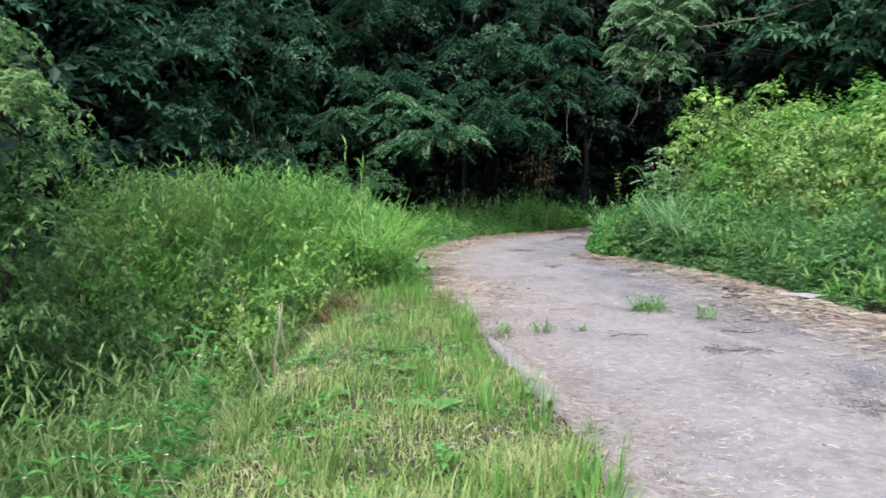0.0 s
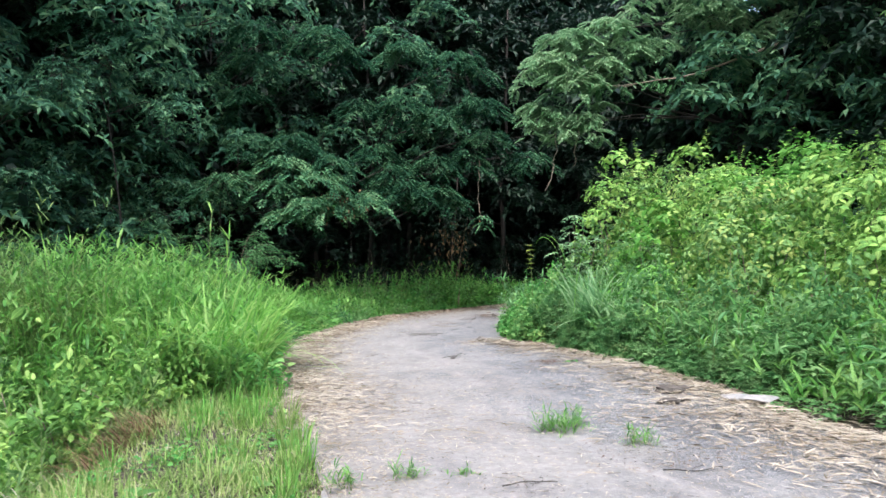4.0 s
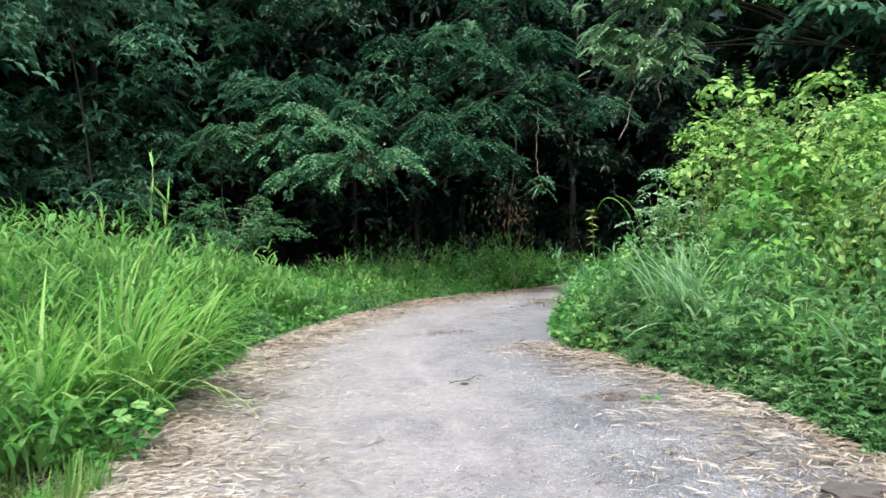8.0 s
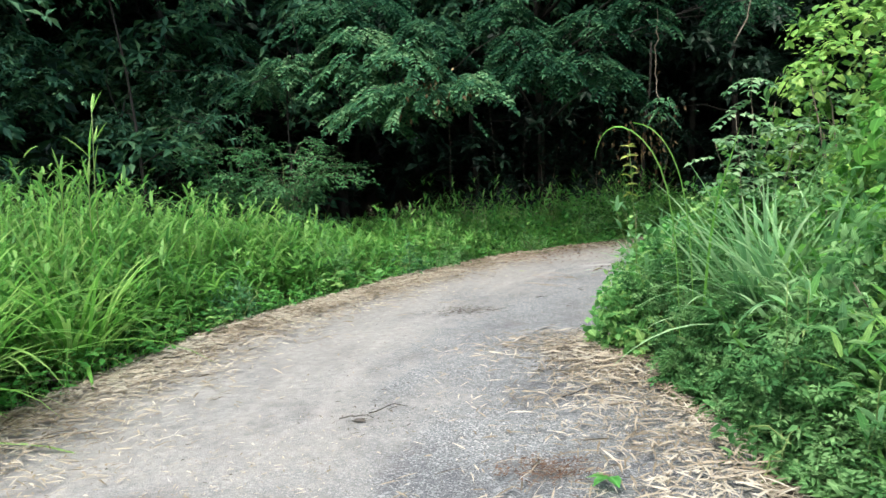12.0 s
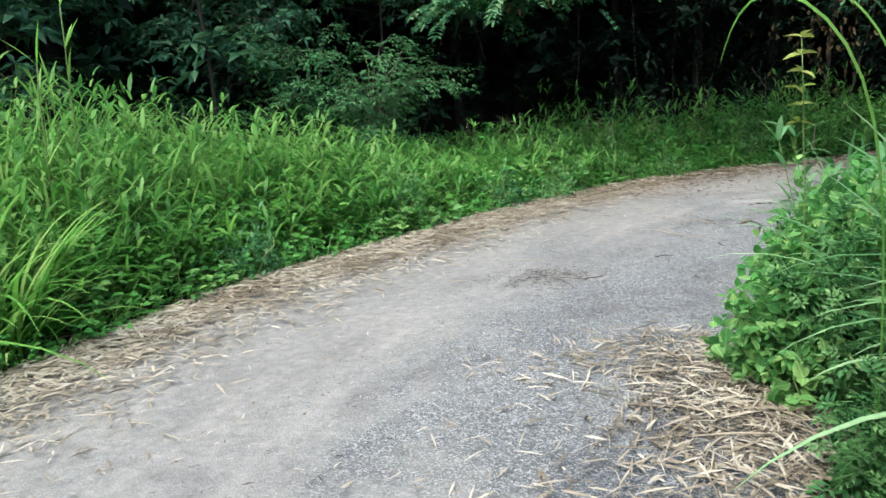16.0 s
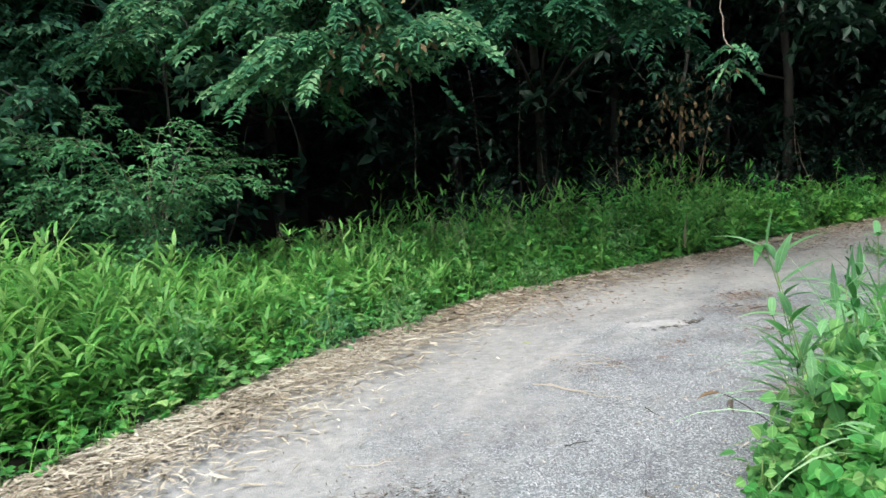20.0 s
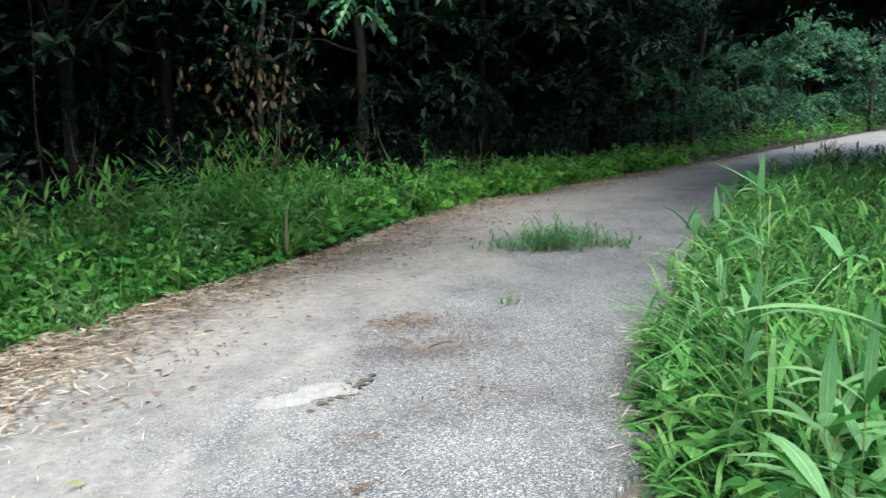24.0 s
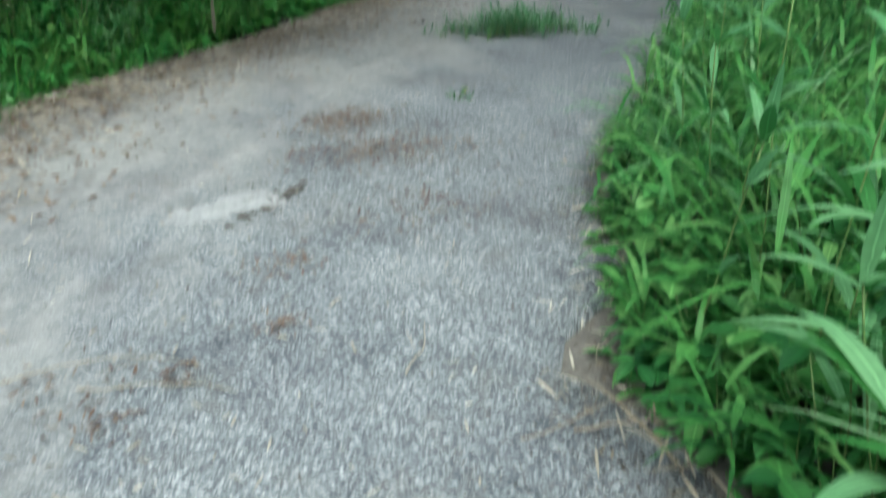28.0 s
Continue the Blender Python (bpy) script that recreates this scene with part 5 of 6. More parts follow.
def build_verge():
    """The mown strip between lane and slope."""
    rng = rng_of(61)

    def keep(x, y):
        return (x < left_x(y) + 0.3 * (patchy(x, y, 3.1, 2) - 0.55) + 0.1 * (patchy(x, y, 9, 5) - 0.5)) & (x > -1.15 + 0.15 * patchy(x, y, 2)) & (y < 10.2)

    x, y = sample(74000, -1.3, 1.5, -2.5, 10.2, keep, rng)
    y = np.where(rng.uniform(0, 1, len(y)) < 0.2, rng.uniform(1.6, 4.2, len(y)), y)
    x = np.where(keep(x, y), x, rng.uniform(-1.0, 0.5, len(x)))
    b = Buf()
    n = len(x)
    h = (0.04 + 0.24 * np.maximum(0, patchy(x, y, 2.6, 5) - 0.4) + 0.1 * np.maximum(0, patchy(x, y, 7.1, 1) - 0.5)) * rng.uniform(0.5, 1.6, n)
    put_blades(b, on_land(x, y), h, rng.uniform(0.004, 0.009, n), rng.uniform(0, 6.3, n), np.abs(rng.normal(0.5, 0.45, n)), np.abs(rng.normal(0.8, 0.5, n)), 3)
    stuff("mown_grass", b, CLIPPED, "short mown grass on the verge", "grass")
    b = Buf()
    x, y = sample(19000, -1.4, 1.3, -4.0, 10.2, keep, rng)
    a = rng.uniform(0, 6.3, len(x))
    put_leaves(b, on_land(x, y, rng.uniform(0.008, 0.03, len(x))), np.stack([np.cos(a), np.sin(a), rng.normal(0, 0.12, len(x))], -1), rng.uniform(0.02, 0.09, len(x)), rng.uniform(0.003, 0.008, len(x)), rng, FLAT4, tilt=0.2)
    stuff("clippings", b, HAY, "dry grass clippings lying on the verge", "litter")
    b = Buf()
    y = rng.uniform(1.5, 9.6, 260)
    x = -1.02 + rng.normal(0, 0.12, len(y))
    put_blades(b, on_land(x, y), rng.uniform(0.08, 0.32, len(y)), rng.uniform(0.003, 0.007, len(y)), rng.normal(np.pi, 0.7, len(y)), rng.uniform(0.5, 1.3, len(y)), rng.uniform(0.2, 1.0, len(y)), 4)
    stuff("dry_fringe", b, STRAW, "withered grass hanging over the edge of the slope", "grass")
    b = Buf()
    p = rng.normal(0, 1, (700, 2)) * np.array([0.09, 0.42])
    x, y = -0.93 + p[:, 0] + 0.05 * np.sin(p[:, 1] * 5), 7.6 + p[:, 1]
    put_blades(b, on_land(x, y, 0.02), rng.uniform(0.15, 0.42, 700), rng.uniform(0.004, 0.008, 700), rng.normal(np.pi + 0.5, 0.6, 700), rng.uniform(0.6, 1.3, 700), rng.uniform(0.3, 0.9, 700), 4)
    stuff("straw_bundle", b, DEAD, "bundle of withered stalks lying on the edge of the slope", "straw")
    x, y = sample(2600, -1.1, 1.2, 0, 10, lambda x, y: keep(x, y) & (patchy(x, y, 3.3, 8) > 0.5), rng)
    s, l = Buf(), Buf()
    weed_leaves(s, l, on_land(x, y), rng.uniform(0.03, 0.09, len(x)), rng, 6, 0.034, 0.8, LEAF8)
    stuff("clover", l, WEED, "clover and small weeds in the mown grass", "weeds")
    for i in range(84):
        yy = rng.uniform(1.6, 9.6)
        xx = rng.uniform(-0.85, float(left_x(yy)) - 0.04) if i % 2 else float(left_x(yy)) - rng.uniform(0.03, 0.2)
        blade_clump((xx, yy, float(land(xx, yy))), 26, rng.uniform(0.12, 0.34), 0.009, 500 + i, (GRASS, CLIPPED)[i % 3 == 1], "uncut tuft of grass on the verge", "grass_tuft", "grass", "tufts on the verge", 0.06, 0.38, 0.6, 4)
    for i, (xx, yy) in enumerate([(-0.1, 6.7), (0.05, 6.5), (-0.35, 5.6), (-0.2, 5.0), (0.12, 7.4), (-0.55, 4.4), (0.0, 4.2), (-0.5, 6.2)]):
        d = thing("dock", (xx, yy, float(land(xx, yy))), "low dock with broad pale green leaves in the mown grass", "weed", "docks on the verge", rng.uniform(0, 360))
        for k in range(5):
            a = k * 1.26 + rng.normal(0, 0.3)
            leaf = Buf()
            put_leaves(leaf, np.array([(0, 0, 0.02)]), np.array([(math.cos(a), math.sin(a), 0.45)]), rng.uniform(0.09, 0.16), rng.uniform(0.05, 0.075), rng, LEAF20, tilt=0.15)
            part("leaf", leaf, CREEP, d)
    for i, (xx, yy) in enumerate([(-1.35, 3.6), (-1.5, 3.2), (-1.2, 3.0), (-1.65, 3.9), (-1.22, 3.85), (-1.4, 4.1), (-1.05, 3.5)]):
        f = thing("fleabane", (xx, yy, float(land(xx, yy))), "white-flowered fleabane at the edge of the verge", "wildflower", "fleabanes")
        for k in range(8):
            tip = (rng.normal(0, 0.14), rng.normal(0, 0.14), rng.uniform(0.45, 0.72))
            line = wander((rng.normal(0, 0.03), rng.normal(0, 0.03), 0), tip, 6, 0.01, rng)
            part("stem", _tube(line, 0.003, 4), STEM, f)
            b, l = Buf(), Buf()
            aa = np.linspace(0, 2 * np.pi, 13)[:-1]
            put_leaves(b, np.repeat(line[-1:], 12, 0), np.stack([np.cos(aa), np.sin(aa), 0.25 + 0 * aa], -1), 0.012, 0.004, rng, tilt=0.05)
            flower = part("flower", b, PETAL, f, "small white flower")
            d = Buf()
            put_leaves(d, np.repeat(line[-1:] + np.array([0, 0, 0.003]), 6, 0), np.stack([np.cos(aa[::2]), np.sin(aa[::2]), 0.4 + 0 * aa[::2]], -1), 0.005, 0.004, rng, tilt=0.05)
            part("disc", d, YELLOW, flower, "yellow flower centre")
            a = rng.uniform(0, 6.3, 20)
            put_leaves(l, line[rng.integers(1, 6, 20)], np.stack([np.cos(a), np.sin(a), rng.uniform(0.1, 0.9, 20)], -1), rng.uniform(0.05, 0.1, 20), 0.015, rng, LEAF8)
            part("leaves", l, WEED, f)
    for i in range(4):
        xx, yy = rng.uniform(-1.4, -1.05), rng.uniform(4.6, 6)
        r = thing("dry_stalk", (xx, yy, float(land(xx, yy))), "broken dry straw-coloured stalk at the edge of the slope", "stalk", "dry stalks")
        part("stalk", _tube(wander((0, 0, -0.05), (rng.normal(0, 0.15), rng.normal(0, 0.1), rng.uniform(0.3, 0.6)), 5, 0.015, rng), 0.005, 4), STRAW, r)
    d = thing("dead_branch", (-2.5, 4.2, -0.75), "forked dead branch lying in the thicket", "branch")
    line = wander((0.5, -0.3, 0.0), (-0.35, 0.2, 1.05), 8, 0.02, rng)
    part("bough", _tube(line, np.linspace(0.022, 0.012, 8), 6), TWIG, d, smooth=True)
    part("fork", _tube(wander(line[5], (-0.05, 0.3, 1.1), 5, 0.01, rng), np.linspace(0.013, 0.006, 5), 5), TWIG, d, smooth=True)


def build_right_bank():
    rng = rng_of(71)

    def off(x, y):
        return x - right_x(y)

    # the mass of bushes: low in front, high behind
    by_bend = [(4.95, 15.2, 0.95, 3.1), (4.55, 14.7, 0.62, 2.5), (4.7, 13.2, 0.6, 1.9), (5.6, 16.1, 1.0, 3.0), (5.5, 14.3, 1.0, 2.8), (6.6, 15.2, 1.3, 3.2), (5.3, 12.9, 1.0, 2.5), (6.5, 13.2, 1.3, 3.1), (7.8, 14.4, 1.4, 3.3), (5.4, 11.3, 0.95, 2.2), (6.6, 11.3, 1.2, 2.8), (8.0, 12.2, 1.4, 3.2), (5.6, 9.6, 0.95, 2.05), (6.8, 9.4, 1.2, 2.6), (8.2, 10.0, 1.4, 3.0), (9.4, 13.2, 1.5, 3.3), (9.5, 10.6, 1.5, 3.2), (5.9, 7.8, 0.95, 1.9)]
    behind = [(7.2, 7.6, 1.2, 2.5), (8.6, 7.8, 1.4, 2.9), (6.4, 6.0, 1.0, 2.0), (7.9, 5.8, 1.3, 2.6), (9.9, 7.6, 1.5, 3.0), (7.0, 4.0, 1.1, 2.1), (8.6, 16.2, 1.4, 3.1), (4.35, 14.6, 0.55, 1.5), (4.35, 13.6, 0.6, 1.35), (4.4, 12.3, 0.65, 1.25), (4.6, 10.6, 0.65, 1.15)]
    by_start = [(4.8, 9.0, 0.65, 1.15), (5.0, 7.4, 0.65, 1.15), (6.9, 2.0, 1.1, 2.1), (8.4, 3.4, 1.3, 2.6), (7.0, 0.0, 1.1, 2.2), (8.6, 1.0, 1.4, 2.7), (7.2, -2.2, 1.2, 2.3), (5.4, 5.8, 0.7, 1.3), (5.6, 4.0, 0.7, 1.3), (5.9, 2.2, 0.7, 1.3), (6.0, 0.3, 0.7, 1.3)]
    bushes = by_bend + behind + by_start
    for i, (x, y, r, h) in enumerate([(3.2, 14.0, 0.46, 0.8), (3.32, 13.3, 0.42, 0.85), (3.27, 14.75, 0.42, 0.75), (2.98, 13.55, 0.36, 0.5), (3.08, 15.05, 0.34, 0.55), (3.02, 14.4, 0.36, 0.5), (3.06, 15.25, 0.3, 0.42), (2.99, 14.92, 0.3, 0.42), (3.36, 15.65, 0.28, 0.36), (3.45, 12.6, 0.38, 0.55), (3.75, 14.3, 0.6, 1.2), (3.8, 15.3, 0.6, 1.1), (3.85, 11.7, 0.45, 0.65)]):
        if y < 13.5:
            make_shrub((x, y, 0.0), r, r, h, 110, 10, 0.1, MUGWORT, "bushy mugwort with divided grey-green leaves at the edge of the lane", 660 + i, "mugwort", "weed", "mugworts at the edge of the lane", 0.8, CUT, STEM, 0.15, 0.08)
            continue
        make_shrub((x, y, 0.0), r, r, h, 330, 10, 0.058, (CREEP, CREEP, WEED)[i % 3], "low mound of broad bright creeper leaves beside the lane" if i in (0, 2) else "low leafy mound of pale creeper at the edge of the lane", 660 + i, "creeper_mound", "creeper", "creeper mounds", 0.75, LEAF20, STEM, 0.15, 0.08)
    kinds = ((BUSH, 0.11, 62, 0.78, "bright yellow-green bush overgrown with broad creeper leaves"), (BRAMBLE, 0.075, 125, 0.62, "pale green small-leaved bush with arching sprigs"), (VINE, 0.118, 58, 0.85, "deep green bush overgrown with broad creeper leaves"), (BUSH, 0.085, 105, 0.6, "bright green leafy bush with fresh yellowish sprigs"))
    for i, (x, y, r, h) in enumerate(bushes):
        if h < 1.6:
            make_shrub((x, y, float(land(x, y))), r, r, h, int(300 * r * r + 100), 11, 0.085, MUGWORT, "tall grey-green weeds before the bushes", 600 + i, group="bushes beside the lane", width=0.4)
            continue
        mat, leaf, per, wide, label = kinds[(i * 3 + i // 4) % 4]
        far = x > 7.4 or y < 4.5
        top = min(h + 0.3, 1.0 + 0.165 * y)
        make_mass((x, y, float(land(x, y))), r, r, top, leaf * (1.3 if far else 1), mat, label, 600 + i, int(10 + 12 * r), per * (0.5 if far else 1), wide, LEAF2 if far else LEAF4, "bushes beside the lane")
    make_tree((6.7, 8.9, float(land(6.7, 8.9))), 5.6, 0.75, 1.2, 447, 60, 120, 0.085, BRAMBLE, "slender bright green tree standing among the bushes", pad_size=(0.3, 0.5), radius=0.05, width=0.5)
    # weeds and bamboo grass before the bushes
    x, y = sample(4400, 2.8, 7.0, -4.0, 16, lambda x, y: (off(x, y) > 0.25 + 0.2 * patchy(x, y, 2)) & (off(x, y) < 1.7), rng)
    s, l = Buf(), Buf()
    culm_leaves(s, l, on_land(x, y), (0.22 + 0.5 * step01((off(x, y) - 0.1) / 1.2)) * rng.uniform(0.6, 1.3, len(x)), rng, 8, 0.19, 0.034, 0.35)
    stuff("bamboo_grass_stems", s, STEM, "thin culms of bamboo grass beside the lane", "grass")
    stuff("bamboo_grass", l, SASA, "bamboo grass before the bushes beside the lane", "grass")
    x, y = sample(2600, 3.0, 5.2, 8.6, 14.2, lambda x, y: (off(x, y) > 0.02 + 0.2 * patchy(x, y, 2)) & (off(x, y) < 1.0), rng)
    s, l = Buf(), Buf()
    weed_leaves(s, l, on_land(x, y), (0.14 + 0.34 * step01(off(x, y) / 0.8)) * rng.uniform(0.6, 1.2, len(x)), rng, 9, 0.095, 0.85, CUT)
    stuff("mugwort_stems", s, STEM, "thin stems of mugwort beside the lane", "weeds")
    stuff("mugwort_leaves", l, MUGWORT, "divided grey-green mugwort leaves beside the lane", "weeds")
    x, y = sample(7200, 2.8, 7.0, -4.0, 16, lambda x, y: (off(x, y) > 0.05 + 0.35 * patchy(x, y, 2) * step01((12 - y) / 2)) & (off(x, y) < 1.3), rng)
    s, l = Buf(), Buf()
    weed_leaves(s, l, on_land(x, y), (0.12 + 0.35 * step01(off(x, y) / 0.9)) * rng.uniform(0.6, 1.2, len(x)), rng, 10, 0.085, 0.4, LEAF4)
    stuff("weed_stems", s, STEM, "thin stems of weeds beside the lane", "weeds")
    stuff("weeds", l, MUGWORT, "leafy grey-green weeds beside the lane", "weeds")
    x, y = sample(1500, 3.0, 6.5, 4.5, 14.6, lambda x, y: (off(x, y) > 0.3) & (off(x, y) < 1.5), rng)
    s, l = Buf(), Buf()
    weed_leaves(s, l, on_land(x, y), (0.35 + 0.35 * step01(off(x, y) / 0.9)) * rng.uniform(0.7, 1.2, len(x)), rng, 10, 0.13, 0.27, LEAF8)
    stuff("lance_weed_stems", s, STEM, "thin stems of lance-leaved weeds", "weeds")
    stuff("lance_weeds", l, MUGWORT, "pale weeds with lance-shaped leaves beside the lane", "weeds")
    # inner side of the bend: lush broad grass with creeping leaves under it
    x, y = sample(7000, 2.9, 12, 14.2, 26, lambda x, y: (off(x, y) > 0.05) & (off(x, y) < 2.6) & (rng.uniform(0, 1, len(x)) < np.where(y < 19, 1, 0.45)), rng)
    s, l = Buf(), Buf()
    culm_leaves(s, l, on_land(x, y), (0.25 + 0.35 * step01(off(x, y) / 0.9)) * rng.uniform(0.6, 1.25, len(x)), rng, 11, 0.2, 0.019, 0.4, (0.6, 1.9), 4)
    stuff("lush_grass_stems", s, STEM, "thin stems of lush grass inside the bend", "grass")
    stuff("lush_grass", l, LUSH, "lush broad-bladed grass inside the bend", "grass")
    x, y = sample(11000, 2.7, 9, 14.2, 23, lambda x, y: (off(x, y) > -0.04 + 0.12 * patchy(x, y, 3)) & (off(x, y) < 1.5), rng)
    s, l = Buf(), Buf()
    near = (off(x, y) < 0.55) & (y < 18.4)
    for pick, shape in ((near, LEAF20), (~near, LEAF4)):
        h = (0.1 + 0.28 * step01(off(x, y)[pick] / 0.6)) * rng.uniform(0.5, 1.3, pick.sum())
        weed_leaves(s, l, on_land(x[pick], y[pick]), h, rng, 9, 0.08, 0.42, shape)
    stuff("creeper_stems", s, STEM, "thin stems of creeping plants inside the bend", "creeper")
    stuff("creeper", l, LUSH, "creeping plants with narrow green leaves inside the bend", "creeper")


# ---- single plants ----
def build_single_plants():
    rng = rng_of(81)
    for i, (x, y, n, ln, lean, droop) in enumerate([(3.78, 13.3, 100, 1.3, 0.45, 1.9), (3.95, 13.0, 100, 1.4, 0.48, 2.0), (3.8, 13.4, 50, 1.35, 0.22, 1.2), (4.15, 12.75, 80, 1.3, 0.5, 2.0)]):
        blade_clump((x, y, 0), int(n * 1.2), ln, 0.042, 701 + i, SILVER, "arching blue-green pampas grass beside the lane", "pampas_grass", "grass", "pampas grass beside the lane", 0.22, lean, droop, 11)
    # broad-leaved bamboo grass standing before the bushes
    for i in range(34):
        y = rng.uniform(9.4, 12.0)
        x = float(right_x(y)) + rng.uniform(0.2, 1.2)
        h = rng.uniform(0.4, 0.75)
        sh = thing("bamboo_shoot", (x, y, float(land(x, y))), "young bamboo with broad blue-green leaves beside the lane", "bamboo", "broad-leaved bamboo beside the lane", rng.uniform(0, 360))
        line = wander((0, 0, 0), (rng.normal(0, 0.08), rng.normal(0, 0.08), h), 7, 0.008, rng)
        part("stalk", _tube(line, 0.003, 5), STEM, sh, smooth=True)
        for k in range(6):
            b = Buf()
            put_blades(b, line[[3 + k // 2]], rng.uniform(0.16, 0.26), rng.uniform(0.028, 0.044), rng.uniform(0, 6.3), rng.uniform(0.3, 1.2), rng.uniform(0.3, 1.3), 6, 0.35)
            part("leaf", b, (SILVER, LUSH, SASA)[(i + k) % 3], sh)
    for i, (x, y, n, ln) in enumerate([(-0.75, 10.9, 110, 1.35), (-1.1, 11.7, 110, 1.45), (-0.95, 10.2, 80, 1.15), (-1.5, 10.7, 90, 1.4), (-0.9, 12.6, 80, 1.2), (-1.9, 11.8, 90, 1.4)]):
        blade_clump((x, y, float(land(x, y))), int(n * 1.2), ln, 0.034, 710 + i, GRASS, "tall tussock of bright arching grass beside the lane", "grass_tussock", "grass", "tall tussocks", 0.26, 0.6, 2.0, 9)
    # tall reed with a crown of leaves
    for x, y, h in ((-1.68, 14.0, 2.0), (-1.35, 13.5, 1.6), (-2.4, 14.4, 1.5)):
        reed = thing("reed", (x, y, float(land(x, y))), "single tall reed rising above the grass", "reed", "tall reeds")
        line = wander((0, 0, 0), (0.05, 0, h - 0.1), 8, 0.01, rng)
        part("stalk", _tube(line, np.linspace(0.008, 0.004, 8), 5), STEM, reed, smooth=True)
        b = Buf()
        put_blades(b, line[[7, 7, 7, 6, 6, 5, 5, 4, 4, 3]], rng.uniform(0.2, 0.3, 10), 0.026, rng.uniform(0, 6.3, 10), rng.uniform(0.1, 0.75, 10), rng.uniform(0.1, 0.5, 10), 4, 0.4)
        part("leaves", b, GRASS, reed)
    for x, y, r, h, n, seed in ((-2.1, 18.7, 1.15, 1.75, 26, 721), (-3.1, 18.9, 0.9, 1.95, 22, 722)):
        make_rose((x, y, float(land(x, y))), r, h, n, seed, "loose wild rose with layers of small grey-green leaves")
    spray = thing("shrub", (3.85, 14.35, 0), "slender shrub with sparse pale feathery leaves", "shrub")
    leaves = Buf()
    for tip in ((-0.15, -0.1, 1.62), (0.15, 0.1, 1.7), (0.5, 0.5, 1.78), (-0.3, 0.0, 1.45), (0.3, -0.1, 1.5), (0.0, 0.2, 1.9)):
        line = wander((0, 0, -0.05), tip, 9, 0.02, rng, -0.1)
        part("stem", _tube(line, np.linspace(0.006, 0.002, 9), 4), TWIG, spray, smooth=True)
        a = rng.uniform(0, 6.3, 12)
        feathers(leaves, line[rng.integers(5, 9, 12)], np.stack([np.cos(a), np.sin(a), rng.uniform(-0.2, 0.3, 12)], -1), rng.uniform(0.14, 0.24, 12), rng, 4, LEAF8, 0.24)
    part("foliage", leaves, PINNATE, spray)
    sap = thing("sapling", (3.01, 13.55, 0), "small sapling with yellowing leaves in pairs", "sapling")
    line = wander((0, 0, -0.03), (-0.06, 0.02, 1.4), 9, 0.01, rng)
    part("stem", _tube(line, np.linspace(0.004, 0.002, 9), 5), STEM, sap, smooth=True)
    b = Buf()
    for k in range(6):
        a = rng.uniform(0, 6.3) + np.array([0, 1.9, 4.3])
        put_leaves(b, np.repeat((line[-1] - np.array([0, 0, 0.065 * k]))[None], 3, 0), np.stack([np.cos(a), np.sin(a), rng.uniform(-0.3, 0.6, 3)], -1), 0.07, 0.03, rng, LEAF20, tilt=0.3)
    part("leaves", b, YELLOW, sap)
    arch = thing("arching_grass", (3.24, 12.68, 0), "long grass leaves arching over the lane edge", "grass")
    b = Buf()
    put_ribbon(b, [(0, 0, 0), (0.0, 0, 0.6), (-0.03, -0.02, 1.14), (-0.15, -0.1, 1.42), (-0.33, -0.17, 1.54), (-0.42, -0.19, 1.45), (-0.45, -0.2, 1.32)], 0.026, (0.3, 1, 0.2))
    put_ribbon(b, [(0.08, 0.06, 0), (0.08, 0.05, 0.6), (0.05, 0.04, 1.1), (-0.03, 0.03, 1.36), (-0.14, 0.02, 1.5), (-0.24, -0.02, 1.52)], 0.026, (0.3, 1, 0.2))
    put_ribbon(b, [(0.12, 0.1, 0), (0.14, 0.1, 0.5), (0.2, 0.12, 1.0), (0.3, 0.14, 1.3), (0.36, 0.14, 1.5)], 0.02, (0.8, 0.6, 0.0))
    part("foliage", b, GRASS, arch)
    for i, (x, y, r, h) in enumerate([(-0.5, 16.4, 0.4, 0.6), (0.08, 17.6, 0.34, 0.45), (0.4, 18.2, 0.3, 0.42), (-0.65, 14.5, 0.3, 0.45), (3.65, 11.5, 0.3, 0.35), (0.7, 19.6, 0.4, 0.55), (1.2, 20.6, 0.45, 0.7), (1.9, 21.4, 0.5, 0.7), (0.2, 19.0, 0.35, 0.5), (2.6, 22.2, 0.45, 0.65), (1.3, 20.0, 0.3, 0.4), (0.5, 20.3, 0.45, 0.75), (2.2, 22.4, 0.45, 0.8), (3.2, 23.0, 0.4, 0.5)]):
        make_shrub((x, y, float(land(x, y))), r, r, h, 80, 11, 0.06, (MUGWORT, ROSE)[i % 2] if i < 5 else (WEED, MUGWORT, LUSH)[i % 3], "bushy mugwort with divided grey-green leaves", 730 + i, "mugwort", "weed", "mugworts at the edge of the lane", 0.4, low=0.2)
    # leafy herbs along the bank before the woods, and mounds of creeper further round
    for i in range(34):
        y = 19.3 + 0.19 * i
        x = float(left_x(y)) - rng.uniform(0.3, 1.7)
        r = rng.uniform(0.35, 0.55)
        make_shrub((x, y, float(land(x, y))), r, r, rng.uniform(0.4, 0.7), 105, 11, 0.105, (WEED, LUSH, SASA)[i % 3], "bushy green herb on the bank before the woods", 760 + i, "herb", "weed", "herbs on the bank", 0.38, low=0.2)
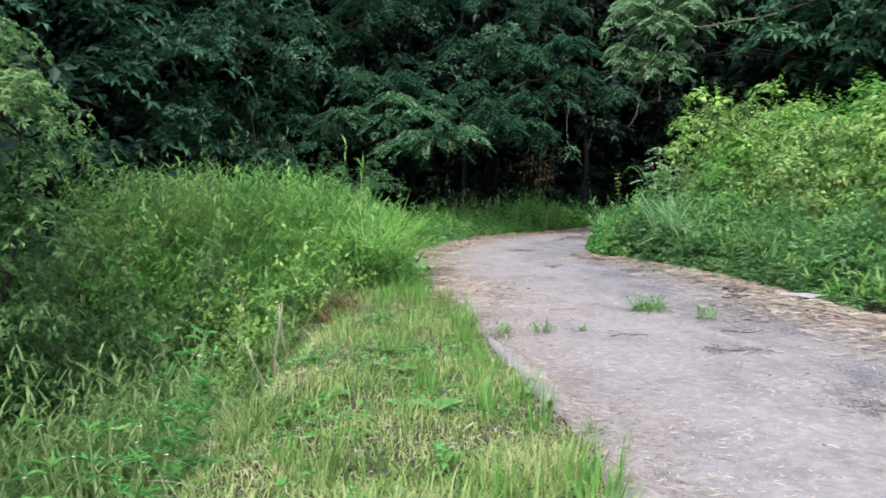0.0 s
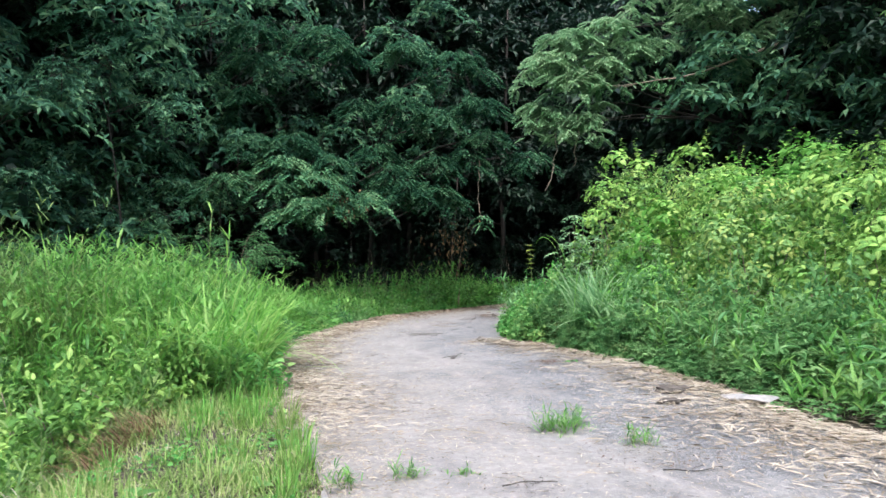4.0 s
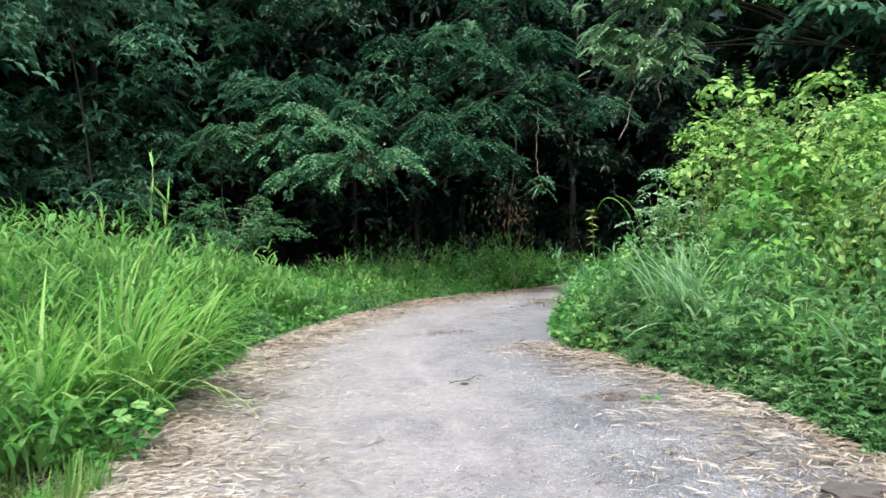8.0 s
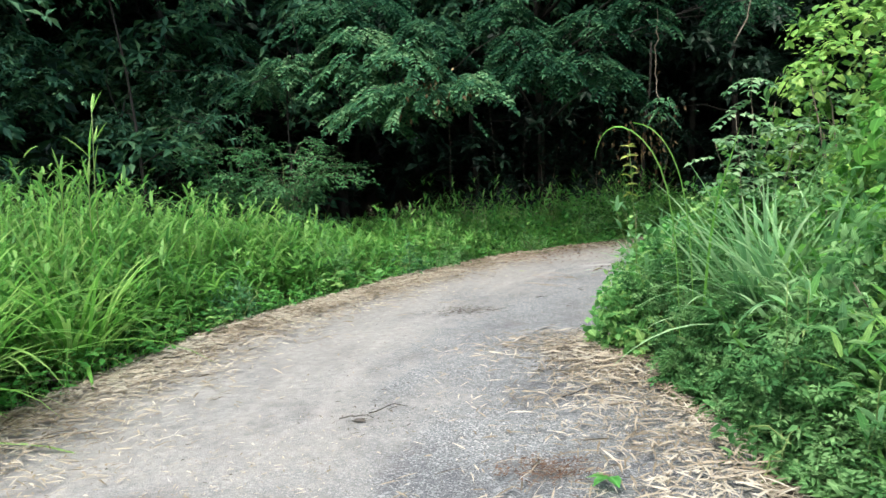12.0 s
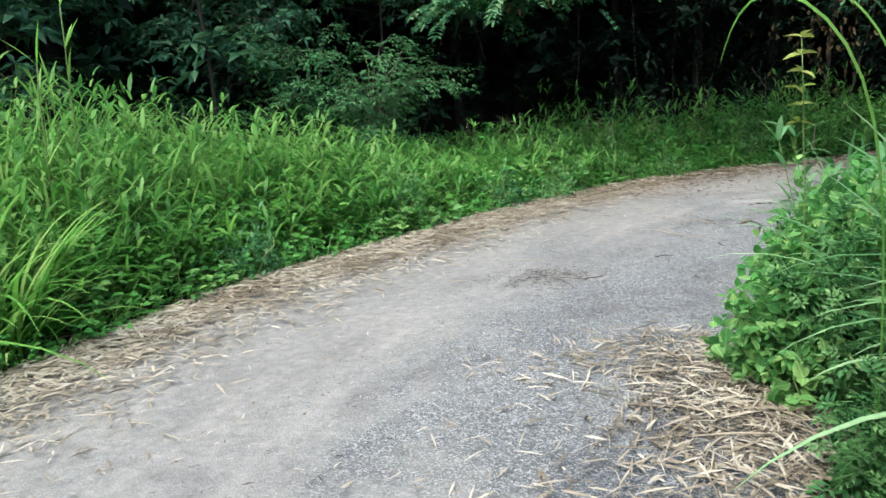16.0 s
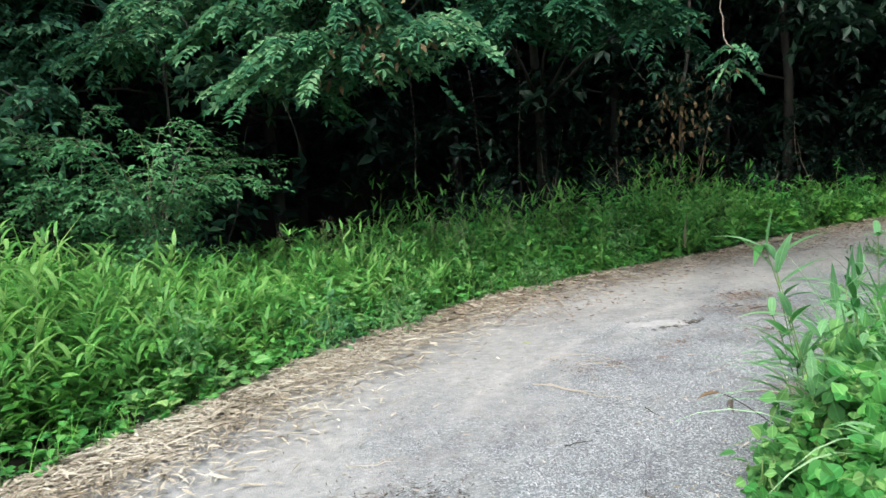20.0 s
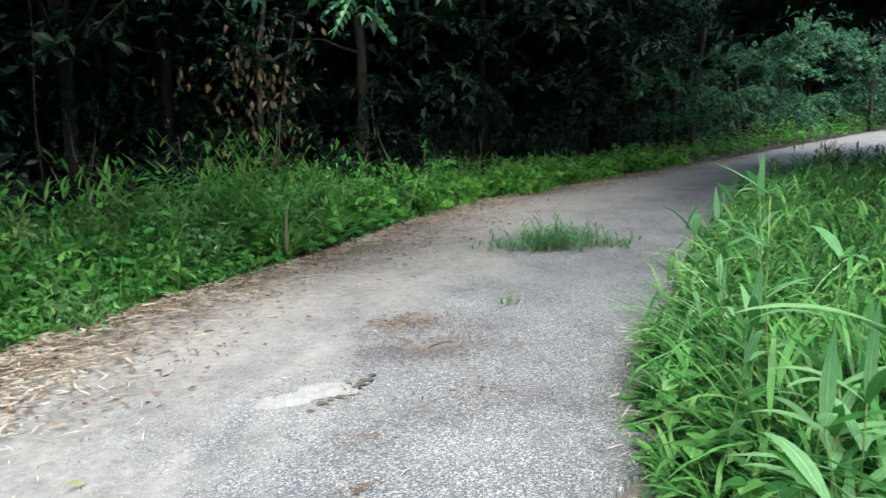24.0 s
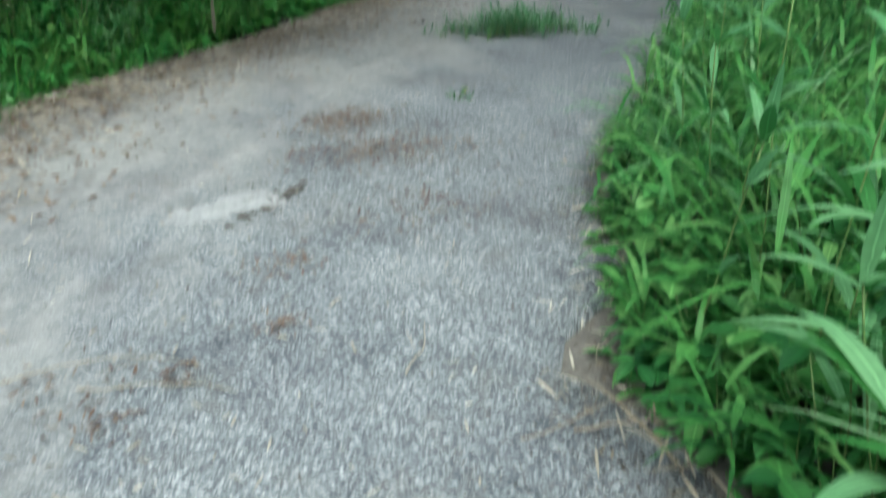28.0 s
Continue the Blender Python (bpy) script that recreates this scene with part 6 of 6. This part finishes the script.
    for i in range(12):
        y = 24.6 + 0.55 * i
        x = float(left_x(y)) - rng.uniform(0.4, 1.1)
        r = rng.uniform(0.5, 0.8)
        make_shrub((x, y, float(land(x, y))), r, r, rng.uniform(0.35, 0.6), 90, 10, 0.1, VINE, "bright mound of creeper on the far verge", 780 + i, "creeper_mound", "creeper", "creeper mounds on the far verge", 0.75, low=0.2)
    # broad-leaved bamboo shoots at the inner edge of the bend
    for i, (x, y, h, lean) in enumerate([(3.32, 16.5, 0.62, 0), (3.25, 15.95, 0.5, 0), (3.8, 17.0, 0.7, 0), (4.5, 18.0, 0.65, 0), (3.65, 16.8, 0.6, 0), (3.35, 15.3, 0.7, 0), (4.2, 17.3, 0.85, 0), (3.4, 16.2, 0.85, 0), (3.6, 16.6, 0.95, 0), (3.75, 16.2, 0.9, 0), (3.95, 17.4, 0.7, 0), (4.3, 17.7, 0.8, 0), (4.75, 18.1, 0.75, 0), (3.0, 15.47, 0.86, -0.24), (3.02, 15.03, 0.88, -0.2), (3.02, 15.33, 0.9, -0.2), (3.1, 15.1, 0.62, -0.15), (3.14, 15.2, 0.7, -0.04), (3.15, 14.5, 0.5, -0.1), (3.1, 13.9, 0.5, 0), (3.05, 15.65, 0.6, -0.15), (3.2, 15.7, 0.7, 0), (3.3, 14.7, 0.75, 0), (3.17, 15.6, 0.5, -0.1), (3.25, 15.85, 0.55, -0.06), (3.0, 15.3, 0.5, -0.12), (3.12, 15.5, 0.6, -0.05), (3.32, 15.95, 0.6, -0.04), (3.02, 15.05, 0.45, -0.1), (3.4, 16.15, 0.55, -0.03), (3.15, 15.2, 0.55, -0.1)]):
        sh = thing("bamboo_shoot", (x, y, 0), "young bamboo shoot with broad pale leaves at its top", "bamboo", "young bamboo shoots inside the bend")
        line = wander((0, 0, 0), (lean + rng.normal(0, 0.03), rng.normal(0, 0.05), h), 7, 0.006, rng)
        part("stalk", _tube(line, 0.0022, 5), STEM, sh, smooth=True)
        big = 1.3 if lean < -0.18 else 1.0
        for k in range(13 if big > 1 else 8):
            b = Buf()
            top = k == 0 and i % 3 == 0
            put_blades(b, line[[6 if k < 3 else 5 if k < 5 else 4 if k < 7 else 3]], rng.uniform(0.15, 0.25), rng.uniform(0.026, 0.038) * big, rng.uniform(0, 6.3), 0.12 if top else rng.uniform(0.5, 1.3), 0.15 if top else rng.uniform(0.4, 1.4), 7, 0.35)
            part("leaf", b, (SILVER, SILVER, LUSH)[k % 3], sh)
    for i, (x, y, n, ln) in enumerate([(3.3, 15.15, 110, 0.95), (3.55, 15.6, 100, 0.95), (3.5, 14.5, 60, 0.75), (3.75, 16.5, 90, 0.85), (4.2, 17.3, 90, 0.85)]):
        blade_clump((x, y, 0), n, ln, 0.02, 741 + i, LUSH if i % 2 else SILVER, "clump of leafy green grass inside the bend", "grass_clump", "grass", "grass clumps inside the bend", 0.2, 0.55, 1.7, 8)
    # broad-leaved weeds, a dry culm and drooping leaves at the inner edge of the bend
    for x, y, n in ((3.36, 16.45, 7), (3.2, 15.92, 6), (3.55, 16.75, 6), (3.42, 16.2, 5), (3.3, 15.6, 6), (3.75, 17.1, 6)):
        tre = thing("trefoil_weed", (x, y, 0), "weed with broad dark green leaves in threes", "weed", "trefoil weeds", rng.uniform(0, 360))
        b = Buf()
        for k in range(n):
            a = rng.uniform(0, 6.3)
            tip = np.array([0.16 * np.cos(a), 0.16 * np.sin(a), rng.uniform(0.16, 0.34)]) * rng.uniform(0.6, 1.1)
            part("stalk", _tube(wander((0, 0, 0), tip, 5, 0.004, rng), 0.002, 4), STEM, tre)
            aa = a + np.array([0, 1.9, -1.9])
            put_leaves(b, np.repeat(tip[None], 3, 0), np.stack([np.cos(aa), np.sin(aa), rng.uniform(-0.35, 0.1, 3)], -1), rng.uniform(0.055, 0.085, 3), rng.uniform(0.045, 0.06, 3), rng, LEAF20, tilt=0.2)
        part("leaves", b, LUSH, tre)
    dry = thing("dry_culm", (3.1, 16.2, 0.0), "bleached dry culm leaning out of the plants", "grass")
    b = Buf()
    put_blades(b, np.array([(0, 0, 0.01), (0.01, 0.02, 0.01), (0.05, -0.02, 0)]), np.array([0.3, 0.2, 0.12]), 0.017, np.array([2.4, 2.9, 3.6]), 0.7, 0.4, 6, 0.7)
    part("leaves", b, STRAW, dry)
    x, y = sample(900, 2.9, 6, 14.4, 19.5, lambda x, y: (x - right_x(y) > 0.12) & (x - right_x(y) < 1.2), rng)
    n = len(x)
    b = Buf()
    put_blades(b, on_land(x, y, rng.uniform(0.2, 0.55, n)), rng.uniform(0.2, 0.36, n), rng.uniform(0.012, 0.028, n), rng.uniform(0, 6.3, n), rng.uniform(0.3, 1.0, n), rng.uniform(0.9, 1.9, n), 7, 0.4)
    stuff("drooping_leaves", b, LUSH, "long leaves drooping over the plants inside the bend", "grass")
    # grass growing through the lane
    for i, (x, y, n, ln, r) in enumerate([(1.9, 7.5, 40, 0.2, 0.13), (2.06, 7.7, 26, 0.16, 0.1), (2.35, 7.1, 26, 0.14, 0.1), (4.85, 21.3, 60, 0.22, 0.26), (5.1, 21.2, 80, 0.3, 0.24), (5.45, 21.25, 60, 0.24, 0.29), (5.2, 21.45, 50, 0.26, 0.26), (5.7, 21.1, 40, 0.14, 0.24), (4.7, 21.5, 30, 0.12, 0.25), (3.9, 19.38, 14, 0.08, 0.07), (0.5, 6.4, 16, 0.13, 0.09), (0.82, 6.52, 16, 0.13, 0.07), (1.15, 6.5, 10, 0.08, 0.07)]):
        tuft = thing("grass_tuft", (x, y, 0.01), "low leafy tuft of grass growing through the lane", "grass", "tufts in the lane")
        q = rng.normal(0, 0.5, (n, 2)) * r
        st, lv = Buf(), Buf()
        culm_leaves(st, lv, np.stack([q[:, 0], q[:, 1], np.full(n, -0.02)], -1), ln * rng.uniform(0.4, 1.0, n), rng, 5, ln * 0.65, 0.008, 0.8, (0.4, 1.3), 4)
        tagged(part("stems", st, STEM, tuft), kind="stuff")
        tagged(part("foliage", lv, ROSE if y > 15 else SASA, tuft), kind="stuff")


# ---- what lies on the lane ----
def lie_leaves(buf, x, y, length, width, rng, z=None):
    a = rng.uniform(0, 6.3, len(x))
    base = np.where((x > left_x(y)) & (x < right_x(y)), 0.028, land(x, y) + 0.015)
    lift = base + rng.uniform(0, 0.02, len(x))
    put_leaves(buf, np.stack([x, y, lift], -1), np.stack([np.cos(a), np.sin(a), rng.normal(0, 0.08, len(x))], -1), length, width, rng, FLAT4, tilt=0.25)


def build_litter():
    rng = rng_of(91)
    b = Buf()
    # dense band along the outer edge
    y = 8.6 + 21.4 * rng.uniform(0, 1, 32000) ** 1.3 + rng.normal(0, 0.8, 32000)
    wide = 0.45 + 0.25 * patchy(y, y, 0.7, 2)
    x = left_x(y) + np.abs(rng.normal(0, 1, len(y))) * wide * 0.95 - 0.16
    lie_leaves(b, x, y, rng.uniform(0.03, 0.13, len(y)), rng.uniform(0.004, 0.013, len(y)), rng)
    # the inner edge
    y = rng.uniform(-4.0, 14.0, 30000)
    x = right_x(y) - np.abs(rng.normal(0, 1, len(y))) * (0.5 + 0.4 * patchy(y, y, 1.1, 4)) + 0.28
    lie_leaves(b, x, y, rng.uniform(0.03, 0.16, len(y)), rng.uniform(0.004, 0.014, len(y)), rng)
    p = rng.normal(0, 1, (2600, 2)) * np.array([0.42, 0.9])
    lie_leaves(b, 3.75 + p[:, 0], 6.9 + p[:, 1], rng.uniform(0.03, 0.16, 2600), rng.uniform(0.004, 0.014, 2600), rng)
    # bleached straw swept together by the creeper mounds
    p = rng.normal(0, 1, (520, 2)) * np.array([0.2, 0.34])
    hx, hy = 2.72 + p[:, 0] - 0.25 * p[:, 1], 13.2 + p[:, 1]
    lie_leaves(b, hx, hy, rng.uniform(0.04, 0.28, 520), rng.uniform(0.003, 0.011, 520), rng)
    # broad bleached flakes and long stalks in the outer band
    y = 8.6 + 14 * rng.uniform(0, 1, 2600) ** 1.1 + rng.normal(0, 0.6, 2600)
    x = left_x(y) + np.abs(rng.normal(0, 0.32, len(y))) - 0.08
    lie_leaves(b, x, y, rng.uniform(0.05, 0.15, len(y)), rng.uniform(0.01, 0.022, len(y)), rng)
    y = rng.uniform(12.0, 18.2, 5000)
    x = left_x(y) + np.abs(rng.normal(0, 0.4, len(y))) - 0.12
    lie_leaves(b, x, y, rng.uniform(0.04, 0.14, len(y)), rng.uniform(0.007, 0.018, len(y)), rng)
    y = rng.uniform(14.0, 19.5, 5000)
    x = left_x(y) + np.abs(rng.normal(0, 0.36, len(y))) - 0.05
    lie_leaves(b, x, y, rng.uniform(0.03, 0.12, len(y)), rng.uniform(0.006, 0.015, len(y)), rng)
    # under the plants inside the bend
    y = rng.uniform(13.6, 20.5, 650)
    x = right_x(y) - np.abs(rng.normal(0, 0.13, len(y))) + 0.08
    lie_leaves(b, x, y, rng.uniform(0.02, 0.13, len(y)), rng.uniform(0.003, 0.011, len(y)), rng)
    # where the lane begins
    y = rng.uniform(-4.0, 11.5, 17000)
    x = left_x(y) + rng.uniform(0, 1, len(y)) ** 1.6 * 2.2
    lie_leaves(b, x, y, rng.uniform(0.012, 0.055, len(y)), rng.uniform(0.0025, 0.007, len(y)), rng)
    y = rng.uniform(1.0, 9.5, 7000)
    x = left_x(y) + rng.normal(0.1, 0.2, len(y))
    lie_leaves(b, x, y, rng.uniform(0.015, 0.065, len(y)), rng.uniform(0.003, 0.009, len(y)), rng)
    n = 15000
    x, y = rng.uniform(0.6, 4.4, n), rng.uniform(1.5, 9.5, n)
    m = (x > left_x(y)) & (x < right_x(y)) & (patchy(x, y, 1.7, 3.0) + 0.35 * patchy(x, y, 5.3, 1.0) > 0.86 + 0.12 * (x - left_x(y)) / 3)
    lie_leaves(b, x[m], y[m], rng.uniform(0.012, 0.06, m.sum()), rng.uniform(0.003, 0.008, m.sum()), rng)
    # thinly all over
    y = rng.uniform(-1, 30, 6000)
    x = left_x(y) + rng.uniform(0, 1, len(y)) * (right_x(y) - left_x(y))
    lie_leaves(b, x, y, rng.uniform(0.01, 0.06, len(y)) , rng.uniform(0.003, 0.009, len(y)), rng)
    stuff("leaf_litter", b, STRAW, "dry straw-coloured bamboo leaves strewn along the lane", "litter")
    b = Buf()
    for cx, cy, r, n in ((3.1, 18.6, 0.3, 420), (2.43, 17.11, 0.08, 40), (2.14, 16.95, 0.08, 26), (1.95, 16.8, 0.09, 30), (3.1, 17.8, 0.28, 160), (3.16, 19.15, 0.26, 650), (2.66, 11.15, 0.17, 380), (3.35, 18.5, 0.3, 200), (2.5, 6.7, 0.4, 160), (2.5, 17.5, 0.12, 60), (1.9, 17.0, 0.2, 40)):
        p = rng.normal(0, r * 0.6, (n, 2))
        lie_leaves(b, cx + p[:, 0], cy + p[:, 1] * 0.8, rng.uniform(0.015, 0.05, n), rng.uniform(0.004, 0.01, n), rng)
    y = rng.uniform(18.2, 32, 11000)
    x = left_x(y) + np.abs(rng.normal(0, 0.72, len(y))) - 0.05
    lie_leaves(b, x, y, rng.uniform(0.02, 0.07, len(y)), rng.uniform(0.008, 0.02, len(y)), rng)
    stuff_b = Buf()
    for cx, cy, r, n in ((1.5, 14.87, 0.24, 420), (1.3, 14.8, 0.25, 120), (2.6, 18.1, 0.25, 90), (1.65, 11.75, 0.25, 90), (2.3, 6.6, 0.5, 160), (1.45, 6.2, 0.16, 80), (1.95, 5.68, 0.14, 170), (2.2, 5.64, 0.14, 170), (2.25, 4.25, 0.2, 300), (2.38, 4.55, 0.18, 160), (1.6, 9.2, 0.3, 90), (2.7, 9.6, 0.3, 60), (2.45, 15.1, 0.4, 60)):
        p = rng.normal(0, r * 0.6, (n, 2))
        lie_leaves(stuff_b, cx + p[:, 0], cy + p[:, 1], rng.uniform(0.01, 0.06, n), rng.uniform(0.003, 0.009, n), rng)
    y = rng.uniform(13.6, 20.5, 6500)
    x = right_x(y) - np.abs(rng.normal(0, 0.12, len(y))) * (0.4 + 1.4 * np.maximum(0, np.sin(y * 5.1))) + 0.05
    lie_leaves(stuff_b, x, y, rng.uniform(0.004, 0.017, len(y)), rng.uniform(0.003, 0.009, len(y)), rng)
    p = rng.normal(0, 1, (700, 2)) * np.array([0.2, 0.33])
    lie_leaves(stuff_b, 2.72 + p[:, 0] - 0.25 * p[:, 1], 13.15 + p[:, 1], rng.uniform(0.02, 0.09, 700), rng.uniform(0.005, 0.014, 700), rng)
    y = rng.uniform(0, 27, 4200)
    x = left_x(y) + rng.uniform(0, 1, len(y)) * (right_x(y) - left_x(y))
    lie_leaves(stuff_b, x, y, rng.uniform(0.006, 0.035, len(y)), rng.uniform(0.003, 0.008, len(y)), rng)
    stuff("debris", stuff_b, DEBRIS, "dark crumbs of twig and earth strewn on the lane", "litter")
    stuff("brown_litter", b, NEEDLES, "patches of red-brown leaf crumbs on the lane", "litter")


def build_bits():
    rng = rng_of(95)

    def stick(x, y, ln, a, r, mat, label, name="twig"):
        t = thing(name, (x, y, 0.034), label, "twig", "twigs on the lane", a)
        part("stick", _tube(wander((-ln / 2, 0, r), (ln / 2, 0, r), 7, ln * 0.03, rng), np.linspace(r, r * 0.5, 7), 5), mat, t, smooth=True)
        if ln > 0.2:
            part("side_twig", _tube(wander((0, 0, r), (ln * 0.3, ln * 0.16, r), 4, 0.004, rng), r * 0.5, 4), mat, t, smooth=True)

    for x, y, ln, a, mat in [(1.96, 17.03, 0.5, -10, STRAW), (2.1, 16.9, 0.4, -25, STRAW), (1.72, 11.86, 0.22, 40, BARK), (1.6, 11.7, 0.18, 10, BARK), (2.74, 16.85, 0.26, 60, STRAW), (3.2, 18.6, 0.16, 15, BARK), (3.05, 9.6, 0.3, 30, BARK), (1.46, 6.21, 0.3, 8, BARK), (2.05, 5.66, 0.25, -4, BARK), (2.4, 6.4, 0.35, 5, BARK), (1.75, 14.9, 0.15, 50, BARK), (2.05, 15.6, 0.14, 30, BARK), (2.37, 16.06, 0.14, -60, BARK), (1.2, 15.3, 0.25, 20, STRAW), (0.6, 13.6, 0.4, 60, STRAW), (2.75, 12.3, 0.35, 35, BARK)]:
        stick(x, y, ln, a, 0.0025 if mat is STRAW else 0.0035, mat, "dry straw lying on the lane" if mat is STRAW else "small dark twig lying on the lane")

    for x, y, ln, a in [(2.66, 13.05, 0.5, 12), (2.45, 13.35, 0.42, 70), (2.8, 12.85, 0.35, -35), (2.62, 13.5, 0.3, 35), (2.9, 13.1, 0.38, -60), (2.5, 13.0, 0.3, 100), (3.02, 12.2, 0.4, 40), (3.2, 11.3, 0.35, 70), (2.98, 16.42, 0.32, 8), (3.04, 16.36, 0.2, -12), (-0.1, 12.4, 0.45, 20), (-0.2, 13.2, 0.5, 60), (0.0, 14.6, 0.4, 75), (0.25, 16.4, 0.4, 50), (0.1, 11.2, 0.5, 30), (0.4, 10.2, 0.4, 80)]:
        stick(x, y, ln, a, rng.uniform(0.003, 0.007), TWIG, "bleached dry stalk lying at the edge of the lane", "dry_stalk")

    for x, y, ln, a in ((1.99, 16.39, 0.6, -26), (1.92, 16.43, 0.3, -42)):
        stick(x, y, ln, a, 0.0032, STRAW, "long bleached straw lying on the lane", "dry_stalk")

    def clod(x, y, r, mat, label, name="clod", flat=0.35):
        bm = bmesh.new()
        bmesh.ops.create_icosphere(bm, subdivisions=2, radius=r)
        for v in bm.verts:
            v.co *= 1 + 0.8 * noise.noise(v.co * (2.2 / r) + Vector((x, y, 0)))
            v.co.z *= flat
            v.co.x *= 1.3
        me = bpy.data.meshes.new(name)
        bm.to_mesh(me)
        bm.free()
        me.materials.append(mat)
        ob = new(name, me)
        ob.location = (x, y, 0.03 + r * flat * 0.3)
        tagged(ob, label, name, "clods on the lane" if name == "clod" else "")

    for x, y, r in [(3.27, 9.0, 0.1), (3.42, 9.05, 0.06), (3.05, 8.45, 0.07), (3.2, 8.5, 0.04), (1.62, 11.68, 0.025), (2.67, 18.16, 0.02), (2.72, 18.2, 0.016), (2.69, 18.21, 0.015), (2.64, 18.12, 0.016), (2.55, 18.02, 0.018), (2.5, 18.0, 0.012), (2.46, 17.97, 0.02), (2.4, 17.9, 0.014), (2.75, 18.27, 0.014), (2.62, 18.19, 0.012), (2.91, 15.86, 0.018), (2.88, 15.9, 0.012)]:
        clod(x, y, r, STONE, "dark lump of earth lying on the lane")
    clod(2.42, 18.1, 0.06, MORTAR, "pale patch of mortar stuck to the lane", "mortar_patch", 0.06)
    clod(2.58, 18.08, 0.05, MORTAR, "pale patch of mortar stuck to the lane", "mortar_patch", 0.06)
    clod(2.5, 18.13, 0.1, MORTAR, "pale patch of mortar stuck to the lane", "mortar_patch", 0.06)
    clod(2.32, 18.07, 0.09, MORTAR, "pale patch of mortar stuck to the lane", "mortar_patch", 0.06)
    clod(3.75, 8.5, 0.16, MORTAR, "pale broken slab at the edge of the lane", "slab_piece", 0.12)
    for x, y, mat, label in [(2.92, 11.07, WEED, "fresh green leaf lying on the lane"), (1.55, 17.5, YELLOW, "yellow leaf lying on the lane"), (3.95, 19.47, YELLOW, "yellowish sprig lying on the lane")]:
        t = thing("fallen_leaf", (x, y, 0.035), label, "leaf", "fallen leaves", rng.uniform(0, 360))
        for k in range(3):
            b = Buf()
            a = k * 1.1 - 1.1
            put_leaves(b, np.array([(0, 0, 0.005 * k)]), np.array([(math.cos(a), math.sin(a), 0.08)]), 0.1 if mat is WEED else 0.045, 0.06 if mat is WEED else 0.016, rng, LEAF8, tilt=0.1)
            part("leaflet", b, mat, t)
    # a withered sprig held out over the inner edge of the bend
    t = thing("dead_sprig", (3.0, 15.46, 0.0), "dead sprig with a few withered dark leaves", "twig")
    line = wander((0, 0, 0), (-0.36, -0.05, 0.33), 7, 0.01, rng, -0.06)
    part("stem", _tube(line, 0.002, 4), BARK, t)
    for k, (a, ln) in enumerate([(3.3, 0.1), (2.6, 0.07), (4.5, 0.08), (4.0, 0.06)]):
        b = Buf()
        put_leaves(b, line[[6 - k // 2]], np.array([(math.cos(a), math.sin(a), -0.1 - 0.4 * (k > 1))]), ln, ln * 0.3, rng, LEAF8, tilt=0.3)
        part("leaf", b, DEBRIS if k else DEAD, t)
    # a dead leaf standing in the bank
    x, y = 2.8, 21.75
    t = thing("dead_leaf", (x, y, float(land(x, y))), "withered tan leaf standing in the bank grass", "leaf")
    b = Buf()
    put_blades(b, np.array([(0, 0, 0.15)]), 0.42, 0.06, 0.4, 0.03, 0.1, 5)
    part("blade", b, STRAW, t)


build_woods()
build_overhang()
build_undergrowth()
build_left_bank()
build_left_slope()
build_verge()
build_right_bank()
build_single_plants()
build_litter()
build_bits()
